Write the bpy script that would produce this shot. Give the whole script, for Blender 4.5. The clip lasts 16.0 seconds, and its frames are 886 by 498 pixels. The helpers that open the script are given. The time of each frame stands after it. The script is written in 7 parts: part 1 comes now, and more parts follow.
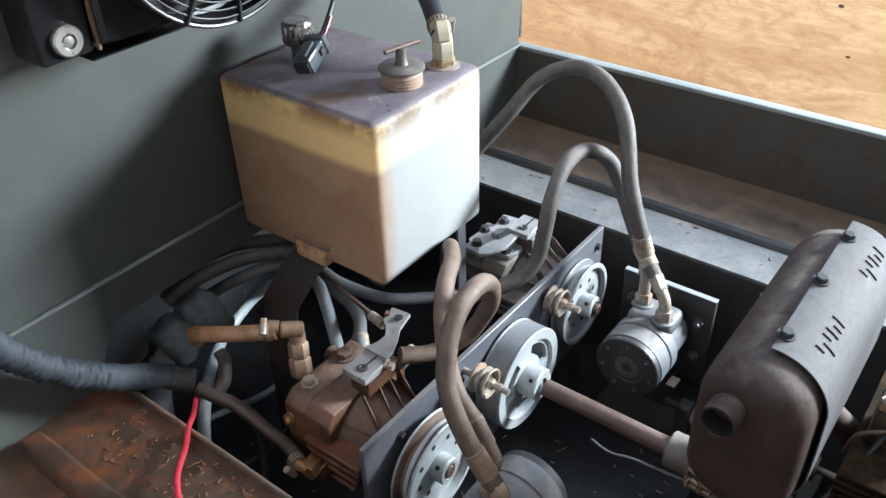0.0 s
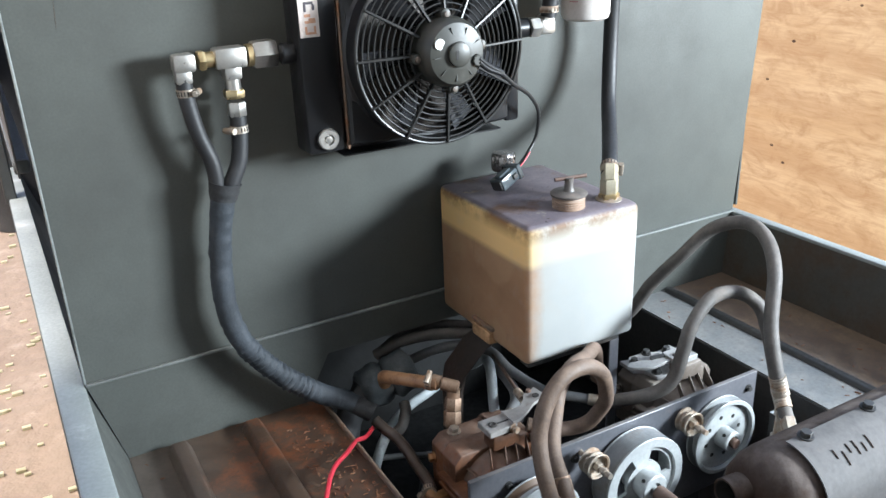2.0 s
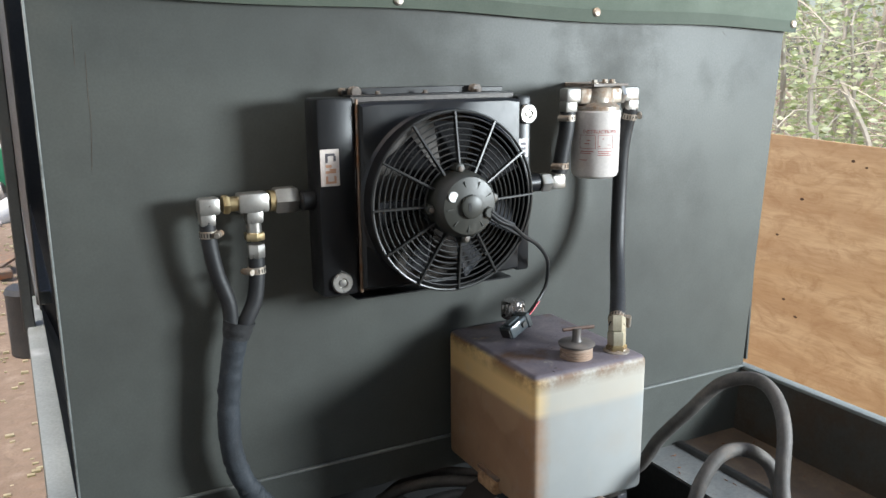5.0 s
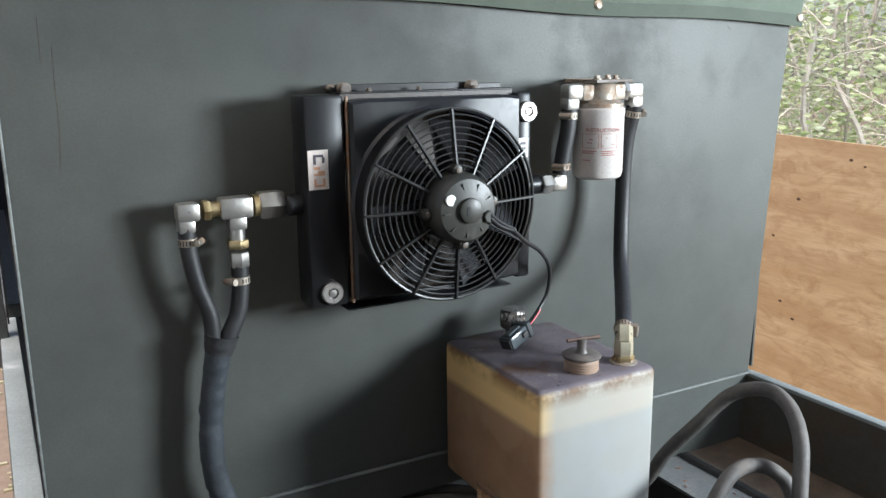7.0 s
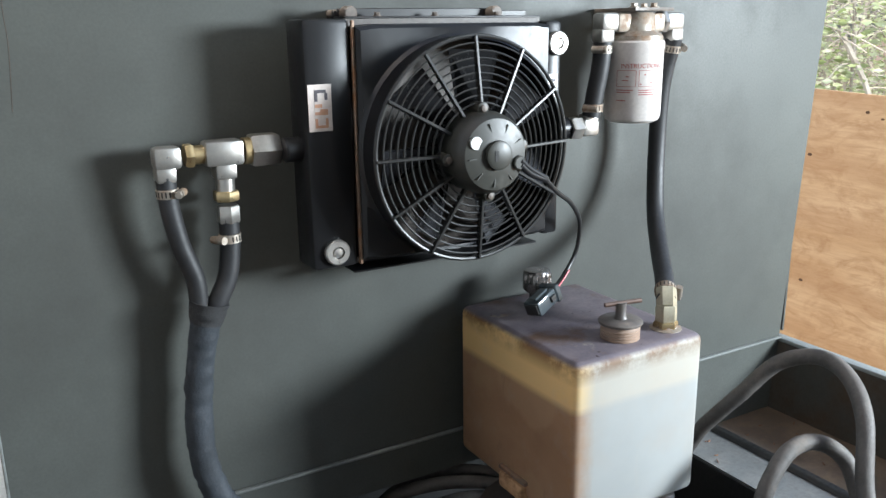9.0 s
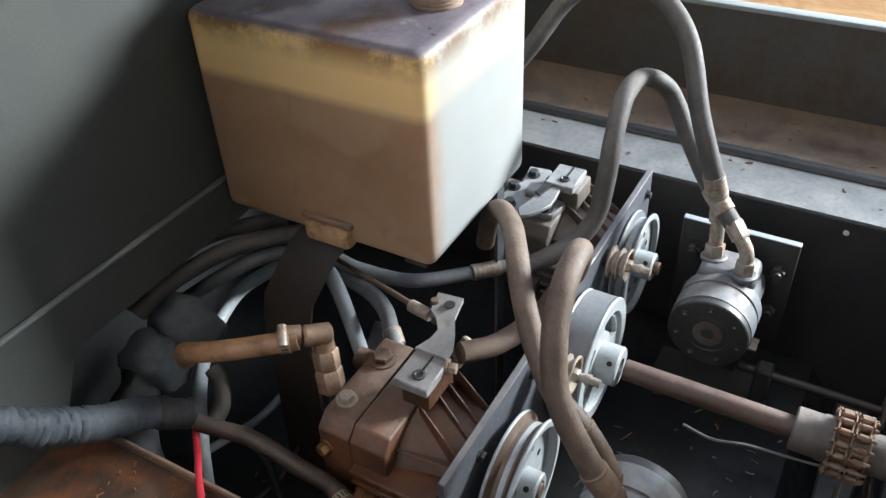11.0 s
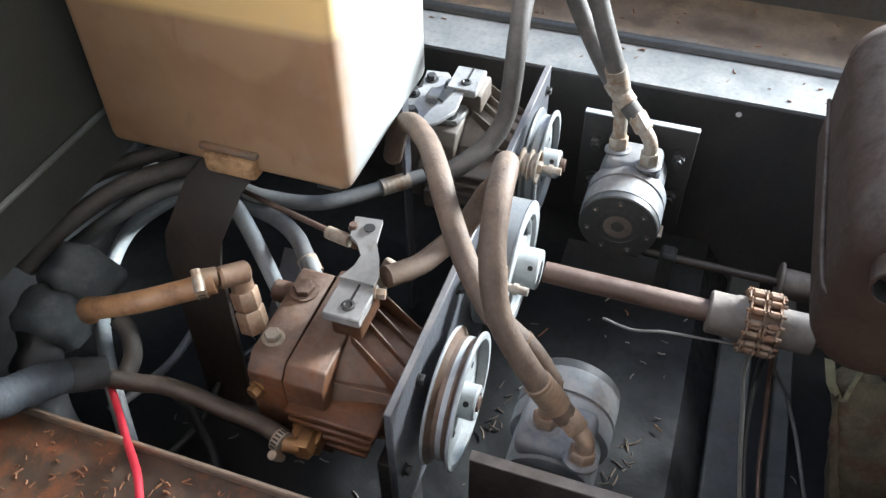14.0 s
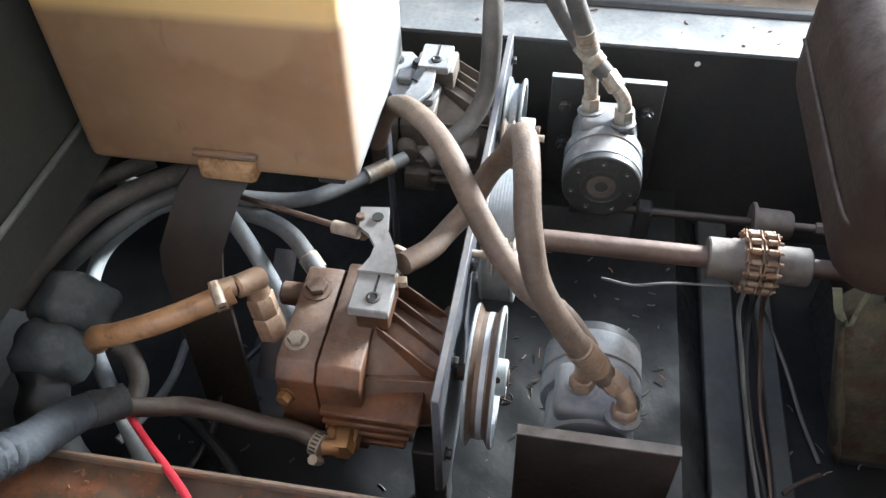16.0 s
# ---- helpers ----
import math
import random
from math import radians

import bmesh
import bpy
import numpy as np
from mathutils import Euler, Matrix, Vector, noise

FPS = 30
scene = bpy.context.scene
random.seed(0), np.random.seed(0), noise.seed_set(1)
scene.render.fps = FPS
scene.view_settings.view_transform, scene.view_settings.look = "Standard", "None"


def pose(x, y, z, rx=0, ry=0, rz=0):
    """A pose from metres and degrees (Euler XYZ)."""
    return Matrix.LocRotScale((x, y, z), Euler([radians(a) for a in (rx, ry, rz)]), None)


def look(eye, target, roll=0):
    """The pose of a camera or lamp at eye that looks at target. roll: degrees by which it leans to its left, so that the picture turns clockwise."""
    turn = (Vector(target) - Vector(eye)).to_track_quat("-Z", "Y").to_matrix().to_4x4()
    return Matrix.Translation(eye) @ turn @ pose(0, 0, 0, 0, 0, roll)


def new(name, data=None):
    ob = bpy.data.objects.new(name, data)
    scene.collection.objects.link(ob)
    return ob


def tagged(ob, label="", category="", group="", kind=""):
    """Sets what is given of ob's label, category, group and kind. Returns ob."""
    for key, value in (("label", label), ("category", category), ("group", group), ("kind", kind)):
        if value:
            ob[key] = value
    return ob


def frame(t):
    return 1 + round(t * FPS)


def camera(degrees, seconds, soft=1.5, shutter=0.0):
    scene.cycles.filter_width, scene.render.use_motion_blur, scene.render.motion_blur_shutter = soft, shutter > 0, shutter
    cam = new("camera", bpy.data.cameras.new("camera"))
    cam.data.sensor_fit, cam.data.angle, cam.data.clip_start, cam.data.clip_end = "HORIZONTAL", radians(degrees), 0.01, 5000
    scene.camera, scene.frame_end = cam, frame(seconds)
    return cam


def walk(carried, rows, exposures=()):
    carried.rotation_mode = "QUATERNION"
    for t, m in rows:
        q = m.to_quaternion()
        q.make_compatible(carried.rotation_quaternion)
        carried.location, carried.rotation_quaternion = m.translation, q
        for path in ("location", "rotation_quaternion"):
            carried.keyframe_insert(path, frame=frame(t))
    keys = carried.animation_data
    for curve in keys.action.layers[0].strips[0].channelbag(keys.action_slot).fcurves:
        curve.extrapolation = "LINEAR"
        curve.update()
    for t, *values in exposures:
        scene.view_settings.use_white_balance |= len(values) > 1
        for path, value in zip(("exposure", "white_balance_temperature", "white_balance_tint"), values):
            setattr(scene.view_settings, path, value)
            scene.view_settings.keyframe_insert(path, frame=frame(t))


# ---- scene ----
cam = camera(56.1, 16.0)
PATH = [
    (0, (0.216, 0.022, 1.564), (1.502, 1.035, 0.415), -1.7),
    (0.5, (0.182, -0.07, 1.575), (1.378, 1.132, 0.514), -1.1),
    (1, (0.218, -0.282, 1.565), (1.233, 1.151, 0.608), -1.5),
    (1.5, (0.198, -0.343, 1.577), (1.137, 1.209, 0.735), -1.9),
    (2, (0.182, -0.377, 1.582), (1.063, 1.251, 0.824), -2.3),
    (2.5, (0.183, -0.386, 1.588), (1.032, 1.295, 0.912), -2.7),
    (3, (0.181, -0.386, 1.587), (1.005, 1.334, 0.986), -2.4),
    (3.5, (0.18, -0.388, 1.587), (1.004, 1.356, 1.059), -1.7),
    (4, (0.177, -0.396, 1.596), (1.023, 1.356, 1.131), -0.9),
    (4.5, (0.179, -0.404, 1.597), (1.054, 1.341, 1.16), -0.7),
    (4.7, (0.179, -0.404, 1.601), (1.07, 1.332, 1.163), -0.5),
    (7, (0.206, -0.314, 1.59), (1.14, 1.4, 1.154), -0.7),
    (7.5, (0.21, -0.31, 1.588), (1.11, 1.422, 1.152), -0.9),
    (8, (0.212, -0.292, 1.579), (1.06, 1.47, 1.158), -1.2),
    (8.2, (0.214, -0.273, 1.577), (1.052, 1.495, 1.161), -1.2),
    (10.3, (0.292, 0.198, 1.464), (1.642, 1.327, 0.513), -1.7),
    (10.5, (0.297, 0.247, 1.464), (1.68, 1.27, 0.445), -2.7),
    (11, (0.293, 0.292, 1.42), (1.65, 1.109, 0.199), -2.9),
    (11.5, (0.295, 0.305, 1.405), (1.613, 0.974, 0.058), -2.4),
    (12, (0.289, 0.321, 1.417), (1.63, 0.882, 0.042), -1.3),
    (12.5, (0.291, 0.334, 1.424), (1.656, 0.824, 0.047), -1.0),
    (13, (0.296, 0.341, 1.424), (1.664, 0.801, 0.04), -1.6),
    (13.5, (0.305, 0.355, 1.418), (1.666, 0.805, 0.024), -1.6),
    (14, (0.314, 0.36, 1.423), (1.636, 0.833, -0.001), -0.8),
    (14.5, (0.298, 0.35, 1.429), (1.6, 0.86, -0.001), -0.4),
    (15, (0.293, 0.407, 1.435), (1.599, 0.835, -0.018), 1.5),
    (15.5, (0.293, 0.447, 1.432), (1.625, 0.784, -0.022), -1.4),
    (16, (0.293, 0.471, 1.419), (1.634, 0.73, -0.043), -1.7),
]
STOPS = [(0, 1.46, 6350, 10), (0.5, 1.48, 6300, 10), (1.0, 1.50, 6200, 10), (2.0, 1.42, 6350, 10), (2.5, 1.2, 6550, 10), (3.5, 0.85, 6550, 10), (4.5, 0.71, 6600, 10), (7, 0.72, 6450, 10), (8, 0.75, 6400, 10), (10.3, 1.25, 6450, 10), (11, 1.35, 6650, 11), (11.5, 1.7, 6800, 12), (12, 2.05, 6750, 11), (13, 2.0, 6750, 11), (14.5, 2.0, 6650, 11), (15.3, 2.15, 6650, 11), (16, 2.15, 6650, 11)]
walk(cam, [(t, look(eye, target, roll)) for t, eye, target, roll in PATH], STOPS)

# ---- world, sun, exposure ----
world = bpy.data.worlds.new("sky")
scene.world = world
world.use_nodes = True
wn = world.node_tree.nodes
sky = wn.new("ShaderNodeTexSky")
sky.sky_type, sky.sun_disc = "NISHITA", False
sky.sun_elevation, sky.sun_rotation = radians(64), radians(249)
sky.air_density, sky.dust_density = 1.0, 3.0
wn["Background"].inputs["Strength"].default_value = 0.15
world.node_tree.links.new(sky.outputs[0], wn["Background"].inputs["Color"])

sun = new("sun", bpy.data.lights.new("sun", "SUN"))
sun.data.energy, sun.data.angle, sun.data.color = 2.4, radians(6), (1.0, 0.94, 0.85)
sun.matrix_world = look((-4.0, 1.0, 8.0), (-4.0 + 0.90, 1.0 + 0.35, 8.0 - 2.0))
# the sky's light through the opening over the fence
opening = new("opening_light", bpy.data.lights.new("opening_light", "AREA"))
opening.data.shape, opening.data.size, opening.data.size_y = "RECTANGLE", 0.84, 0.53
opening.data.energy, opening.data.color = 135.0, (0.84, 0.94, 1.0)
opening.matrix_world = look((2.99, -1.125, 1.775), (1.1, 0.8, 0.9))

# ---- materials ----
def nodes_of(name):
    m = bpy.data.materials.new(name)
    m.use_nodes = True
    nt = m.node_tree
    return m, nt, nt.nodes, nt.nodes["Principled BSDF"]


def place(nt, scale=(1, 1, 1), turn=(0, 0, 0)):
    g = nt.nodes.new("ShaderNodeNewGeometry")
    mp = nt.nodes.new("ShaderNodeMapping")
    mp.inputs["Scale"].default_value, mp.inputs["Rotation"].default_value = scale, turn
    nt.links.new(g.outputs["Position"], mp.inputs["Vector"])
    return mp.outputs["Vector"]


def noise_of(nt, vec, scale, detail=5.0, rough=0.6, warp=0.0):
    n = nt.nodes.new("ShaderNodeTexNoise")
    n.inputs["Scale"].default_value, n.inputs["Detail"].default_value = scale, detail
    n.inputs["Roughness"].default_value, n.inputs["Distortion"].default_value = rough, warp
    nt.links.new(vec, n.inputs["Vector"])
    return n.outputs["Fac"]


def ramp_of(nt, fac, lo, hi, a=0.0, b=1.0):
    r = nt.nodes.new("ShaderNodeMapRange")
    for i, v in enumerate((lo, hi, a, b)):
        r.inputs[i + 1].default_value = v
    nt.links.new(fac, r.inputs[0])
    return r.outputs[0]


def blend(nt, fac, a, b, how="MIX"):
    x = nt.nodes.new("ShaderNodeMix")
    x.data_type, x.blend_type = "RGBA", how
    if isinstance(fac, float):
        x.inputs["Factor"].default_value = fac
    else:
        nt.links.new(fac, x.inputs["Factor"])
    for sock, v in ((x.inputs["A"], a), (x.inputs["B"], b)):
        if isinstance(v, tuple):
            sock.default_value = (*v, 1)
        else:
            nt.links.new(v, sock)
    return x.outputs["Result"]


def times(nt, a, b, how="MULTIPLY"):
    x = nt.nodes.new("ShaderNodeMath")
    x.operation, x.use_clamp = how, True
    for sock, v in zip(x.inputs, (a, b)):
        if isinstance(v, float):
            sock.default_value = v
        else:
            nt.links.new(v, sock)
    return x.outputs[0]


def bump_on(nt, p, fac, strength, dist):
    b = nt.nodes.new("ShaderNodeBump")
    b.inputs["Strength"].default_value, b.inputs["Distance"].default_value = strength, dist
    nt.links.new(fac, b.inputs["Height"])
    nt.links.new(b.outputs[0], p.inputs["Normal"])


def facing_up(nt):
    g = nt.nodes.new("ShaderNodeNewGeometry")
    s = nt.nodes.new("ShaderNodeSeparateXYZ")
    nt.links.new(g.outputs["Normal"], s.inputs[0])
    return s.outputs["Z"]


def surface(name, c1, c2, big=9.0, fine=90.0, rough=0.5, spread=0.15, metal=0.0, relief=0.1, dist=0.002,
            stain=None, stain_at=(0.55, 0.7), stain_scale=14.0, dust=None, dust_amount=0.6, spec=0.5):
    """Two tones at a large scale, a fine grain, an optional stain, and dust that settles on what faces up."""
    m, nt, n, p = nodes_of(name)
    v = place(nt)
    large, small = noise_of(nt, v, big, 4.0), noise_of(nt, v, fine, 3.0)
    col = blend(nt, ramp_of(nt, large, 0.35, 0.65), c1, c2)
    col = blend(nt, ramp_of(nt, small, 0.3, 0.8, 0.0, 0.35), col, tuple(0.55 * k for k in c1))
    r = ramp_of(nt, small, 0.2, 0.8, rough - spread, rough + spread)
    if stain:
        mask = ramp_of(nt, noise_of(nt, v, stain_scale, 8.0, 0.7), *stain_at)
        col = blend(nt, mask, col, stain)
        r = times(nt, r, times(nt, mask, 0.3), "ADD")
        if metal:
            nt.links.new(ramp_of(nt, mask, 0.0, 1.0, metal, 0.0), p.inputs["Metallic"])
    elif metal:
        p.inputs["Metallic"].default_value = metal
    if dust:
        up = ramp_of(nt, facing_up(nt), 0.2, 0.95)
        mask = times(nt, times(nt, up, ramp_of(nt, noise_of(nt, v, 30.0, 6.0, 0.7), 0.3, 0.62)), dust_amount)
        col = blend(nt, mask, col, dust)
        r = times(nt, r, times(nt, mask, 0.35), "ADD")
    nt.links.new(col, p.inputs["Base Color"])
    nt.links.new(r, p.inputs["Roughness"])
    p.inputs["Specular IOR Level"].default_value = spec
    bump_on(nt, p, small, relief, dist)
    return m


DUST = (0.30, 0.25, 0.20)
PANEL = surface("grey_green_paint", (0.064, 0.068, 0.062), (0.090, 0.095, 0.087), 1.6, 240, 0.48, 0.07, spec=0.24, relief=0.04, dist=0.0006,
                stain=(0.046, 0.046, 0.042), stain_at=(0.46, 0.80), stain_scale=2.5)
BED_PAINT = surface("bed_paint", (0.050, 0.054, 0.053), (0.072, 0.076, 0.074), 6, 120, 0.38, 0.12, relief=0.12,
                    stain=(0.08, 0.062, 0.05), stain_at=(0.6, 0.78), stain_scale=18, dust=(0.22, 0.2, 0.18), dust_amount=0.35)
SIDE_SHEET = surface("dirty_side_sheet", (0.046, 0.044, 0.038), (0.062, 0.059, 0.052), 5, 120, 0.5, 0.12, relief=0.12,
                     stain=(0.060, 0.040, 0.026), stain_at=(0.42, 0.62), stain_scale=9)
BLACK_STEEL = surface("black_steel", (0.028, 0.028, 0.028), (0.044, 0.042, 0.040), 8, 110, 0.5, 0.15, relief=0.1,
                      stain=(0.06, 0.045, 0.035), stain_at=(0.58, 0.75), stain_scale=16)
CROSS_STEEL = surface("dusty_cross_steel", (0.036, 0.041, 0.040), (0.062, 0.067, 0.064), 9, 90, 0.55, 0.15, relief=0.25,
                      stain=(0.075, 0.058, 0.042), stain_at=(0.55, 0.72), stain_scale=22, dust=(0.10, 0.10, 0.095), dust_amount=0.35)
PLATE_STEEL = surface("plate_steel", (0.11, 0.115, 0.13), (0.15, 0.15, 0.165), 10, 130, 0.42, 0.12, metal=0.35, relief=0.08,
                      stain=(0.16, 0.12, 0.10), stain_at=(0.6, 0.75), dust=DUST, dust_amount=0.4)
RUST = surface("rusty_steel", (0.11, 0.075, 0.055), (0.17, 0.13, 0.10), 7, 70, 0.62, 0.15, relief=0.3, dist=0.003,
               stain=(0.24, 0.09, 0.035), stain_at=(0.5, 0.62), stain_scale=7, dust=(0.3, 0.2, 0.13), dust_amount=0.5)
BROWN_IRON = surface("brown_cast_iron", (0.048, 0.020, 0.010), (0.115, 0.050, 0.024), 12, 110, 0.5, 0.16, relief=0.35, dist=0.002,
                     stain=(0.15, 0.052, 0.018), stain_at=(0.50, 0.66), stain_scale=12, dust=(0.25, 0.19, 0.155), dust_amount=0.42)
RUSTY_IRON = surface("orange_brown_iron", (0.075, 0.027, 0.011), (0.15, 0.058, 0.022), 16, 110, 0.45, 0.16, relief=0.35, dist=0.002,
                     stain=(0.05, 0.02, 0.01), stain_at=(0.5, 0.66), stain_scale=18)
DARK_HOSE = surface("dark_dusty_hose", (0.032, 0.022, 0.016), (0.055, 0.038, 0.028), 40, 260, 0.45, 0.12, relief=0.3,
                    stain=(0.09, 0.075, 0.062), stain_at=(0.55, 0.75), stain_scale=20, dust=(0.10, 0.074, 0.058), dust_amount=0.35)
GREY_IRON = surface("grey_cast_iron", (0.082, 0.062, 0.049), (0.142, 0.117, 0.097), 14, 120, 0.55, 0.14, relief=0.35, dist=0.002,
                    stain=(0.09, 0.07, 0.055), stain_at=(0.5, 0.68), stain_scale=24, dust=(0.34, 0.30, 0.265), dust_amount=0.55)
MOTOR_PAINT = surface("motor_paint", (0.092, 0.10, 0.112), (0.135, 0.143, 0.152), 14, 140, 0.45, 0.12, relief=0.15,
                      stain=(0.10, 0.08, 0.07), stain_at=(0.50, 0.70), stain_scale=24, dust=(0.28, 0.255, 0.235), dust_amount=0.55)
RUBBER = surface("hose_rubber", (0.085, 0.054, 0.038), (0.125, 0.084, 0.06), 40, 260, 0.62, 0.12, relief=0.35,
                 stain=(0.17, 0.112, 0.076), stain_at=(0.5, 0.75), stain_scale=20, dust=(0.25, 0.18, 0.135), dust_amount=0.55)
CLEAN_RUBBER = surface("clean_hose_rubber", (0.012, 0.012, 0.013), (0.02, 0.02, 0.022), 18, 160, 0.55, 0.1, relief=0.1,
                       stain=(0.05, 0.05, 0.05), stain_at=(0.6, 0.8))
GREY_HOSE = surface("pale_grey_hose", (0.115, 0.117, 0.12), (0.17, 0.17, 0.168), 30, 200, 0.6, 0.1, relief=0.1,
                    stain=(0.12, 0.11, 0.1), stain_at=(0.55, 0.75), stain_scale=22)
TAN_HOSE = surface("tan_hose", (0.24, 0.12, 0.058), (0.37, 0.205, 0.105), 20, 160, 0.38, 0.1, relief=0.1,
                   stain=(0.11, 0.052, 0.028), stain_at=(0.46, 0.66), stain_scale=22)
ZINC = surface("zinc_plated", (0.46, 0.44, 0.41), (0.56, 0.54, 0.505), 25, 160, 0.33, 0.08, metal=0.85, relief=0.05,
               stain=(0.42, 0.34, 0.24), stain_at=(0.60, 0.85), stain_scale=18)
OLD_ZINC = surface("dusty_zinc", (0.32, 0.285, 0.24), (0.43, 0.385, 0.33), 25, 160, 0.45, 0.12, metal=0.7, relief=0.1,
                   stain=(0.22, 0.135, 0.08), stain_at=(0.46, 0.62), stain_scale=34, dust=(0.33, 0.26, 0.2), dust_amount=0.4)
BROWN_ZINC = surface("coppery_dusty_zinc", (0.26, 0.17, 0.115), (0.35, 0.245, 0.175), 25, 160, 0.42, 0.12, metal=0.55, relief=0.15,
                     stain=(0.17, 0.085, 0.045), stain_at=(0.46, 0.62), stain_scale=30, dust=(0.34, 0.25, 0.18), dust_amount=0.5)
STAINED_ZINC = surface("yellowed_zinc", (0.50, 0.45, 0.33), (0.60, 0.55, 0.42), 25, 160, 0.36, 0.08, metal=0.6, relief=0.05,
                       stain=(0.40, 0.29, 0.15), stain_at=(0.5, 0.75), stain_scale=24)
BRASS = surface("brass", (0.50, 0.38, 0.2), (0.58, 0.46, 0.27), 25, 160, 0.33, 0.1, metal=0.9, relief=0.05,
                stain=(0.35, 0.22, 0.1), stain_at=(0.58, 0.75), stain_scale=30)
RUST_BRASS = surface("tarnished_brass", (0.30, 0.155, 0.065), (0.23, 0.115, 0.05), 25, 160, 0.45, 0.1, metal=0.6, relief=0.2,
                     stain=(0.2, 0.1, 0.05), stain_at=(0.5, 0.7), stain_scale=30)
PULLEY = surface("pulley_metal", (0.34, 0.36, 0.365), (0.43, 0.445, 0.445), 16, 140, 0.48, 0.12, metal=0.25, relief=0.1,
                 stain=(0.22, 0.185, 0.155), stain_at=(0.56, 0.76), stain_scale=20)
OILY_PLASTIC = surface("oily_plastic", (0.40, 0.23, 0.115), (0.5, 0.31, 0.17), 16, 120, 0.5, 0.1, relief=0.1,
                       stain=(0.16, 0.08, 0.035), stain_at=(0.46, 0.62), stain_scale=30)
GROOVE = surface("worn_groove", (0.105, 0.066, 0.044), (0.185, 0.145, 0.12), 9, 140, 0.36, 0.1, metal=0.35, relief=0.1,
                 stain=(0.10, 0.045, 0.02), stain_at=(0.42, 0.66), stain_scale=7)
GREY_GROOVE = surface("grey_groove", (0.17, 0.18, 0.185), (0.25, 0.26, 0.265), 12, 140, 0.42, 0.1, metal=0.35, relief=0.1,
                      stain=(0.16, 0.115, 0.085), stain_at=(0.55, 0.78), stain_scale=12)
GREY_RUBBER = surface("grey_dusty_rubber", (0.055, 0.049, 0.045), (0.085, 0.077, 0.071), 40, 260, 0.62, 0.12, relief=0.3,
                      stain=(0.12, 0.10, 0.085), stain_at=(0.55, 0.75), stain_scale=20, dust=(0.2, 0.172, 0.15), dust_amount=0.6)
BOOT = surface("dusty_rubber_boot", (0.055, 0.064, 0.069), (0.10, 0.114, 0.122), 14, 160, 0.72, 0.12, relief=0.4,
               stain=(0.15, 0.16, 0.165), stain_at=(0.54, 0.72), stain_scale=22)
BLUE_TUBE = surface("blue_grey_tube", (0.33, 0.36, 0.375), (0.42, 0.45, 0.46), 30, 200, 0.4, 0.1, relief=0.08,
                    stain=(0.2, 0.205, 0.2), stain_at=(0.55, 0.75), stain_scale=22)
STRAP_STEEL = surface("brown_strap_steel", (0.022, 0.017, 0.014), (0.042, 0.032, 0.027), 9, 120, 0.45, 0.12, relief=0.15,
                      stain=(0.06, 0.04, 0.03), stain_at=(0.5, 0.7), stain_scale=14)
SHAFT = surface("brown_shaft", (0.085, 0.048, 0.035), (0.125, 0.076, 0.058), 12, 160, 0.45, 0.1, metal=0.3, relief=0.12,
                stain=(0.12, 0.07, 0.05), stain_at=(0.5, 0.7), stain_scale=18, dust=(0.28, 0.22, 0.19), dust_amount=0.32)
CHAIN = surface("rusty_chain", (0.23, 0.16, 0.115), (0.31, 0.225, 0.165), 30, 160, 0.42, 0.1, metal=0.6, relief=0.2,
                stain=(0.22, 0.10, 0.045), stain_at=(0.45, 0.62), stain_scale=40)
GLOSS_PLASTIC = surface("glossy_grey_plastic", (0.055, 0.066, 0.072), (0.075, 0.088, 0.095), 7, 200, 0.16, 0.05, relief=0.04, dist=0.0006)
CONTROL_PLATE = surface("grey_control_plate", (0.19, 0.18, 0.172), (0.26, 0.248, 0.238), 18, 140, 0.55, 0.1, relief=0.1,
                        stain=(0.12, 0.09, 0.07), stain_at=(0.58, 0.72), stain_scale=34)
DUSTY_PLATE = surface("dusty_plate", (0.30, 0.30, 0.30), (0.42, 0.41, 0.40), 18, 140, 0.5, 0.1, metal=0.2, relief=0.1,
                      stain=(0.14, 0.12, 0.1), stain_at=(0.55, 0.7), stain_scale=34)
# brown base also darkened for the shade on the muffler's end
MUFFLER = surface("muffler_steel", (0.026, 0.0135, 0.0085), (0.043, 0.023, 0.015), 9, 170, 0.68, 0.1, spec=0.3, relief=0.3, dist=0.0015,
                  stain=(0.042, 0.022, 0.013), stain_at=(0.5, 0.68), stain_scale=11, dust=(0.155, 0.128, 0.115), dust_amount=0.8)
SHIELD = surface("shield_steel", (0.070, 0.066, 0.065), (0.094, 0.089, 0.088), 8, 170, 0.7, 0.08, spec=0.35, relief=0.12, dist=0.001,
                 stain=(0.16, 0.12, 0.1), stain_at=(0.58, 0.76), stain_scale=10, dust=(0.17, 0.16, 0.158), dust_amount=0.6)
# near-black, mostly for marks painted as the shade in holes and slots
DARK = surface("dark_mark", (0.01, 0.009, 0.008), (0.015, 0.013, 0.012), 8, 110, 0.8, 0.1, relief=0.1)
GLOSS_BLACK = surface("black_powder_coat", (0.010, 0.010, 0.011), (0.015, 0.015, 0.016), 5, 200, 0.36, 0.06, spec=0.35, relief=0.05, dist=0.0006,
                      stain=(0.016, 0.015, 0.015), stain_at=(0.62, 0.82), stain_scale=6)
BLACK_PLASTIC = surface("black_plastic", (0.018, 0.018, 0.017), (0.026, 0.025, 0.024), 7, 200, 0.38, 0.06, relief=0.06, dist=0.0006)
SLEEVE = surface("sleeve_fabric", (0.018, 0.022, 0.027), (0.034, 0.041, 0.05), 14, 320, 0.75, 0.1, relief=0.5, dist=0.0015,
                 stain=(0.07, 0.07, 0.075), stain_at=(0.56, 0.75), stain_scale=28)
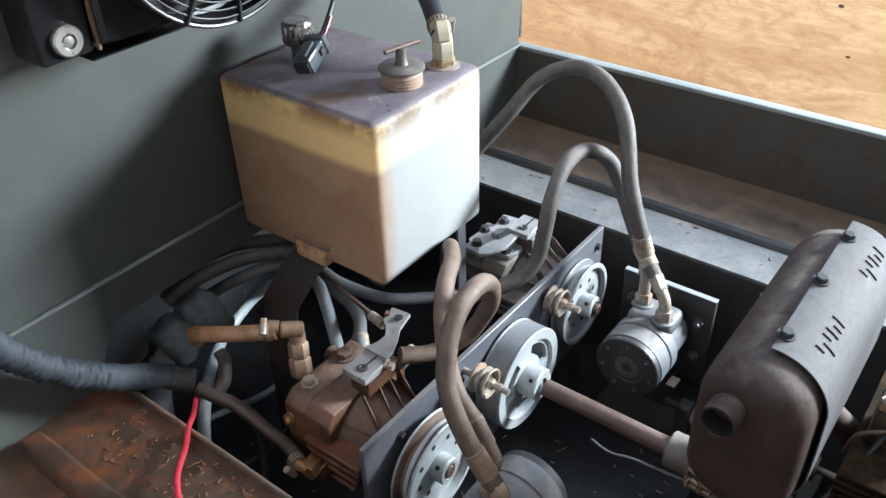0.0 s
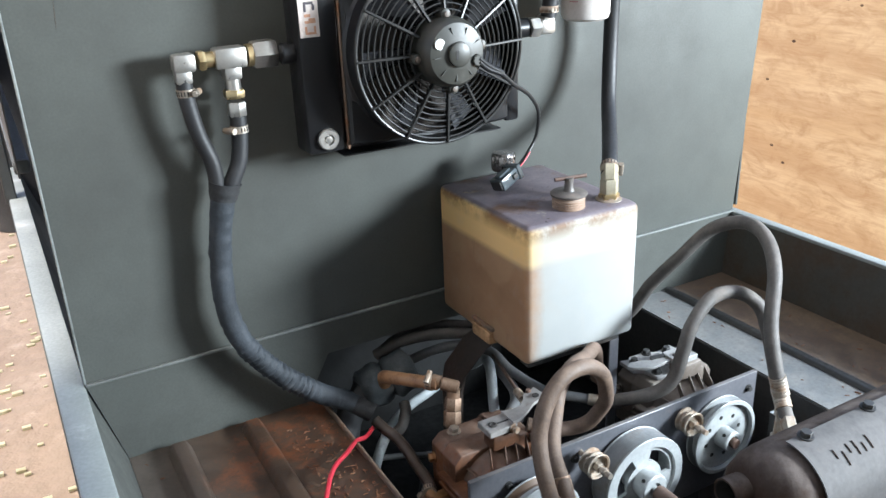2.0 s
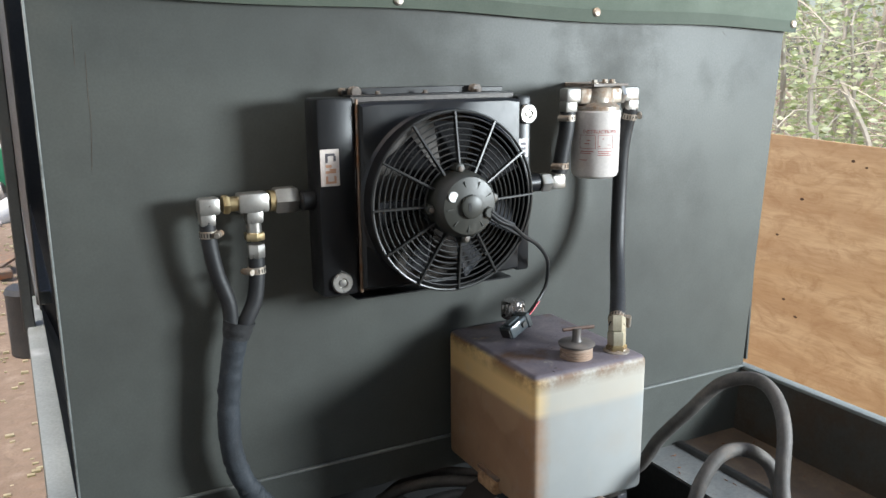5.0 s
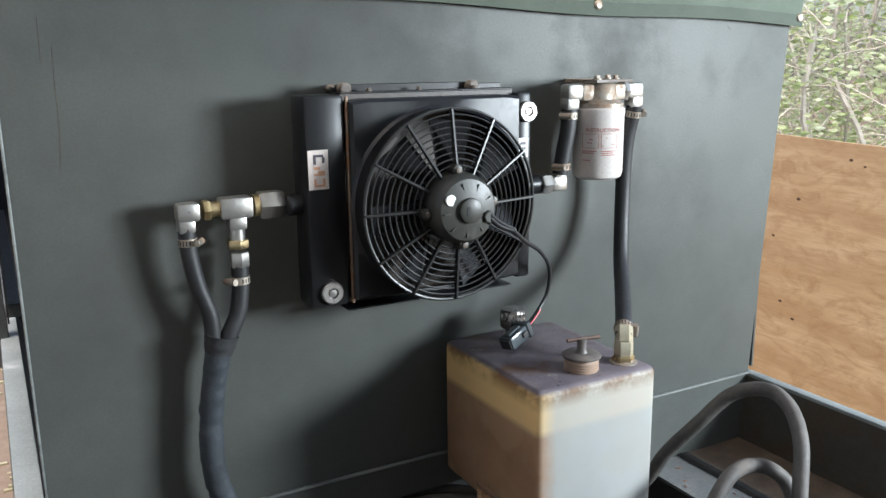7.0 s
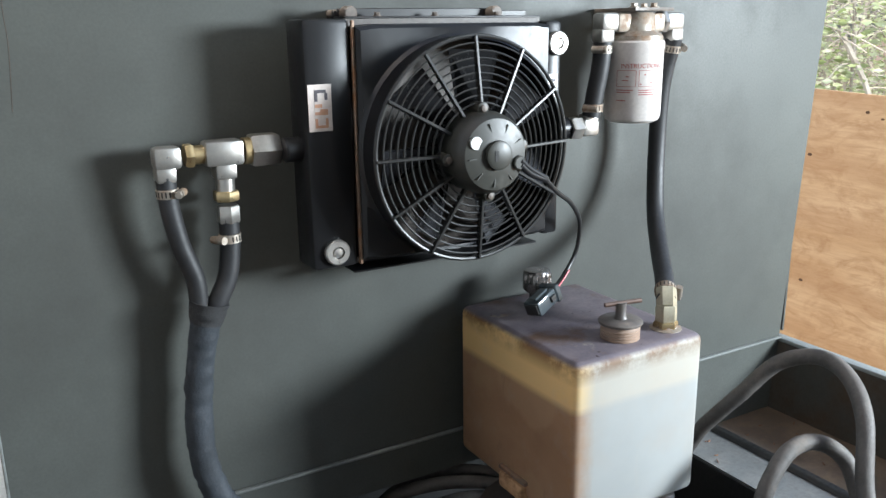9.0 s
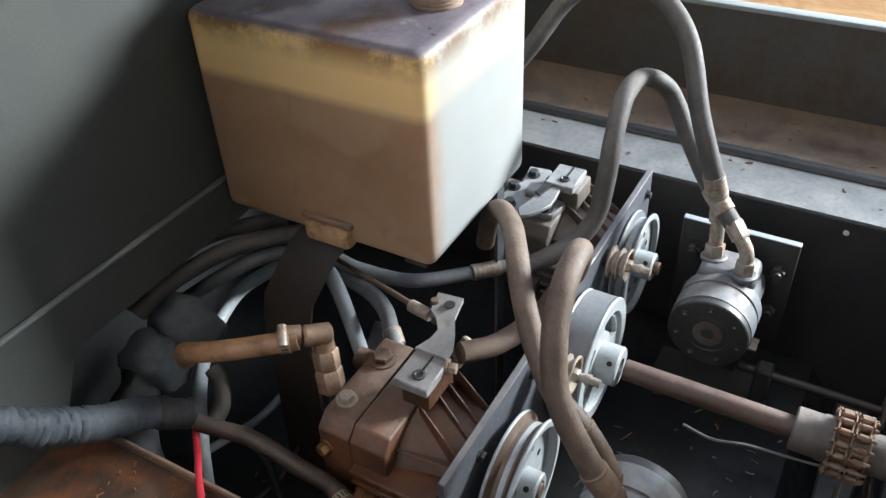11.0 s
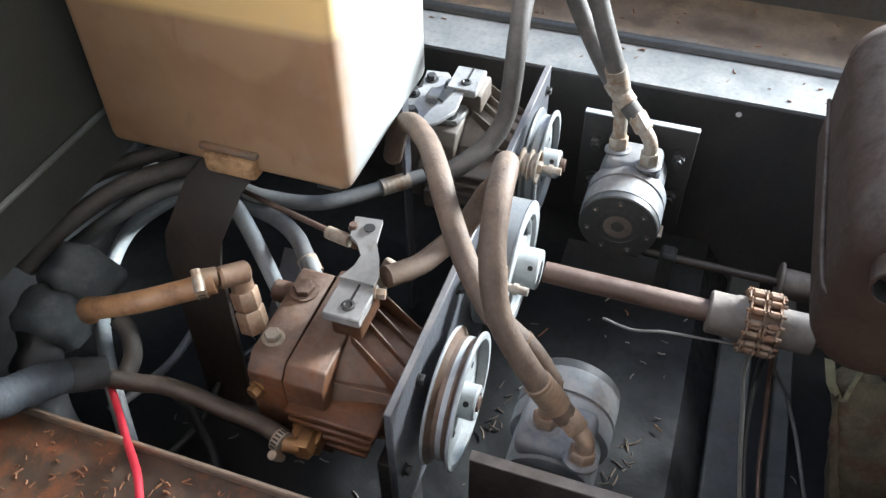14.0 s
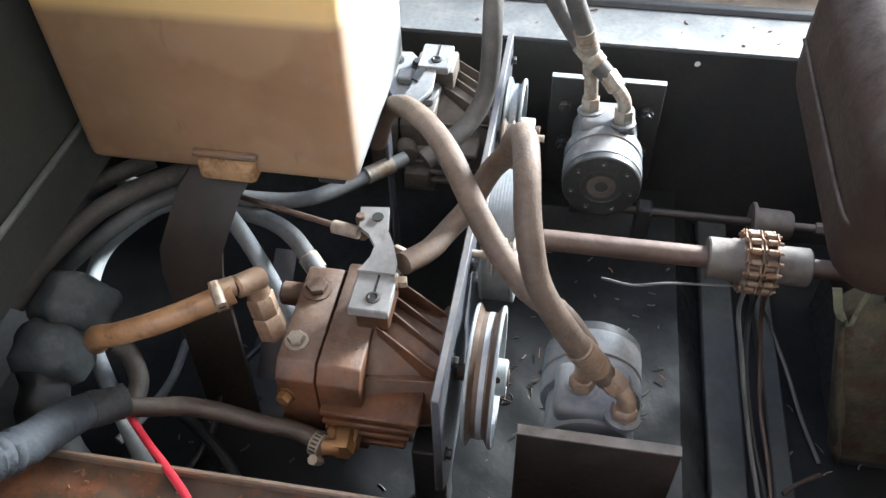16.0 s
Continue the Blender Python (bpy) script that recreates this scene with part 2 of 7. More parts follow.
MOTOR_CASE = surface("olive_motor_case", (0.026, 0.026, 0.021), (0.040, 0.039, 0.032), 14, 200, 0.45, 0.06, relief=0.06, dist=0.0006,
                     stain=(0.075, 0.072, 0.06), stain_at=(0.56, 0.75), stain_scale=16)
# darker copy of the sleeve fabric, for its open top and shadowed end
SLEEVE_DARK = surface("dark_sleeve_fabric", (0.012, 0.012, 0.013), (0.024, 0.024, 0.025), 14, 320, 0.8, 0.1, relief=0.5, dist=0.0015)
CORE = surface("cooler_core", (0.05, 0.04, 0.035), (0.07, 0.055, 0.045), 40, 220, 0.5, 0.1, relief=0.3)
BLADE = surface("fan_blade", (0.022, 0.022, 0.024), (0.032, 0.032, 0.035), 10, 160, 0.25, 0.06, relief=0.05)
WHITE_PAINT = surface("filter_paint", (0.52, 0.47, 0.44), (0.58, 0.54, 0.51), 12, 180, 0.35, 0.06, relief=0.03, dist=0.0005,
                      stain=(0.44, 0.36, 0.31), stain_at=(0.6, 0.8), stain_scale=14)
PRINT_RED = surface("print_red", (0.30, 0.055, 0.045), (0.36, 0.075, 0.06), 40, 200, 0.5, 0.05)
LABEL_SILVER = surface("label_silver", (0.6, 0.5, 0.45), (0.68, 0.6, 0.55), 30, 200, 0.35, 0.06)
LABEL_ORANGE = surface("label_orange", (0.5, 0.24, 0.14), (0.55, 0.3, 0.18), 30, 200, 0.4, 0.06)
LABEL_DARK = surface("label_dark", (0.05, 0.04, 0.06), (0.07, 0.06, 0.07), 30, 200, 0.4, 0.06)
WHITE_DOT = surface("white_mark", (0.75, 0.75, 0.73), (0.8, 0.8, 0.78), 30, 200, 0.5, 0.06)
RED_WIRE = surface("red_insulation", (0.55, 0.03, 0.05), (0.62, 0.05, 0.07), 30, 200, 0.4, 0.06, stain=(0.35, 0.05, 0.05), stain_at=(0.6, 0.8))
WIRE_BLACK = surface("black_insulation", (0.018, 0.018, 0.018), (0.025, 0.025, 0.025), 30, 200, 0.4, 0.06)
WIRE_GREY = surface("grey_insulation", (0.14, 0.135, 0.125), (0.20, 0.19, 0.175), 30, 200, 0.5, 0.06)
CAP_PLASTIC = surface("cap_plastic", (0.26, 0.165, 0.11), (0.36, 0.25, 0.18), 20, 160, 0.55, 0.08, relief=0.15,
                      stain=(0.2, 0.13, 0.1), stain_at=(0.5, 0.7), stain_scale=30, dust=(0.34, 0.28, 0.25), dust_amount=0.6)
CAP_TOP = surface("cap_top", (0.085, 0.075, 0.07), (0.14, 0.12, 0.105), 20, 160, 0.5, 0.1, relief=0.15, stain=(0.2, 0.16, 0.13), stain_at=(0.52, 0.7), stain_scale=30)
CHROME = surface("chrome_cap", (0.22, 0.2, 0.19), (0.3, 0.28, 0.27), 20, 160, 0.22, 0.06, metal=0.85, relief=0.05,
                 stain=(0.15, 0.1, 0.08), stain_at=(0.58, 0.75), stain_scale=40)
CANVAS = surface("green_canvas", (0.070, 0.090, 0.066), (0.098, 0.120, 0.092), 8, 420, 0.8, 0.08, relief=0.5, dist=0.001,
                 stain=(0.12, 0.14, 0.115), stain_at=(0.58, 0.8), stain_scale=6)
CANVAS_HEM = surface("canvas_hem", (0.045, 0.06, 0.043), (0.06, 0.075, 0.056), 8, 420, 0.8, 0.08, relief=0.5, dist=0.001)
TWIG = surface("dry_twig", (0.15, 0.055, 0.024), (0.24, 0.115, 0.055), 30, 200, 0.75, 0.08)
STRAW = surface("dull_straw", (0.055, 0.038, 0.027), (0.10, 0.072, 0.052), 30, 200, 0.85, 0.08)
CHIP = surface("pale_chip", (0.16, 0.14, 0.12), (0.26, 0.235, 0.21), 30, 200, 0.8, 0.08)
# oily floor colour, taken near-black to hold the pit's shade as well
PIT_DARK = surface("shaded_oily_pit", (0.009, 0.0088, 0.0085), (0.018, 0.0185, 0.019), 5, 60, 0.55, 0.2, relief=0.25, dist=0.003,
                    stain=(0.035, 0.032, 0.03), stain_at=(0.62, 0.72), stain_scale=30, spec=0.2)
# dirty metal taken near-black for the shadow the engine sits in
ENGINE = surface("shaded_dirty_aluminium", (0.014, 0.010, 0.007), (0.028, 0.019, 0.012), 16, 140, 0.85, 0.08, spec=0.06, relief=0.3,
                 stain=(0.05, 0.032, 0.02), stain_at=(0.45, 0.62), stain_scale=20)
CARB = surface("oily_carburettor", (0.030, 0.018, 0.011), (0.062, 0.038, 0.022), 18, 120, 0.5, 0.12, relief=0.3,
               stain=(0.10, 0.055, 0.025), stain_at=(0.55, 0.72), stain_scale=22)
TORN_SHEET = surface("torn_olive_sheet", (0.13, 0.125, 0.075), (0.21, 0.20, 0.13), 18, 160, 0.7, 0.1, relief=0.2,
                     stain=(0.06, 0.05, 0.03), stain_at=(0.5, 0.65), stain_scale=26)
FOAM = surface("torn_padding", (0.045, 0.036, 0.022), (0.095, 0.078, 0.045), 24, 90, 0.85, 0.05, relief=0.8, dist=0.004,
               stain=(0.06, 0.022, 0.012), stain_at=(0.5, 0.65), stain_scale=18)
DIRT = surface("dirt_ground", (0.20, 0.14, 0.098), (0.27, 0.20, 0.145), 0.7, 14, 0.9, 0.05, relief=0.8, dist=0.02,
               stain=(0.34, 0.27, 0.21), stain_at=(0.55, 0.75), stain_scale=5)
WHITE_WALL = surface("white_trailer", (0.72, 0.72, 0.7), (0.78, 0.78, 0.76), 1.5, 40, 0.5, 0.08)
RED_PAINT = surface("red_paint", (0.5, 0.05, 0.06), (0.55, 0.07, 0.07), 2, 40, 0.5, 0.08)
YELLOW_PAINT = surface("yellow_paint", (0.75, 0.7, 0.1), (0.8, 0.75, 0.15), 2, 40, 0.5, 0.08)
WORN_EDGE = surface("worn_paint_edge", (0.22, 0.235, 0.225), (0.32, 0.335, 0.325), 10, 120, 0.4, 0.1, metal=0.2, stain=(0.11, 0.117, 0.11), stain_at=(0.46, 0.66), stain_scale=12)
GALV = surface("galvanised_sheet", (0.4, 0.4, 0.4), (0.5, 0.5, 0.5), 3, 40, 0.45, 0.1, metal=0.4)
GREEN_PLASTIC = surface("green_plastic", (0.03, 0.3, 0.14), (0.04, 0.36, 0.17), 3, 60, 0.45, 0.08)
SCRAP = surface("scrap_mixed", (0.25, 0.23, 0.21), (0.42, 0.40, 0.38), 6, 40, 0.6, 0.1, relief=0.3, stain=(0.25, 0.12, 0.05), stain_at=(0.5, 0.6), stain_scale=5)
BARK = surface("pale_bark", (0.46, 0.41, 0.34), (0.58, 0.53, 0.46), 14, 90, 0.85, 0.05, relief=0.6, dist=0.004)
# panel paint lightened for sun on the rail top, with pale worn patches
RAIL = surface("sunlit_worn_rail_paint", (0.21, 0.23, 0.22), (0.29, 0.31, 0.30), 5, 150, 0.45, 0.1, relief=0.05,
               stain=(0.40, 0.41, 0.41), stain_at=(0.58, 0.72), stain_scale=9)
WORN_BEAD = surface("worn_bead_paint", (0.11, 0.118, 0.112), (0.18, 0.19, 0.182), 5, 150, 0.5, 0.1, relief=0.05,
                    stain=(0.26, 0.27, 0.265), stain_at=(0.56, 0.74), stain_scale=7)
# sheets of the added roof and walls, toned for the light they bounce
SHADE_ROOF = surface("shade_roof_sheet", (0.50, 0.50, 0.50), (0.58, 0.58, 0.58), 2, 60, 0.6, 0.1)
BOUNCE_WALL = surface("bounce_wall_sheet", (0.40, 0.39, 0.375), (0.48, 0.47, 0.455), 2, 60, 0.6, 0.1)


def bed_floor_material(name, shift, dull, pale, brown, tan, orange):
    """Painted bed floor with rust and dirt that lies along one side."""
    m, nt, n, p = nodes_of(name)
    v = place(nt)
    fine, mid, big = noise_of(nt, v, 120, 4.0), noise_of(nt, v, 22, 8.0, 0.7), noise_of(nt, v, 6, 5.0)
    g = nt.nodes.new("ShaderNodeNewGeometry")
    s = nt.nodes.new("ShaderNodeSeparateXYZ")
    nt.links.new(g.outputs["Position"], s.inputs[0])
    side = ramp_of(nt, s.outputs["X"], *shift)
    paint = blend(nt, ramp_of(nt, mid, 0.4, 0.7), dull, pale)
    rust = blend(nt, ramp_of(nt, mid, 0.4, 0.6), brown, tan)
    rust = blend(nt, ramp_of(nt, noise_of(nt, v, 8, 8.0, 0.75), 0.52, 0.64), rust, orange)
    mask = ramp_of(nt, times(nt, side, times(nt, big, 0.5), "ADD"), 0.4, 0.75)
    col = blend(nt, mask, paint, rust)
    col = blend(nt, ramp_of(nt, fine, 0.45, 0.75, 0.0, 0.4), col, (0.05, 0.045, 0.04))
    nt.links.new(col, p.inputs["Base Color"])
    nt.links.new(ramp_of(nt, mid, 0.3, 0.7, 0.38, 0.72), p.inputs["Roughness"])
    bump_on(nt, p, mid, 0.35, 0.003)
    return m


FLOOR_LEFT = bed_floor_material("rusty_bed_floor", (0.22, 0.66), (0.085, 0.068, 0.054), (0.135, 0.112, 0.094), (0.045, 0.026, 0.016), (0.080, 0.047, 0.028), (0.17, 0.055, 0.020))
FLOOR_RIGHT = bed_floor_material("dusty_bed_floor", (1.50, 1.66), (0.135, 0.14, 0.14), (0.205, 0.20, 0.19), (0.085, 0.056, 0.036), (0.14, 0.098, 0.064), (0.17, 0.115, 0.07))


def plywood_material():
    m, nt, n, p = nodes_of("plywood")
    v = place(nt, (1, 1, 7))
    wide = noise_of(nt, place(nt, (1, 0.5, 2.2)), 1.6, 6.0, 0.6, 0.6)
    grain = noise_of(nt, place(nt, (1, 1.3, 16)), 6.0, 8.0, 0.7, 0.5)
    w = nt.nodes.new("ShaderNodeTexWave")
    w.bands_direction = "Z"
    w.inputs["Scale"].default_value, w.inputs["Distortion"].default_value = 1.1, 9.0
    w.inputs["Detail"].default_value, w.inputs["Detail Scale"].default_value = 3.0, 0.8
    nt.links.new(place(nt, (0.6, 0.35, 1.3)), w.inputs["Vector"])
    col = blend(nt, ramp_of(nt, wide, 0.3, 0.7), (0.44, 0.285, 0.15), (0.57, 0.42, 0.26))
    col = blend(nt, ramp_of(nt, noise_of(nt, place(nt, (1, 1.2, 2.6)), 4.2, 9.0, 0.72, 1.8), 0.46, 0.64, 0.0, 0.62), col, (0.30, 0.165, 0.075))
    col = blend(nt, ramp_of(nt, w.outputs["Fac"], 0.5, 0.95, 0.0, 0.42), col, (0.34, 0.195, 0.095))
    col = blend(nt, ramp_of(nt, grain, 0.42, 0.70, 0.0, 0.48), col, (0.29, 0.165, 0.08))
    nt.links.new(col, p.inputs["Base Color"])
    p.inputs["Roughness"].default_value = 0.62
    bump_on(nt, p, grain, 0.25, 0.002)
    return m


PLYWOOD = plywood_material()
KNOT = surface("plywood_knot", (0.05, 0.025, 0.012), (0.09, 0.045, 0.02), 30, 120, 0.8, 0.05)


def tank_material():
    """Milky polyethylene that lets light through, dirty on its top."""
    m, nt, n, p = nodes_of("milky_polyethylene")
    v = place(nt)
    big, mid, fine = noise_of(nt, v, 7, 4.0), noise_of(nt, v, 26, 8.0, 0.7), noise_of(nt, v, 150, 4.0)
    col = blend(nt, ramp_of(nt, big, 0.35, 0.65), (0.455, 0.465, 0.455), (0.51, 0.52, 0.505))
    col = blend(nt, ramp_of(nt, noise_of(nt, place(nt, (6, 6, 1.0)), 6, 5.0), 0.58, 0.80, 0.0, 0.16), col, (0.62, 0.54, 0.42))
    col = blend(nt, ramp_of(nt, noise_of(nt, v, 9, 6.0, 0.65), 0.60, 0.74, 0.0, 0.30), col, (0.50, 0.54, 0.58))
    col = blend(nt, ramp_of(nt, noise_of(nt, v, 5.5, 4.0, 0.55), 0.50, 0.68, 0.0, 0.45), col, (0.50, 0.40, 0.31))
    # left wall painted with the light through it: yellow above the oil, brown below
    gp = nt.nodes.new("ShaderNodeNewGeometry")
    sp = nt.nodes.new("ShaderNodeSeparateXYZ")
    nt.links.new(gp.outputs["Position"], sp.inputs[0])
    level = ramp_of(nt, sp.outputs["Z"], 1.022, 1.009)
    left_mask = ramp_of(nt, times(nt, sp.outputs["X"], ramp_of(nt, mid, 0.3, 0.7, -0.006, 0.006), "ADD"), 0.913, 0.948, 1.0, 0.0)
    left_glow = blend(nt, ramp_of(nt, big, 0.35, 0.65), (0.38, 0.205, 0.105), (0.48, 0.280, 0.150))
    left_glow = blend(nt, ramp_of(nt, noise_of(nt, v, 8.5, 3.0, 0.45), 0.54, 0.60, 0.0, 0.6), left_glow, (0.52, 0.33, 0.185))
    left_glow = blend(nt, ramp_of(nt, noise_of(nt, place(nt, (5, 5, 1.6)), 9, 5.0), 0.62, 0.72, 0.0, 0.35), left_glow, (0.20, 0.105, 0.055))
    left_glow = blend(nt, level, (0.86, 0.62, 0.29), left_glow)
    # warm glow above the oil level and cooler tone below, painted on all walls
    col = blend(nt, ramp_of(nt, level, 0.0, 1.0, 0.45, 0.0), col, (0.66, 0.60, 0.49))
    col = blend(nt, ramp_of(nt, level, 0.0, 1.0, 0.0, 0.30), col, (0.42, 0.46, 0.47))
    col = blend(nt, times(nt, left_mask, 0.92), col, left_glow)
    # brown grime creeping over the top edges
    rim = times(nt, ramp_of(nt, sp.outputs["Z"], 1.052, 1.080), ramp_of(nt, noise_of(nt, v, 16, 8.0, 0.72), 0.36, 0.54))
    col = blend(nt, times(nt, rim, 0.9), col, (0.22, 0.115, 0.055))
    up = ramp_of(nt, facing_up(nt), 0.35, 0.8)
    dirt = blend(nt, ramp_of(nt, mid, 0.4, 0.65), (0.125, 0.108, 0.125), (0.185, 0.155, 0.165))
    dirt = blend(nt, ramp_of(nt, noise_of(nt, v, 12, 6.0), 0.56, 0.70), dirt, (0.12, 0.072, 0.05))
    dirt = blend(nt, ramp_of(nt, noise_of(nt, v, 110, 2.0), 0.70, 0.73), dirt, (0.03, 0.022, 0.02))
    mask = times(nt, up, ramp_of(nt, mid, 0.12, 0.4))
    col = blend(nt, mask, col, dirt)
    nt.links.new(col, p.inputs["Base Color"])
    nt.links.new(ramp_of(nt, fine, 0.2, 0.8, 0.38, 0.58), p.inputs["Roughness"])
    p.inputs["Specular IOR Level"].default_value = 0.22
    bump_on(nt, p, mid, 0.08, 0.001)
    tr = n.new("ShaderNodeBsdfTranslucent")
    nt.links.new(blend(nt, 1.0, col, (1.0, 0.86, 0.58), "MULTIPLY"), tr.inputs["Color"])
    mix = n.new("ShaderNodeMixShader")
    nt.links.new(ramp_of(nt, mask, 0.0, 1.0, 0.38, 0.03), mix.inputs["Fac"])
    nt.links.new(p.outputs[0], mix.inputs[1])
    nt.links.new(tr.outputs[0], mix.inputs[2])
    nt.links.new(mix.outputs[0], n["Material Output"].inputs["Surface"])
    return m


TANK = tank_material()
FLUID = surface("brown_fluid", (0.30, 0.19, 0.12), (0.36, 0.24, 0.16), 10, 60, 0.3, 0.05, relief=0.02)


def leaf_material(name, a, b):
    m, nt, n, p = nodes_of(name)
    g = n.new("ShaderNodeNewGeometry")
    col = blend(nt, g.outputs["Random Per Island"], a, b)
    nt.links.new(col, p.inputs["Base Color"])
    p.inputs["Roughness"].default_value = 0.55
    tr = n.new("ShaderNodeBsdfTranslucent")
    nt.links.new(col, tr.inputs["Color"])
    mix = n.new("ShaderNodeMixShader")
    mix.inputs["Fac"].default_value = 0.4
    nt.links.new(p.outputs[0], mix.inputs[1])
    nt.links.new(tr.outputs[0], mix.inputs[2])
    nt.links.new(mix.outputs[0], n["Material Output"].inputs["Surface"])
    return m


LEAF = leaf_material("leaves", (0.30, 0.38, 0.13), (0.74, 0.78, 0.56))
DRY_LEAF = leaf_material("dry_leaves", (0.5, 0.45, 0.28), (0.66, 0.6, 0.42))

# ---- mesh helpers ----
ORIGIN = {}


def box(bm, x0, x1, y0, y1, z0, z1, bev=0.0, seg=1):
    made = bmesh.ops.create_cube(bm, size=1.0)["verts"]
    for v in made:
        v.co = Vector(((x0 + x1) / 2 + v.co.x * (x1 - x0), (y0 + y1) / 2 + v.co.y * (y1 - y0), (z0 + z1) / 2 + v.co.z * (z1 - z0)))
    if bev:
        edges = list({e for v in made for e in v.link_edges})
        bmesh.ops.bevel(bm, geom=edges, offset=bev, segments=seg, profile=0.5, affect="EDGES", clamp_overlap=True)
    return bm


def turned(bm, start, m):
    """Moves all that was added since there were `start` vertices."""
    bm.verts.ensure_lookup_table()
    bmesh.ops.transform(bm, matrix=m, verts=bm.verts[start:])
    return bm


def ring_frame(d):
    d = Vector(d).normalized()
    u = d.cross(Vector((0, 0, 1)))
    u = d.cross(Vector((1, 0, 0))) if u.length < 1e-3 else u
    u.normalize()
    return u, d.cross(u)


def lathe(bm, o, d, prof, seg=24, turn=0.0, caps=True):
    """Turns a profile of (radius, height) about the axis d from o."""
    o, d = Vector(o), Vector(d).normalized()
    u, w = ring_frame(d)
    rings = []
    for r, h in prof:
        c = o + d * h
        rings.append([bm.verts.new(c + (u * math.cos(a) + w * math.sin(a)) * max(r, 1e-5)) for a in (turn + 2 * math.pi * k / seg for k in range(seg))])
    for a, b in zip(rings, rings[1:]):
        for k in range(seg):
            bm.faces.new((a[k], a[(k + 1) % seg], b[(k + 1) % seg], b[k]))
    if caps:
        bm.faces.new(rings[0][::-1])
        bm.faces.new(rings[-1])
    return bm


def rod(bm, a, b, r, r2=None, seg=16, cham=0.0):
    a, b = Vector(a), Vector(b)
    n, r2 = (b - a).length, r if r2 is None else r2
    c = min(cham, n * 0.3, r * 0.5)
    prof = [(r - c, 0), (r, c), (r2, n - c), (r2 - c, n)] if c else [(r, 0), (r2, n)]
    return lathe(bm, a, b - a, prof, seg)


def hexa(bm, a, b, r, turn=0.0):
    return lathe(bm, a, Vector(b) - Vector(a), [(r * 0.9, 0), (r, 0.12 * r), (r, (Vector(b) - Vector(a)).length - 0.12 * r), (r * 0.9, (Vector(b) - Vector(a)).length)], 6, turn)


def bolt(bm, p, d, r, h):
    """A hexagon head on a washer, seated at p and standing out along d."""
    p, d = Vector(p), Vector(d).normalized()
    lathe(bm, p - d * 0.001, d, [(r * 1.35, 0), (r * 1.35, 0.0025)], 18)
    hexa(bm, p + d * 0.0014, p + d * (h + 0.0014), r, 0.3)
    return bm


def curve_points(pts, steps=8):
    pts = [Vector(p) for p in pts]
    pts = [pts[0] * 2 - pts[1]] + pts + [pts[-1] * 2 - pts[-2]]
    out = []
    for i in range(1, len(pts) - 2):
        a, b, c, d = pts[i - 1:i + 3]
        for k in range(steps):
            t = k / steps
            out.append(0.5 * ((2 * b) + (c - a) * t + (2 * a - 5 * b + 4 * c - d) * t * t + (3 * b - a - 3 * c + d) * t ** 3))
    out.append(pts[-2])
    return out


def tube(bm, pts, r, seg=14, steps=8, smooth=True, wobble=0.0):
    line = curve_points(pts, steps) if smooth else [Vector(p) for p in pts]
    rings, u = [], None
    for i, p in enumerate(line):
        d = (line[min(i + 1, len(line) - 1)] - line[max(i - 1, 0)]).normalized()
        u = ring_frame(d)[0] if u is None else (u - d * u.dot(d)).normalized()
        w = d.cross(u)
        rr = r * (1 + wobble * noise.noise(p * 40))
        rings.append([bm.verts.new(p + (u * math.cos(a) + w * math.sin(a)) * rr) for a in (2 * math.pi * k / seg for k in range(seg))])
    for a, b in zip(rings, rings[1:]):
        for k in range(seg):
            bm.faces.new((a[k], a[(k + 1) % seg], b[(k + 1) % seg], b[k]))
    bm.faces.new(rings[0][::-1])
    bm.faces.new(rings[-1])
    return bm


def slab(bm, poly, depth):
    """A flat plate from a polygon of points, as thick as the vector depth."""
    depth = Vector(depth)
    a = [bm.verts.new(Vector(p)) for p in poly]
    b = [bm.verts.new(Vector(p) + depth) for p in poly]
    bm.faces.new(a[::-1])
    bm.faces.new(b)
    for k in range(len(a)):
        bm.faces.new((a[k], a[(k + 1) % len(a)], b[(k + 1) % len(a)], b[k]))
    return bm


def chamfered(bm, amount, seg=1):
    bm.normal_update()
    edges = [e for e in bm.edges if len(e.link_faces) == 2 and e.calc_face_angle(0) > 0.6]
    bmesh.ops.bevel(bm, geom=edges, offset=amount, segments=seg, profile=0.5, affect="EDGES", clamp_overlap=True)
    return bm


def mesh_of(bm, name, material, origin, sharp=38):
    bmesh.ops.recalc_face_normals(bm, faces=bm.faces)
    bmesh.ops.translate(bm, verts=bm.verts, vec=-Vector(origin))
    me = bpy.data.meshes.new(name)
    bm.to_mesh(me)
    bm.free()
    for m in material if isinstance(material, (list, tuple)) else [material]:
        me.materials.append(m)
    me.polygons.foreach_set("use_smooth", [True] * len(me.polygons))
    me.set_sharp_from_angle(angle=radians(sharp))
    return me


def thing(name, at, label, category, group="", kind=""):
    ob = new(name)
    ob.empty_display_size = 0.02
    ob.location = at
    ORIGIN[ob] = Vector(at)
    return tagged(ob, label, category, group, kind)


def part(name, bm, material, parent, label="", sharp=38):
    ob = new(name, mesh_of(bm, name, material, ORIGIN[parent], sharp))
    ob.parent = parent
    ORIGIN[ob] = ORIGIN[parent]
    return tagged(ob, label) if label else ob


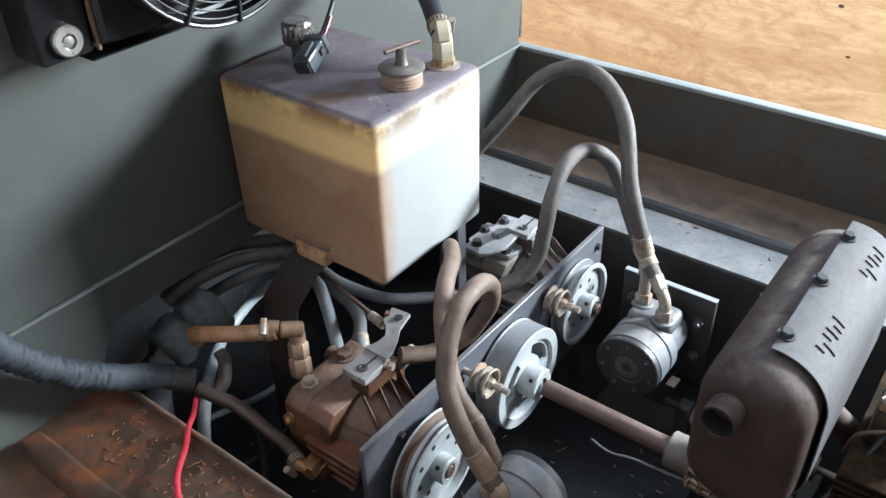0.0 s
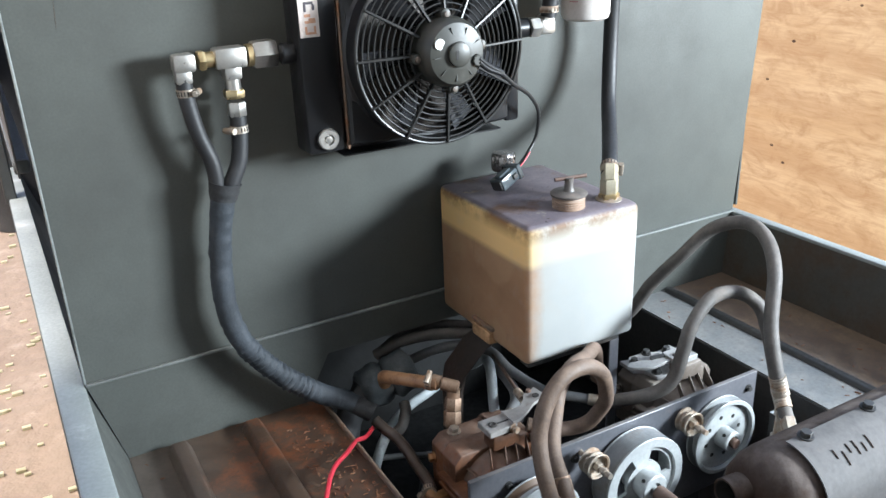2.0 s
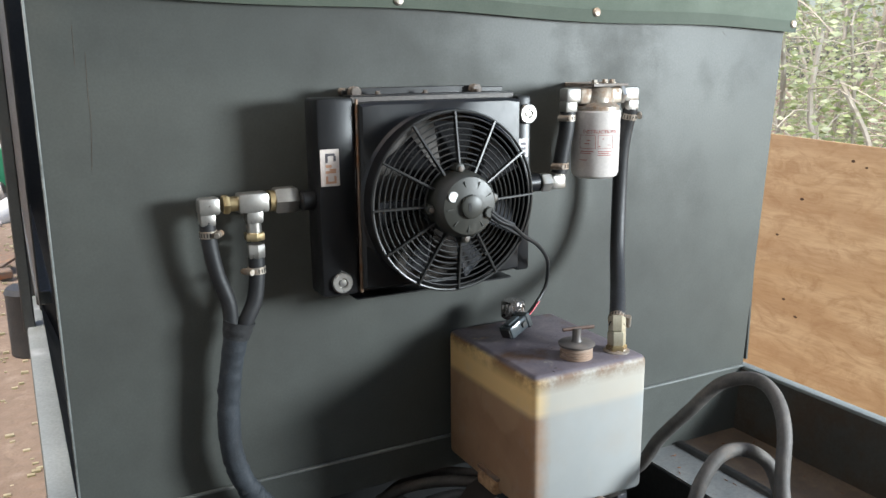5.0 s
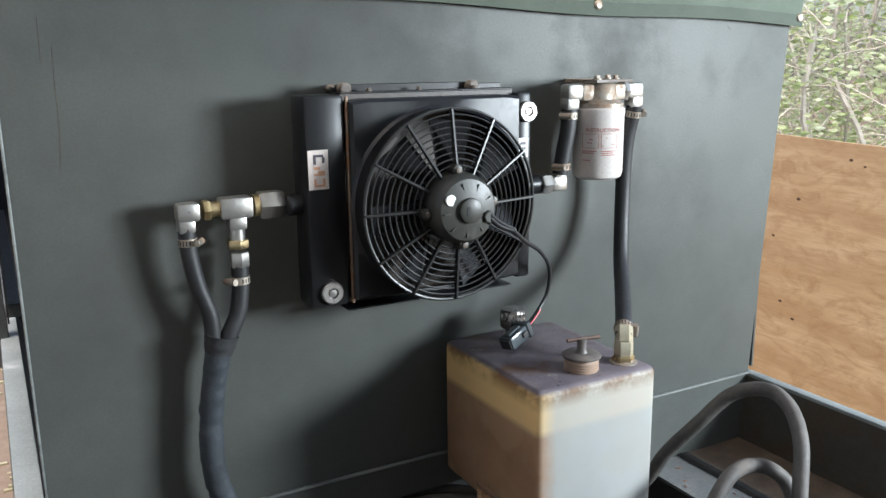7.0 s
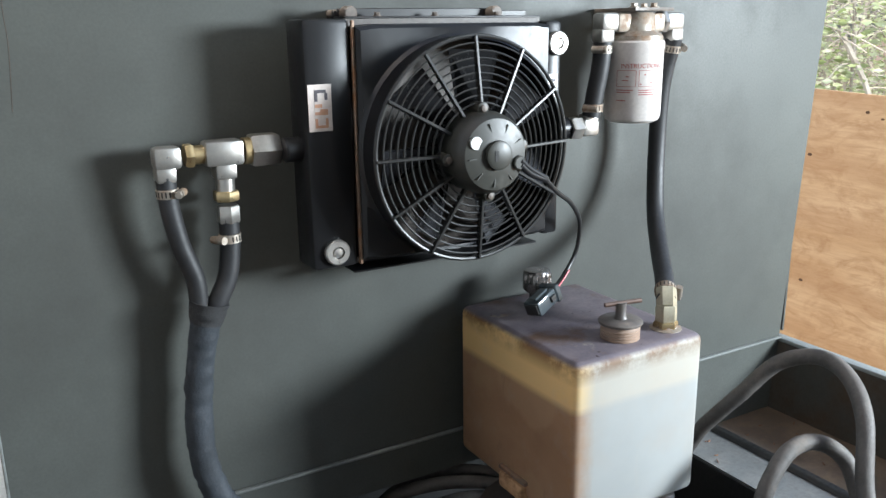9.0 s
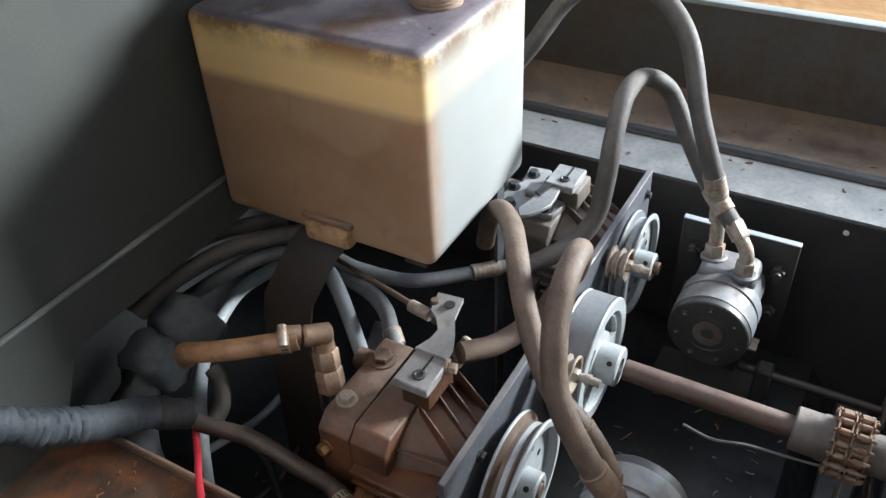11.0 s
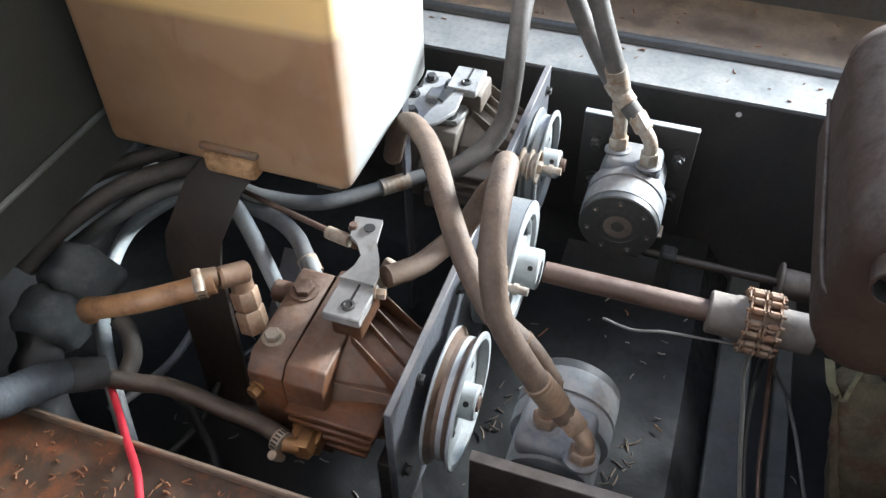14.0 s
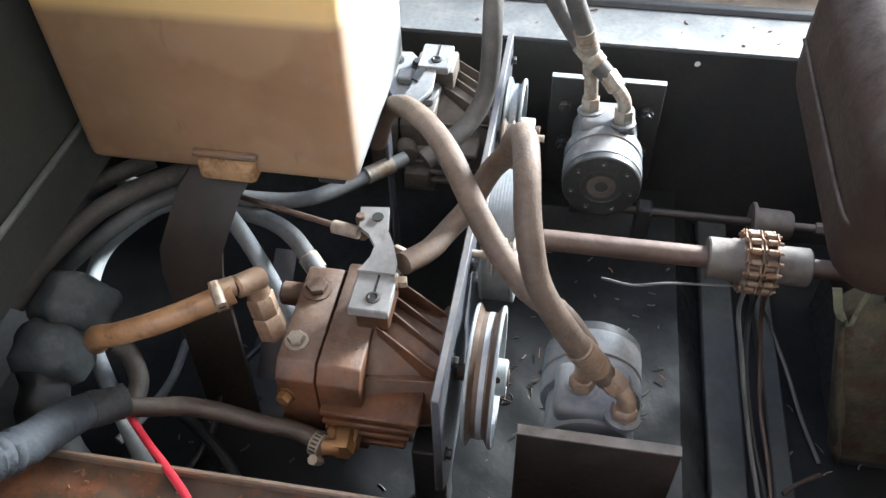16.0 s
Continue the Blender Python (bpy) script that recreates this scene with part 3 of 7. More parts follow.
def solo(name, bm, material, label, category, group="", kind="", sharp=38):
    """A thing that is one mesh, with its origin in the middle of its base."""
    lo = Vector([min(v.co[i] for v in bm.verts) for i in range(3)])
    hi = Vector([max(v.co[i] for v in bm.verts) for i in range(3)])
    at = Vector(((lo.x + hi.x) / 2, (lo.y + hi.y) / 2, lo.z))
    ob = new(name, mesh_of(bm, name, material, at, sharp))
    ob.location = at
    ORIGIN[ob] = at
    return tagged(ob, label, category, group, kind)


def hose_clamp(parent, p, d, r, screw=(0, -1, 0)):
    """A worm-drive band round a hose at p, with its screw housing."""
    p, d, s = Vector(p), Vector(d).normalized(), Vector(screw).normalized()
    bm = bmesh.new()
    lathe(bm, p - d * 0.006, d, [(r, 0), (r + 0.0016, 0.0004), (r + 0.0016, 0.0116), (r, 0.012)], 24)
    c = p + s * (r + 0.005)
    side = d.cross(s).normalized()
    rod(bm, c - side * 0.009, c + side * 0.009, 0.0055, seg=10)
    hexa(bm, c + side * 0.008, c + side * 0.015, 0.005)
    clamp = part("hose_clamp", bm, OLD_ZINC, parent, "steel worm-drive hose clamp")
    u, w = ring_frame(d)
    # dark bars on the band, painted as its shaded slots
    for k in range(18):
        a = 2 * math.pi * k / 18
        o = u * math.cos(a) + w * math.sin(a)
        if o.dot(s) < 0.75:
            q, v = p + o * (r + 0.0016), d.cross(o) * 0.0009
            part("band_slot_mark", slab(bmesh.new(), [q - d * 0.0036 - v, q + d * 0.0036 - v, q + d * 0.0036 + v, q - d * 0.0036 + v], o * 0.0003), DARK, clamp)
    return clamp

# ---- ground, unseen roof and walls, the bed ----
bm = bmesh.new()
g = bmesh.ops.create_grid(bm, x_segments=80, y_segments=80, size=60)
for v in bm.verts:
    near = max(0.0, 1 - v.co.length / 25)
    v.co.z = 0.03 * near * noise.noise(Vector((v.co.x * 0.6, v.co.y * 0.6, 0))) - 0.02
solo("ground", bm, DIRT, "bare brown dirt ground littered with chips", "ground", kind="structure")

# unseen roof and walls, added to block sky and bounce fill light
bm = box(bmesh.new(), -1.16, 1.90, -3.2, 0.75, 2.6, 2.65)
solo("unseen_roof", bm, SHADE_ROOF, "plain unseen roof added to block the sky", "roof", kind="structure")
bm = bmesh.new()
solo("unseen_wall_back", box(bmesh.new(), -1.1, 2.30, -3.2, -3.14, -0.03, 2.6), BOUNCE_WALL, "plain unseen wall added to shape the light", "wall", kind="structure")
solo("unseen_wall_left", box(bmesh.new(), -1.16, -1.1, -3.14, 0.9, -0.03, 2.6), BOUNCE_WALL, "plain unseen wall added to shape the light", "wall", kind="structure")

# plywood fence: two sheets on edge
fence = thing("plywood_fence", (3.12, 1.0, 0), "weathered orange-brown plywood sheet fence standing beside the bed", "fence", kind="structure")
for y0, y1, z0, z1 in ((-3.13, -0.41, 1.14, 1.16), (-0.4, 3.54, 1.205, 1.333)):
    bm = bmesh.new()
    slab(bm, [(3.094, y0, -0.01), (3.094, y1, -0.01), (3.094, y1, z1), (3.094, y0, z0)], (0.018, 0, 0))
    part("plywood_sheet", bm, PLYWOOD, fence)
for y, z, s in ((1.94, 1.03, 1.0), (1.923, 0.522, 0.9), (1.99, 0.585, 0.9), (2.05, 0.86, 0.8), (1.72, 1.21, 0.9), (0.62, 0.63, 1.0), (0.56, 0.47, 0.8), (0.9, 0.25, 1.0), (1.66, 1.19, 0.7), (1.35, 0.7, 0.8)):
    bm = bmesh.new()
    lathe(bm, (3.0945, y, z), (-1, 0, 0), [(0.0001, 0.0008), (0.009 * s, 0.0006), (0.014 * s, 0.0001)], 14, caps=False)
    for v in bm.verts:
        v.co.z = z + (v.co.z - z) * 0.6
    part("knot_hole", bm, KNOT, fence)

# front panel with its folded left edge
panel = thing("wall_panel", (1.0, 1.0, 0.84), "upright sheet-metal panel painted flat grey-green", "panel", kind="structure")
bm = bmesh.new()
slab(bm, [(0.225, 1.0, 0.842), (1.757, 1.0, 0.842), (1.812, 1.0, 1.665), (1.815, 1.0, 1.9), (0.227, 1.0, 1.9)], (0, 0.003, 0))
part("sheet", bm, PANEL, panel)
bm = box(bmesh.new(), 0.2225, 0.2265, 0.9985, 1.005, 0.842, 1.9, 0.0012)
part("folded_edge", bm, WORN_EDGE, panel, "pale worn folded edge")

for pts in (((0.302, 1.62), (0.300, 1.555), (0.3005, 1.515), (0.295, 1.44)), ((0.287, 1.66), (0.286, 1.60)), ((1.618, 1.660), (1.631, 1.652))):
    part("scratch", tube(bmesh.new(), [(x, 0.9998, z) for x, z in pts], 0.00035, 5, 4), GREY_IRON, panel, "fine pale scratch")

head = thing("bed_headboard", (1.0, 1.0, 0.4), "low grey-green steel headboard under the panel", "headboard", kind="structure")
part("board", slab(bmesh.new(), [(0.225, 0.995, 0.854), (1.757, 0.995, 0.854), (1.735, 0.995, 0.688), (1.428, 0.995, 0.688), (1.428, 0.995, 0.786), (0.66, 0.995, 0.784), (0.60, 0.995, 0.676), (0.272, 0.995, 0.676)], (0, 0.006, 0)), PANEL, head)
part("top_bead", box(bmesh.new(), 0.225, 1.757, 0.9905, 0.9985, 0.852, 0.857, 0.002, 2), WORN_BEAD, head, "worn bead along the seam")
part("lower_board", box(bmesh.new(), 0.272, 0.63, 0.996, 1.014, 0.40, 0.68), BLACK_STEEL, head)

# left bed side with its rolled top rail, and the right one
side = thing("bed_side", (0.2, 0.6, 0.4), "grey-green steel bed side with a worn top rail lightened for sun", "bed side", kind="structure")
part("side_sheet", slab(bmesh.new(), [(0.222, -1.2, 0.85), (0.222, 2.6, 0.85), (0.27, 2.6, 0.68), (0.27, -1.2, 0.68)], (-0.006, 0, -0.002)), PANEL, side)
part("top_rail", box(bmesh.new(), 0.178, 0.224, -1.2, 2.6, 0.842, 0.854, 0.004, 2), RAIL, side, "worn top rail lightened for sun")
part("outer_sheet", box(bmesh.new(), 0.176, 0.180, -1.2, 2.6, -0.02, 0.846), PANEL, side)
side2 = thing("bed_side", (1.757, 0.6, 0.4), "dark steel bed side with a pale worn top edge", "bed side", kind="structure")
part("side_sheet", slab(bmesh.new(), [(1.750, -1.2, 0.85), (1.750, 2.6, 0.85), (1.735, 2.6, 0.686), (1.735, -1.2, 0.686)], (0.006, 0, 0)), SIDE_SHEET, side2)
part("top_rail", box(bmesh.new(), 1.749, 1.775, -1.2, 2.6, 0.845, 0.855, 0.003, 2), RAIL, side2, "pale worn metal edge")
part("outer_sheet", box(bmesh.new(), 1.771, 1.776, -1.2, 2.6, -0.02, 0.846), BED_PAINT, side2)

# corner post and rail of the covered frame behind the panel
post = thing("cover_frame", (0.19, 2.25, 0.84), "dark upright steel frame of the covered box behind the panel", "frame", kind="structure")
part("post", box(bmesh.new(), 0.168, 0.20, 2.22, 2.27, 0.84, 2.3, 0.004), BED_PAINT, post)
part("inner_sheet", box(bmesh.new(), 0.203, 0.206, 1.25, 2.6, 1.16, 2.3), BLACK_STEEL, post)
part("crossbar", box(bmesh.new(), 0.2, 0.23, 1.4, 2.6, 1.13, 1.16, 0.003), BED_PAINT, post)
part("rear_sheet", box(bmesh.new(), 0.2, 1.78, 2.6, 2.61, 0.4, 2.3), BLACK_STEEL, post)
part("right_sheet", box(bmesh.new(), 1.78, 1.785, 1.01, 2.6, 0.86, 1.7), PANEL, post)
part("rear_floor", box(bmesh.new(), 0.27, 1.735, 1.3, 2.6, 0.66, 0.69), BED_PAINT, post)

# canvas cover with its hem, snaps and folds
canvas = thing("canvas_cover", (1.0, 0.98, 1.66), "dull green canvas cover snapped along the panel top", "canvas cover")
bm = bmesh.new()
nx, nz = 90, 14
grid = []
for i in range(nx + 1):
    x = 0.2 + (1.826 - 0.2) * i / nx
    edge = 1.702 - 0.036 * ((x - 0.52) / 1.28) + 0.0035 * math.sin(x * 9)
    row = []
    for k in range(nz + 1):
        h = k / nz
        fold = 0.010 * noise.noise(Vector((x * 7, h * 2.2, 0))) + 0.006 * noise.noise(Vector((x * 19 + h * 4, h * 5, 3)))
        row.append(bm.verts.new((x, 0.988 - 0.004 + fold * min(1, h * 4) - 0.012 * math.sin(h * 3), edge + 0.26 * h)))
    grid.append(row)
for i in range(nx):
    for k in range(nz):
        bm.faces.new((grid[i][k], grid[i + 1][k], grid[i + 1][k + 1], grid[i][k + 1]))
bm.normal_update()
bmesh.ops.solidify(bm, geom=bm.faces, thickness=0.002)
part("cloth", bm, CANVAS, canvas)
bm = bmesh.new()
cols = []
for i in range(nx + 1):
    x = 0.2 + 1.626 * i / nx
    e = 1.702 - 0.036 * ((x - 0.52) / 1.28) + 0.0035 * math.sin(x * 9)
    cols.append([bm.verts.new(p) for p in ((x, 0.978, e - 0.003), (x, 0.978, e + 0.022), (x, 0.981, e + 0.022), (x, 0.981, e - 0.003))])
for a, b in zip(cols, cols[1:]):
    for k in range(4):
        bm.faces.new((a[k], b[k], b[(k + 1) % 4], a[(k + 1) % 4]))
part("hem", bm, CANVAS_HEM, canvas, "darker stitched hem")
for x in (0.385, 0.817, 1.25, 1.815):
    z = 1.702 - 0.036 * ((x - 0.52) / 1.28) + 0.013
    bm = lathe(bmesh.new(), (x, 0.978, z), (0, -1, 0), [(0.009, 0), (0.009, 0.002), (0.0065, 0.005), (0.002, 0.0058)], 16)
    part("snap", bm, OLD_ZINC, canvas, "round metal snap")

# ribbed bed floor on both sides of the pit
def bed_floor(name, x0, x1, ribs, material, label):
    f = thing(name, ((x0 + x1) / 2, 0.3, 0.6), label, "bed floor", kind="structure")
    part("sheet", box(bmesh.new(), x0, x1, -1.2, 0.995, 0.684, 0.690), material, f)
    for x in ribs:
        bm = bmesh.new()
        slab(bm, [(x - 0.022, -1.2, 0.690), (x - 0.012, -1.2, 0.709), (x + 0.012, -1.2, 0.709), (x + 0.022, -1.2, 0.690)], (0, 2.17, 0))
        part("rib", chamfered(bm, 0.003, 2), material, f)
    return f


left = bed_floor("floor", 0.268, 0.632, (0.352, 0.487), FLOOR_LEFT, "rusty ribbed steel bed floor with dirt and needles")
part("turned_lip", box(bmesh.new(), 0.6285, 0.6345, -1.2, 0.99, 0.60, 0.700, 0.002), RUST, left, "upturned rusty edge of the pit")
right = bed_floor("floor", 1.43, 1.738, (), FLOOR_RIGHT, "grey ribbed steel bed floor with brown dirt")
part("rib", chamfered(slab(bmesh.new(), [(1.533, -1.2, 0.690), (1.540, -1.2, 0.699), (1.556, -1.2, 0.699), (1.563, -1.2, 0.690)], (0, 2.19, 0)), 0.002), BLACK_STEEL, right, "dark raised rib")

# the pit: walls, floor, cross member
pit = thing("pit", (1.0, 0.4, 0.38), "black oily engine pit cut into the bed floor", "pit", kind="structure")
part("right_wall", box(bmesh.new(), 1.426, 1.434, -1.2, 1.25, 0.27, 0.686), BLACK_STEEL, pit)
part("left_wall", box(bmesh.new(), 0.60, 0.628, -1.2, 0.996, 0.27, 0.60), BLACK_STEEL, pit)
# back wall painted near-black for shade; unseen cover and cheeks added against light
part("back_wall", box(bmesh.new(), 0.3, 1.434, 1.25, 1.26, 0.27, 0.86), PIT_DARK, pit)
part("light_block_cover", box(bmesh.new(), 0.3, 1.434, 1.004, 1.25, 0.858, 0.864), PIT_DARK, pit)
part("light_block_cheek", box(bmesh.new(), 0.592, 0.60, 1.004, 1.25, 0.27, 0.858), PIT_DARK, pit)
part("light_block_cheek", box(bmesh.new(), 1.426, 1.434, 1.2505, 1.255, 0.27, 0.858), PIT_DARK, pit)
part("front_wall", box(bmesh.new(), 0.628, 1.43, -1.0, -0.99, 0.27, 0.686), BLACK_STEEL, pit)
bm = bmesh.new()
bmesh.ops.create_grid(bm, x_segments=70, y_segments=110, size=0.5)
for v in bm.verts:
    v.co = Vector((0.6 + (v.co.x + 0.5) * 0.83, -1.0 + (v.co.y + 0.5) * 2.25, 0))
    v.co.z = 0.400 - 0.095 * min(1.0, max(0.0, (0.27 - v.co.y) / 0.06)) + 0.006 * noise.noise(v.co * 14) + 0.003 * noise.noise(v.co * 45)
part("pit_floor", bm, PIT_DARK, pit, "oily blue-black floor covered with litter")
bm = box(bmesh.new(), 0.628, 1.426, 0.165, 0.218, 0.29, 0.337, 0.003)
part("cross_member", bm, CROSS_STEEL, pit, "dusty dark steel cross member")
part("cross_member", box(bmesh.new(), 0.628, 1.426, 0.100, 0.128, 0.29, 0.33, 0.003), CROSS_STEEL, pit, "dusty dark steel cross member")
# white disc on the wall, its colour standing in for a hole's brightness
bm = bmesh.new()
lathe(bm, (1.4262, 0.281, 0.668), (-1, 0, 0), [(0.0045, 0), (0.0045, 0.001)], 14)
part("bright_hole_disc", bm, WHITE_DOT, pit, "small white disc painted as a bright hole")

# litter on the pit floor and the bed floors
random.seed(5)
def litter(x0, x1, y0, y1, z, n, size, name, label, material=TWIG):
    bm = bmesh.new()
    for _ in range(n):
        p = Vector((random.uniform(x0, x1), random.uniform(y0, y1), z))
        a, L = random.uniform(0, 6.28), random.uniform(0.4, 1.0) * size
        d = Vector((math.cos(a), math.sin(a), random.uniform(-0.02, 0.12)))
        bend = Vector((-d.y, d.x, 0)) * random.uniform(-0.15, 0.15) * L
        tube(bm, [p, p + d * L * 0.5 + bend, p + d * L], random.uniform(0.0006, 0.0015), 4, 2)
    return solo(name, bm, material, label, "litter", kind="stuff")


litter(0.66, 1.30, 0.28, 0.60, 0.402, 60, 0.013, "pit_litter", "pale needles and twigs scattered over the oily pit floor", CHIP)
litter(0.68, 1.40, 0.26, 0.54, 0.405, 10, 0.026, "pit_litter", "dry brown needles lying on the oily pit floor")
litter(0.66, 1.0, 0.60, 0.96, 0.402, 50, 0.015, "pit_litter", "pale chips scattered in the dark pit corner", CHIP)
litter(0.66, 1.10, -0.1, 0.26, 0.312, 50, 0.020, "pit_litter", "pale chips scattered by the cross member", CHIP)
litter(0.53, 0.624, 0.30, 0.93, 0.691, 260, 0.010, "needle_litter", "orange pine needles along the rusty floor edge")
litter(0.28, 0.62, 0.30, 0.97, 0.691, 40, 0.007, "needle_litter", "scattered dry needles on the rusty floor")
litter(1.44, 1.72, 0.1, 0.95, 0.691, 50, 0.011, "needle_litter", "scattered dry chips on the grey floor")

litter(0.91, 0.99, 0.315, 0.36, 0.402, 14, 0.022, "twig_heap", "small heap of broken twigs on the oily pit floor", STRAW)
litter(0.90, 1.03, 0.45, 0.53, 0.402, 14, 0.020, "twig_heap", "broken twigs lying under the pulleys", STRAW)

# ---- things on the panel: oil cooler with fan ----
cooler = thing("oil_cooler", (0.85, 1.0, 1.2), "black hydraulic oil cooler with a round fan bolted to the panel", "oil cooler")
part("left_header", box(bmesh.new(), 0.628, 0.694, 0.893, 0.955, 1.212, 1.545, 0.006, 2), GLOSS_BLACK, cooler)
part("right_header", box(bmesh.new(), 1.012, 1.042, 0.893, 0.955, 1.212, 1.540, 0.006, 2), GLOSS_BLACK, cooler)
part("core", box(bmesh.new(), 0.694, 1.012, 0.91, 0.95, 1.212, 1.545), CORE, cooler)
for z0, z1 in ((1.545, 1.556), (1.196, 1.212)):
    bm = box(bmesh.new(), 0.694, 1.012, 0.908, 0.952, z0, z0 + 0.003, 0.001)
    box(bm, 0.694, 1.012, 0.945, 0.952, z0, z1, 0.001)
    part("mount_frame", bm, GLOSS_BLACK, cooler)
bm = bmesh.new()  # top flange that bolts to the panel
box(bm, 0.70, 0.955, 0.944, 0.948, 1.545, 1.559, 0.001)
part("top_flange", bm, GLOSS_BLACK, cooler)
for x, z in ((0.712, 1.552), (0.947, 1.552)):
    bm = rod(bmesh.new(), (x, 0.935, z), (x, 1.0, z), 0.006)
    rod(bm, (x, 0.927, z), (x, 0.946, z), 0.010, seg=18, cham=0.002)
    part("mounting_bolt", bm, GREY_IRON, cooler, "dull mounting bolt")
for x, z in ((0.66, 1.24), (0.66, 1.52), (1.027, 1.24), (1.027, 1.52)):
    part("standoff", rod(bmesh.new(), (x, 0.95, z), (x, 1.0, z), 0.008), GLOSS_BLACK, cooler)
for x in (0.75, 0.84, 0.945):
    part("flange_screw", bolt(bmesh.new(), (x, 0.925, 1.548), (0, 0, 1), 0.004, 0.004), GREY_IRON, cooler)
# shroud: a shallow square tray whose middle opens in a round throat
FC = Vector((0.848, 0.0, 1.368))
bm = bmesh.new()
N, R0 = 64, 0.153
outer = []
for k in range(N):
    a = 2 * math.pi * k / N
    c, s = math.cos(a), math.sin(a)
    q = max(abs(c) / 0.157, abs(s) / 0.160)
    outer.append((0.854 + c / q, 1.378 + s / q))
loops = [[bm.verts.new((x, 0.905, z)) for x, z in outer],
         [bm.verts.new((0.854 + (x - 0.854) * 0.995, 0.884, 1.378 + (z - 1.378) * 0.995)) for x, z in outer],
         [bm.verts.new((0.854 + (x - 0.854) * 0.965, 0.878, 1.378 + (z - 1.378) * 0.965)) for x, z in outer]]
for r, y in ((R0 + 0.004, 0.874), (R0, 0.868), (R0, 0.837), (R0 - 0.003, 0.835), (R0 - 0.003, 0.888)):
    loops.append([bm.verts.new((FC.x + r * math.cos(2 * math.pi * k / N), y, FC.z + r * math.sin(2 * math.pi * k / N))) for k in range(N)])
for a, b in zip(loops, loops[1:]):
    for k in range(N):
        bm.faces.new((a[k], a[(k + 1) % N], b[(k + 1) % N], b[k]))
part("shroud", bm, GLOSS_BLACK, cooler, "black pressed fan shroud", sharp=30)
part("shroud_bead", box(bmesh.new(), 0.6945, 0.699, 0.888, 0.894, 1.214, 1.543, 0.001), CHAIN, cooler, "thin reddish gasket line")
# guard: concentric rings, ribs, outer band
GY = 0.825
for r in (0.1535,):
    bm = bmesh.new()
    tube(bm, [(FC.x + r * math.cos(a), GY + 0.004, FC.z + r * math.sin(a)) for a in (2 * math.pi * k / 72 for k in range(73))], 0.0028, 8, 1, False)
    part("guard_rim", bm, BLACK_PLASTIC, cooler)
for i in range(9):
    r = 0.066 + i * 0.0098
    y = GY - 0.010 * (1 - i / 8) ** 1.5
    bm = bmesh.new()
    tube(bm, [(FC.x + r * math.cos(a), y, FC.z + r * math.sin(a)) for a in (2 * math.pi * k / 64 for k in range(65))], 0.0013, 6, 1, False)
    part("guard_ring", bm, BLACK_PLASTIC, cooler)
for k in range(12):
    a = radians(91 + 30 * k)
    bm = bmesh.new()
    c, s = math.cos(a), math.sin(a)
    lo, hi, w = 0.050, 0.154, 0.0020
    pts = []
    for r, y in ((lo, GY - 0.016), (hi, GY - 0.002), (hi, GY + 0.006), (lo, GY - 0.006)):
        pts.append((FC.x + r * c + w * s, y, FC.z + r * s - w * c))
    slab(bm, pts, (-2 * w * s, 0, 2 * w * c))
    part("guard_rib", chamfered(bm, 0.0007), BLACK_PLASTIC, cooler)
# motor on the guard
motor = part("fan_motor", lathe(bmesh.new(), (FC.x, 0.838, FC.z), (0, -1, 0),
             [(0.02, 0), (0.055, 0.002), (0.0565, 0.006), (0.0565, 0.034), (0.055, 0.040), (0.053, 0.050), (0.048, 0.057), (0.030, 0.0615), (0.020, 0.0625), (0.0195, 0.068), (0.016, 0.0698)], 48),
             MOTOR_CASE, cooler, "black round fan motor")
for k in range(9):
    a = radians(25 + 40 * k)
    bm = bmesh.new()
    box(bm, 0.022, 0.043, -0.0006, 0.0006, -0.0012, 0.0016)
    turned(bm, 0, Matrix.Translation((FC.x, 0.7785, FC.z)) @ Matrix.Rotation(radians(90), 4, "X") @ Matrix.Rotation(a, 4, "Z"))
    part("motor_rib", bm, MOTOR_CASE, motor)
for k in range(4):
    a = radians(95 + 90 * k)
    c, s = math.cos(a), math.sin(a)
    p = Vector((FC.x + 0.060 * c, 0.806, FC.z + 0.060 * s))
    bm = lathe(bmesh.new(), p, (0, -1, 0), [(0.0085, -0.02), (0.0085, 0.003), (0.007, 0.004)], 14)
    part("motor_lug", bm, MOTOR_CASE, motor)
    bm = lathe(bmesh.new(), p + Vector((0, -0.004, 0)), (0, -1, 0), [(0.005, 0), (0.0045, 0.003), (0.002, 0.0038)], 12)
    part("lug_screw", bm, GREY_IRON, motor)
part("sticker", lathe(bmesh.new(), (FC.x - 0.032, 0.7815, FC.z + 0.018), (0, -1, 0), [(0.0085, 0), (0.0085, 0.0048)], 24), WHITE_DOT, motor, "small round white sticker")
part("hub_mark", box(bmesh.new(), FC.x - 0.009, FC.x - 0.004, 0.7675, 0.7684, FC.z - 0.007, FC.z + 0.007), GLOSS_BLACK, motor)
bm = lathe(bmesh.new(), (FC.x + 0.034, 0.783, FC.z - 0.013), (0, -1, 0), [(0.010, 0), (0.010, 0.010), (0.008, 0.0115)], 8)
part("cable_boss", bm, MOTOR_CASE, motor)
# blades behind the guard
for k in range(7):
    a0 = 2 * math.pi * k / 7 + 0.4
    quad = []
    for r, da, y in ((0.05, -0.18, 0.842), (0.138, -0.02, 0.835), (0.138, 0.42, 0.868), (0.05, 0.35, 0.872)):
        quad.append((FC.x + r * math.cos(a0 + da), y, FC.z + r * math.sin(a0 + da)))
    part("fan_blade", slab(bmesh.new(), quad, (0, 0.002, 0)), BLADE, cooler, "glossy dark fan blade behind the guard")
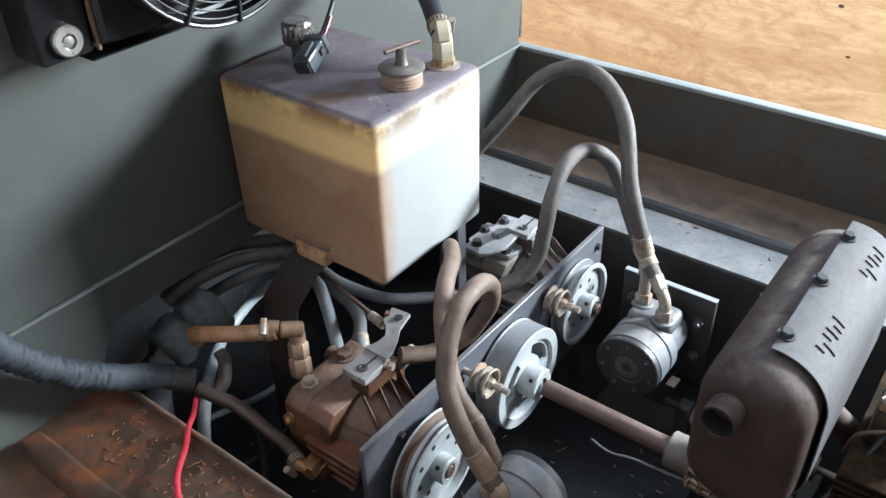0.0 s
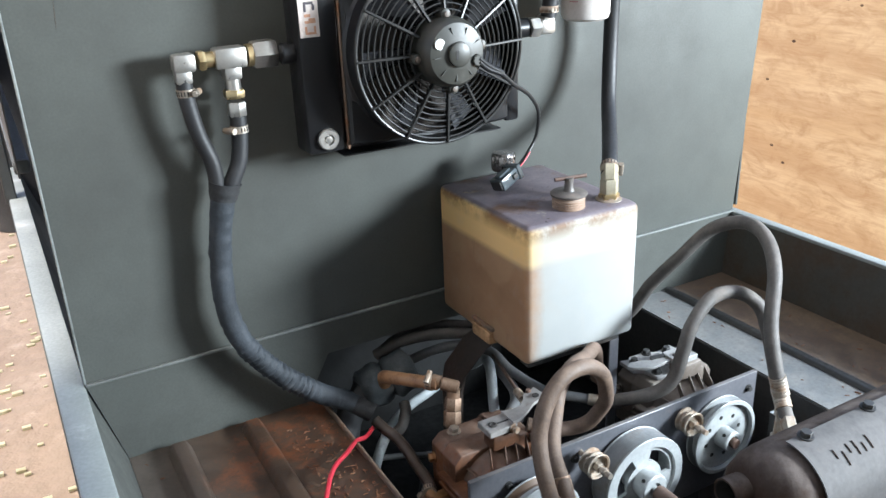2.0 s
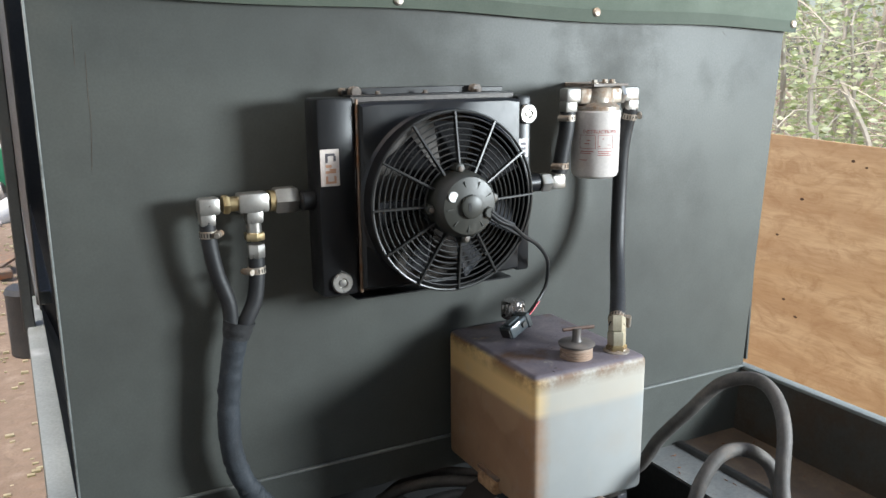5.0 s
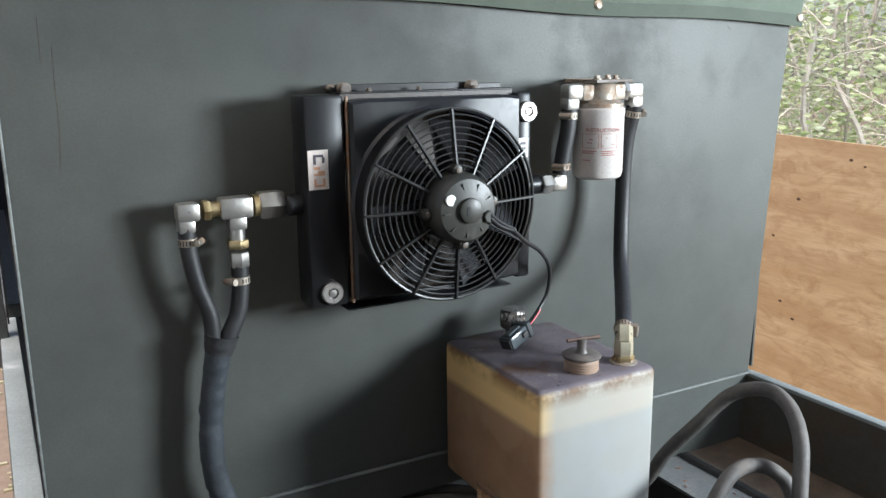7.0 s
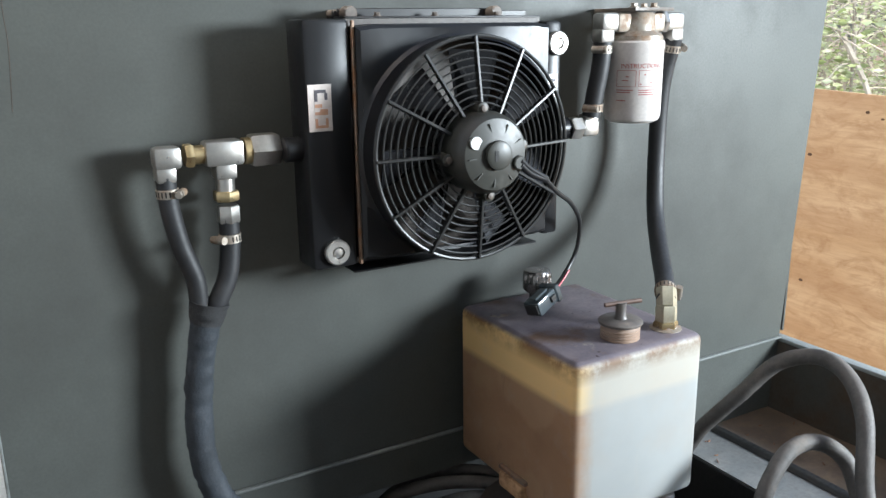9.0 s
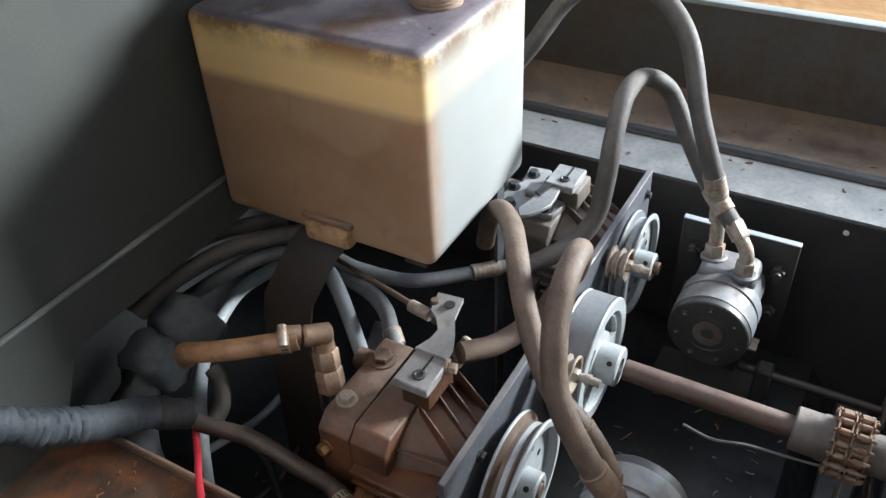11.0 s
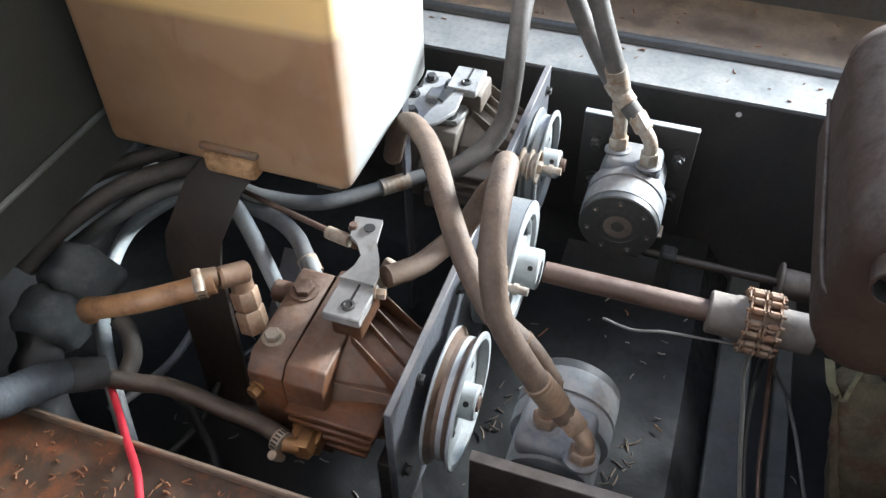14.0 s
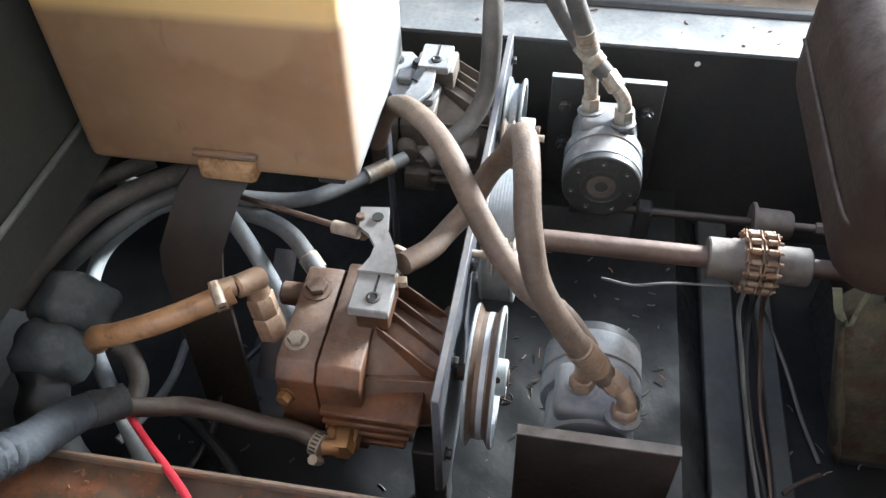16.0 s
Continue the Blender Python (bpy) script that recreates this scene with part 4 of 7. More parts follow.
part("fan_hub", lathe(bmesh.new(), (FC.x, 0.875, FC.z), (0, -1, 0), [(0.055, 0), (0.055, 0.035)], 30), BLADE, cooler)
# header plugs
for x, z in ((0.661, 1.236), (1.0315, 1.507)):
    bm = lathe(bmesh.new(), (x, 0.894, z), (0, -1, 0), [(0.018, 0), (0.018, 0.007), (0.016, 0.009), (0.009, 0.009), (0.009, 0.004), (0.006, 0.004), (0.006, 0.008), (0.002, 0.0085)], 30)
    part("plug", bm, ZINC, cooler, "bright round zinc plug")
bm = box(bmesh.new(), 0.631, 0.664, 0.8922, 0.8932, 1.402, 1.463, 0.0004)
label = part("label", bm, LABEL_SILVER, cooler, "small silver label with dark and orange marks")
for x0, x1, z0, z1 in ((0.6400, 0.6580, 1.4065, 1.4100), (0.6400, 0.6435, 1.4100, 1.4190), (0.6545, 0.6580, 1.4100, 1.4190), (0.6400, 0.6580, 1.4235, 1.4275), (0.6470, 0.6580, 1.4275, 1.4310), (0.6400, 0.6500, 1.4330, 1.4375)):
    part("label_mark", box(bmesh.new(), x0, x1, 0.8915, 0.8924, z0, z1), LABEL_ORANGE, label)
for x0, x1, z0, z1 in ((0.6400, 0.6440, 1.4410, 1.4560), (0.6440, 0.6560, 1.4520, 1.4560), (0.6540, 0.6580, 1.4430, 1.4520)):
    part("label_mark", box(bmesh.new(), x0, x1, 0.8915, 0.8924, z0, z1), LABEL_DARK, label)
bm = box(bmesh.new(), 1.014, 1.035, 0.8922, 0.8932, 1.428, 1.462, 0.0004)
tag = part("label", bm, WHITE_DOT, cooler, "small white label on the right header")
for z in (1.432, 1.441, 1.45):
    part("label_mark", box(bmesh.new(), 1.019, 1.030, 0.8915, 0.8924, z, z + 0.005), LABEL_DARK, tag)
# stubs on both headers
part("port_stub", rod(bmesh.new(), (0.606, 0.925, 1.377), (0.632, 0.925, 1.377), 0.017, cham=0.002), GLOSS_BLACK, cooler)
part("port_stub", rod(bmesh.new(), (1.040, 0.925, 1.373), (1.082, 0.925, 1.373), 0.018, cham=0.002), GLOSS_BLACK, cooler)

# ---- return tee with two hoses into a fabric sleeve ----
tee = thing("tee_fitting", (0.53, 0.93, 1.30), "zinc-plated hydraulic tee with brass adapters at the cooler inlet", "pipe fitting")
Y = 0.950
part("swivel_nut", hexa(bmesh.new(), (0.567, Y, 1.377), (0.606, Y, 1.377), 0.0235), ZINC, tee, "large hexagon swivel nut")
part("nut_collar", rod(bmesh.new(), (0.558, Y, 1.377), (0.568, Y, 1.377), 0.018), BRASS, tee)
bm = box(bmesh.new(), 0.505, 0.556, Y - 0.0165, Y + 0.0165, 1.361, 1.394, 0.005, 2)
box(bm, 0.517, 0.545, Y - 0.0145, Y + 0.0145, 1.343, 1.365, 0.004, 2)
part("tee_body", bm, ZINC, tee)
part("adapter", rod(bmesh.new(), (0.485, Y, 1.377), (0.507, Y, 1.377), 0.0125), BRASS, tee)
part("adapter_nut", hexa(bmesh.new(), (0.481, Y, 1.377), (0.492, Y, 1.377), 0.0165), BRASS, tee)
bm = box(bmesh.new(), 0.441, 0.476, Y - 0.014, Y + 0.014, 1.362, 1.391, 0.006, 2)
box(bm, 0.4425, 0.4675, Y - 0.0125, Y + 0.0125, 1.345, 1.366, 0.004, 2)
part("elbow", bm, ZINC, tee)
part("drop_nipple", rod(bmesh.new(), (0.531, Y, 1.318), (0.531, Y, 1.344), 0.0125), ZINC, tee)
part("drop_nut", hexa(bmesh.new(), (0.531, Y, 1.313), (0.531, Y, 1.327), 0.0175), BRASS, tee)
part("drop_socket", hexa(bmesh.new(), (0.532, Y, 1.283), (0.532, Y, 1.307), 0.0155), ZINC, tee)

hose = solo("return_hose", tube(bmesh.new(), [(0.455, Y, 1.352), (0.457, Y, 1.31), (0.466, Y, 1.26), (0.481, Y, 1.21), (0.482, Y, 1.165), (0.478, Y + 0.002, 1.12)], 0.0128), CLEAN_RUBBER, "black rubber hose clamped to the tee elbow", "hose")
hose_clamp(hose, (0.456, Y, 1.331), (0.03, 0, -1), 0.0128, (0.9, -0.5, 0))
hose = solo("return_hose", tube(bmesh.new(), [(0.532, Y, 1.29), (0.531, Y, 1.25), (0.524, Y - 0.002, 1.21), (0.508, Y - 0.004, 1.178), (0.491, Y - 0.002, 1.14)], 0.0135), CLEAN_RUBBER, "black rubber hose clamped under the tee", "hose")
hose_clamp(hose, (0.5315, Y, 1.262), (0.03, 0, -1), 0.0135, (-0.9, -0.5, 0))

# fabric sleeve with folds
SL = [(0.496, 0.948, 1.178), (0.481, 0.951, 1.112), (0.471, 0.954, 1.036), (0.469, 0.950, 0.954), (0.486, 0.946, 0.886), (0.521, 0.944, 0.831), (0.566, 0.938, 0.781), (0.616, 0.928, 0.741), (0.661, 0.918, 0.716), (0.700, 0.890, 0.690)]
line = curve_points(SL, 16)
bm = bmesh.new()
rings, u = [], None
for i, p in enumerate(line):
    f = i / (len(line) - 1)
    d = (line[min(i + 1, len(line) - 1)] - line[max(i - 1, 0)]).normalized()
    u = ring_frame(d)[0] if u is None else (u - d * u.dot(d)).normalized()
    w = d.cross(u)
    ring = []
    for k in range(24):
        a = 2 * math.pi * k / 24
        r = 0.0188 + 0.003 * max(0.0, f - 0.5) if f > 0.1 else 0.0188 + (0.1 - f) * 0.05
        fold = 0.0022 * noise.noise(Vector((p.x * 25, p.z * 60, math.cos(a) * 1.2))) + 0.0016 * noise.noise(Vector((f * 90, math.sin(a), math.cos(a))))
        if 0.45 < f < 0.75:
            fold += 0.0022 * math.sin(f * 330 + 1.3 * math.cos(a))
        r = r + fold - 0.004 * max(0.0, f - 0.8) * 5
        ring.append(bm.verts.new(p + (u * math.cos(a) + w * math.sin(a)) * r))
    rings.append(ring)
for a, b in zip(rings, rings[1:]):
    for k in range(24):
        bm.faces.new((a[k], a[(k + 1) % 24], b[(k + 1) % 24], b[k]))
bm.faces.new(rings[-1])
ring_at = [[v.co.copy() for v in ring] for ring in rings]
sleeve = thing("hose_sleeve", (0.50, 0.94, 0.69), "dark blue-grey woven fabric sleeve wrapped round two hoses", "hose sleeve")
part("fabric", bm, SLEEVE, sleeve, sharp=80)


def cuff(name, k0, k1, grow, flare, material, label):
    """A doubled-over turn of fabric round the sleeve between two places on its line."""
    b = bmesh.new()
    turns = []
    for i in range(k0, k1 + 1):
        c = sum((v.copy() for v in ring_at[i]), Vector()) / len(ring_at[i])
        f = (i - k0) / max(1, k1 - k0)
        turns.append([b.verts.new(c + (v - c) * (1 + grow + flare * f + 0.03 * math.sin(3 * n_ + 2 * i))) for n_, v in enumerate(ring_at[i])])
    for a, c in zip(turns, turns[1:]):
        for k in range(len(a)):
            b.faces.new((a[k], a[(k + 1) % len(a)], c[(k + 1) % len(a)], c[k]))
    b.normal_update()
    bmesh.ops.solidify(b, geom=b.faces, thickness=0.0015)
    part(name, b, material, sleeve, label, sharp=80)


cuff("top_cuff", 0, 7, 0.10, -0.04, SLEEVE_DARK, "frayed dark open top of the sleeve")
# this cuff's dark colour is the shadow at the sleeve's open end
cuff("end_cuff", len(ring_at) - 12, len(ring_at) - 1, 0.05, 0.06, SLEEVE_DARK, "end of the sleeve, darkened for the shadow there")


# ---- return filter ----
filt = thing("oil_filter", (1.215, 0.915, 1.38), "white spin-on hydraulic filter hanging from a cast head on the panel", "oil filter")
C = Vector((1.200, 0.905, 0))
part("canister", lathe(bmesh.new(), (C.x, C.y, 1.378), (0, 0, 1), [(0.020, 0.004), (0.036, 0), (0.043, 0.004), (0.046, 0.012), (0.0465, 0.115), (0.0475, 0.119), (0.0475, 0.127), (0.044, 0.130)], 48), WHITE_PAINT, filt, "white painted filter canister with red print")
bm = lathe(bmesh.new(), (C.x, C.y, 1.507), (0, 0, 1), [(0.044, 0), (0.044, 0.008), (0.033, 0.016), (0.030, 0.040), (0.026, 0.044)], 28)
box(bm, C.x - 0.05, C.x + 0.05, C.y - 0.017, C.y + 0.017, 1.520, 1.550, 0.006, 2)
part("filter_head", bm, OLD_ZINC, filt, "cast metal filter head")
bm = slab(bmesh.new(), [(1.192, 0.998, 1.553), (1.288, 0.998, 1.553), (1.246, 0.868, 1.553), (1.164, 0.868, 1.553)], (0, 0, 0.005))
box(bm, 1.192, 1.288, 0.994, 0.999, 1.525, 1.5585, 0.001)
part("bracket", chamfered(bm, 0.001), GREY_IRON, filt, "flat steel bracket to the panel")
for x, y in ((1.186, 0.895), (1.228, 0.895), (1.235, 0.925)):
    part("bracket_bolt", bolt(bmesh.new(), (x, y, 1.558), (0, 0, 1), 0.006, 0.006), OLD_ZINC, filt)
for sx, x0, x1 in ((-1, 1.120, 1.156), (1, 1.256, 1.295)):
    bm = box(bmesh.new(), min(x0, x1), max(x0, x1), C.y - 0.0145, C.y + 0.0145, 1.522, 1.551, 0.006, 2)
    cx = x0 + 0.013 if sx < 0 else x1 - 0.013
    box(bm, cx - 0.0135, cx + 0.0135, C.y - 0.013, C.y + 0.013, 1.505, 1.527, 0.004, 2)
    part("elbow", bm, ZINC, filt, "zinc-plated elbow")
part("swivel_nut", hexa(bmesh.new(), (1.249, C.y, 1.536), (1.261, C.y, 1.536), 0.019), ZINC, filt)


def on_can(a0, a1, z0, z1, steps=8, r=0.0468):
    """A thin printed patch that follows the canister."""
    b = bmesh.new()
    for k in range(steps):
        q = [a0 + (a1 - a0) * (k + j) / steps for j in (0, 1)]
        vs = [b.verts.new((C.x + r * math.cos(radians(a)), C.y + r * math.sin(radians(a)), z)) for a, z in ((q[0], z0), (q[1], z0), (q[1], z1), (q[0], z1))]
        b.faces.new(vs)
    bmesh.ops.remove_doubles(b, verts=b.verts, dist=1e-6)
    return b


can = [o for o in filt.children if o.name.startswith("canister")][0]
def on_frame(a0, a1, z0, z1):
    for z in (z0, z1):
        part("print_line", on_can(a0, a1, z, z + 0.0006), PRINT_RED, can)
    for a in (a0, a1):
        part("print_line", on_can(a, a + 1.0, z0, z1, 1), PRINT_RED, can)


on_frame(-166, -128, 1.437, 1.462)
on_frame(-122, -84, 1.437, 1.462)
for a0, a1, z in ((-138, -104, 1.431), (-138, -110, 1.4275), (-94, -58, 1.431), (-94, -64, 1.4275), (-94, -60, 1.424), (-138, -118, 1.4145), (-126, -114, 1.446), (-120, -112, 1.452), (-84, -80, 1.455), (-70, -66, 1.443), (-64, -61, 1.443), (-92, -88, 1.4405)):
    part("print_line", on_can(a0 - 28, a1 - 28, z, z + 0.0013), PRINT_RED, can)
# the printed word, each letter bent onto the canister
txt = bpy.data.curves.new("word", "FONT")
txt.body, txt.size, txt.align_x = "INSTRUCTIONS", 0.0098, "CENTER"
tmp = new("word", txt)
me = bpy.data.meshes.new_from_object(tmp.evaluated_get(bpy.context.evaluated_depsgraph_get()))
bpy.data.objects.remove(tmp)
b = bmesh.new()
b.from_mesh(me)
for v in b.verts:
    a = radians(-116) + v.co.x / 0.0469
    v.co = Vector((C.x + 0.0470 * math.cos(a), C.y + 0.0470 * math.sin(a), 1.466 + v.co.y))
part("printed_word", b, PRINT_RED, can, "red printed word")

h = solo("filter_hose", tube(bmesh.new(), [(1.133, C.y, 1.506), (1.130, C.y, 1.47), (1.124, C.y + 0.003, 1.43), (1.119, C.y + 0.006, 1.39)], 0.0145), CLEAN_RUBBER, "short black hose between cooler outlet and filter", "hose")
hose_clamp(h, (1.132, C.y, 1.495), (0, 0, 1), 0.0145, (-0.9, -0.5, 0))
hose_clamp(h, (1.121, C.y + 0.004, 1.404), (0, 0, 1), 0.0145, (-0.9, -0.5, 0))
out = thing("outlet_elbow", (1.11, 0.915, 1.355), "zinc-plated elbow on the cooler outlet", "pipe fitting")
part("swivel_nut", hexa(bmesh.new(), (1.079, 0.918, 1.373), (1.101, 0.918, 1.373), 0.019), ZINC, out)
bm = box(bmesh.new(), 1.100, 1.133, 0.904, 0.932, 1.359, 1.387, 0.006, 2)
box(bm, 1.107, 1.132, 0.905, 0.931, 1.380, 1.394, 0.004, 2)
part("elbow", bm, ZINC, out)

h = solo("tank_return_hose", tube(bmesh.new(), [(1.283, 0.903, 1.51), (1.284, 0.925, 1.43), (1.285, 0.930, 1.32), (1.264, 0.904, 1.222), (1.219, 0.845, 1.174), (1.163, 0.775, 1.150), (1.124, 0.729, 1.130)], 0.0150), CLEAN_RUBBER, "long black hose from the filter down to the tank", "hose")
hose_clamp(h, (1.2832, 0.907, 1.494), (0, -0.25, 1), 0.0150, (0.8, -0.6, 0))
hose_clamp(h, (1.136, 0.743, 1.138), (0.6, 0.7, 0.35), 0.0150, (0.8, -0.6, 0))

# ---- tank ----
tank = thing("oil_tank", (1.036, 0.82, 0.826), "milky white plastic oil tank half full, stained brown on top", "tank")
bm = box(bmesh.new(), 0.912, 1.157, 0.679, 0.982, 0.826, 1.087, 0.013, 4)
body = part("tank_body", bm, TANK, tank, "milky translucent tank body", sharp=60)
part("fluid", box(bmesh.new(), 0.918, 1.151, 0.685, 0.976, 0.832, 1.018, 0.012, 3), FLUID, body, "brown oil seen through the plastic")
bm = box(bmesh.new(), 0.902, 0.930, 0.788, 0.852, 0.822, 0.850, 0.006, 2)
part("lug", bm, OILY_PLASTIC, tank, "brown oily moulded lug at the base")
part("grime_ridge", box(bmesh.new(), 0.905, 0.9155, 0.784, 0.856, 0.8505, 0.8585, 0.003, 2), RUST, tank, "brown caked grime over the lug")
# filler cap with T-handle
c = Vector((1.037, 0.732, 1.083))
cap = part("filler_neck", lathe(bmesh.new(), c, (0, 0, 1), [(0.030, 0), (0.030, 0.003)] + [(r, 0.004 + 0.0045 * k + d) for k in range(4) for r, d in ((0.0275, 0), (0.029, 0.0008), (0.029, 0.003), (0.0275, 0.0038))] + [(0.026, 0.024)], 36), CAP_PLASTIC, tank, "dusty ribbed plastic filler neck")
part("cap_plate", lathe(bmesh.new(), c, (0, 0, 1), [(0.024, 0.024), (0.0315, 0.0265), (0.0325, 0.028), (0.0325, 0.0305), (0.030, 0.0325), (0.010, 0.0335), (0.008, 0.038), (0.0075, 0.05), (0.0085, 0.058)], 36), CAP_TOP, cap, "dark dusty cap plate")
bm = rod(bmesh.new(), c + Vector((-0.026, 0.006, 0.0565)), c + Vector((0.032, -0.007, 0.0575)), 0.0034, seg=10)
part("t_handle", bm, SHAFT, cap, "rusty T-handle pin")
# breather: knurled cap on a stem
c = Vector((1.019, 0.913, 1.084))
bm = lathe(bmesh.new(), c, (0, 0, 1), [(0.013, 0), (0.013, 0.026), (0.021, 0.030), (0.0235, 0.034), (0.0235, 0.056), (0.0225, 0.061), (0.0195, 0.0645), (0.008, 0.066)], 48)
for v in bm.verts:
    d = Vector((v.co.x - c.x, v.co.y - c.y, 0))
    if d.length > 0.0222 and round(math.degrees(math.atan2(d.y, d.x)) / 7.5) % 4 == 0:
        v.co -= d.normalized() * 0.0024
part("breather_cap", bm, CHROME, tank, "brown chrome breather cap")
# hose fitting
c = Vector((1.121, 0.724, 1.084))
fit_ = part("tank_fitting", lathe(bmesh.new(), c, (0, 0, 1), [(0.024, 0), (0.024, 0.004), (0.017, 0.006), (0.016, 0.012)], 28), OLD_ZINC, tank, "stained fitting flange")
part("fitting_nut", hexa(bmesh.new(), c + Vector((0, 0, 0.005)), c + Vector((0, 0, 0.015)), 0.019), BRASS, fit_)
part("hex_adapter", hexa(bmesh.new(), c + Vector((0, 0, 0.014)), c + Vector((0.001, 0.002, 0.040)), 0.0168), STAINED_ZINC, fit_, "stained zinc hexagon adapter")
part("bent_neck", hexa(bmesh.new(), c + Vector((0.001, 0.001, 0.036)), c + Vector((0.010, 0.013, 0.062)), 0.0155), STAINED_ZINC, fit_)

# fan connector lying on the tank and its lead
con = thing("cable_connector", (0.99, 0.855, 1.09), "glossy blue-grey plastic plug connector lying on the tank", "connector")
tip, tail = Vector((0.962, 0.853, 1.104)), Vector((1.019, 0.872, 1.124))
ax = (tip - tail).normalized()
side = ax.cross(Vector((0, 0, 1))).normalized()
lie = Matrix.Translation((tip + tail) / 2) @ Matrix((ax, side, ax.cross(side))).transposed().to_4x4() @ Matrix.Rotation(0.18, 4, "X")
bm = box(bmesh.new(), -0.026, 0.026, -0.0150, 0.0150, -0.0120, 0.0120, 0.003, 2)
box(bm, -0.014, 0.018, -0.007, 0.007, 0.011, 0.0155, 0.001)
box(bm, -0.014, 0.018, -0.007, 0.007, -0.0155, -0.011, 0.001)
housing = part("housing", turned(bm, 0, lie), GLOSS_PLASTIC, con)
bm = box(bmesh.new(), 0.0255, 0.0285, -0.0120, 0.0120, -0.0090, 0.0090, 0.001)
part("mouth", turned(bm, 0, lie), BLACK_PLASTIC, con, "dark open mouth of the plug")
part("collar", turned(box(bmesh.new(), -0.032, -0.020, -0.0175, 0.0175, -0.0145, 0.0145, 0.002), 0, lie), GLOSS_PLASTIC, con)
for k in range(2):
    part("latch", turned(box(bmesh.new(), -0.016, -0.004, -0.0185 + 0.031 * k, -0.0125 + 0.031 * k, -0.005, 0.005, 0.001), 0, lie), BLACK_PLASTIC, housing, "black latch")
bm = tube(bmesh.new(), [(0.882, 0.775, 1.355), (0.900, 0.780, 1.340), (0.934, 0.788, 1.326), (0.972, 0.806, 1.300), (1.024, 0.835, 1.270), (1.067, 0.868, 1.229), (1.077, 0.887, 1.178), (1.052, 0.882, 1.146), (1.022, 0.873, 1.125)], 0.0036, 10)
lead = solo("fan_lead", bm, WIRE_BLACK, "thin black fan lead hanging to the plug", "cable")
bm = bmesh.new()
for s in (-1, 1):
    tube(bm, [(0.884, 0.774, 1.355 + 0.003 * s), (0.905, 0.779, 1.340 + 0.003 * s), (0.938, 0.787, 1.325 + 0.001 * s)], 0.0042, 10)
part("sheath", bm, GLOSS_BLACK, lead)
part("pin_wire", tube(bmesh.new(), [(1.056, 0.878, 1.150), (1.038, 0.872, 1.136), (1.020, 0.869, 1.123)], 0.0015, 6), RED_WIRE, lead, "short red wire at the plug")

# bent strap that carries the tank
strap = thing("tank_strap", (0.87, 0.87, 0.40), "dark bent flat steel strap under the tank lug", "strap")
prof = [(0.928, 0.823, 0.796), (0.905, 0.800, 0.812), (0.872, 0.737, 0.836), (0.868, 0.70, 0.842), (0.868, 0.402, 0.853)]
bm = bmesh.new()
rows_ = [[bm.verts.new(p) for p in ((x, y, z), (x, y + 0.074, z), (x + 0.006, y + 0.074, z + 0.002), (x + 0.006, y, z + 0.002))] for x, z, y in prof]
for a, b in zip(rows_, rows_[1:]):
    for k in range(4):
        bm.faces.new((a[k], a[(k + 1) % 4], b[(k + 1) % 4], b[k]))
bm.faces.new(rows_[0][::-1])
bm.faces.new(rows_[-1])
bmesh.ops.recalc_face_normals(bm, faces=bm.faces)
part("strap_plate", bm, STRAP_STEEL, strap)
part("brace", slab(bmesh.new(), [(0.985, 0.80, 0.62), (0.985, 0.83, 0.62), (0.90, 0.86, 0.45), (0.90, 0.83, 0.45)], (0.006, 0, 0.004)), PLATE_STEEL, strap, "bluish flat brace")
part("foot", box(bmesh.new(), 0.855, 1.06, 0.82, 0.90, 0.398, 0.404), BLACK_STEEL, strap)
part("tank_rest", box(bmesh.new(), 0.93, 1.14, 0.70, 0.73, 0.808, 0.826, 0.002), BLACK_STEEL, strap, "flat bar under the tank")
part("rest_leg", box(bmesh.new(), 1.118, 1.14, 0.70, 0.705, 0.40, 0.81, 0.001), PLATE_STEEL, strap)

# ---- pump plate ----
plate = thing("pump_plate", (1.04, 0.566, 0.40), "upright dark steel mounting plate between pumps and pulleys", "mounting plate")
bm = slab(bmesh.new(), [(0.722, 0.562, 0.733), (1.372, 0.562, 0.731), (1.372, 0.562, 0.53), (1.32, 0.562, 0.50), (0.77, 0.562, 0.50), (0.722, 0.562, 0.55)], (0, 0.009, 0))
part("plate", chamfered(bm, 0.0012), PLATE_STEEL, plate)
part("foot", box(bmesh.new(), 0.76, 0.80, 0.566, 0.606, 0.398, 0.56, 0.002), BLACK_STEEL, plate)
part("foot", box(bmesh.new(), 1.29, 1.33, 0.566, 0.606, 0.398, 0.56, 0.002), BLACK_STEEL, plate)
for x, z in ((0.742, 0.60), (0.795, 0.70), (0.93, 0.70), (1.17, 0.70), (1.35, 0.70), (0.90, 0.57)):
    part("bolt", bolt(bmesh.new(), (x, 0.562, z), (0, -1, 0), 0.006, 0.006), BLACK_STEEL, plate)

PX, PZ = (0.830, 1.053, 1.270), 0.631


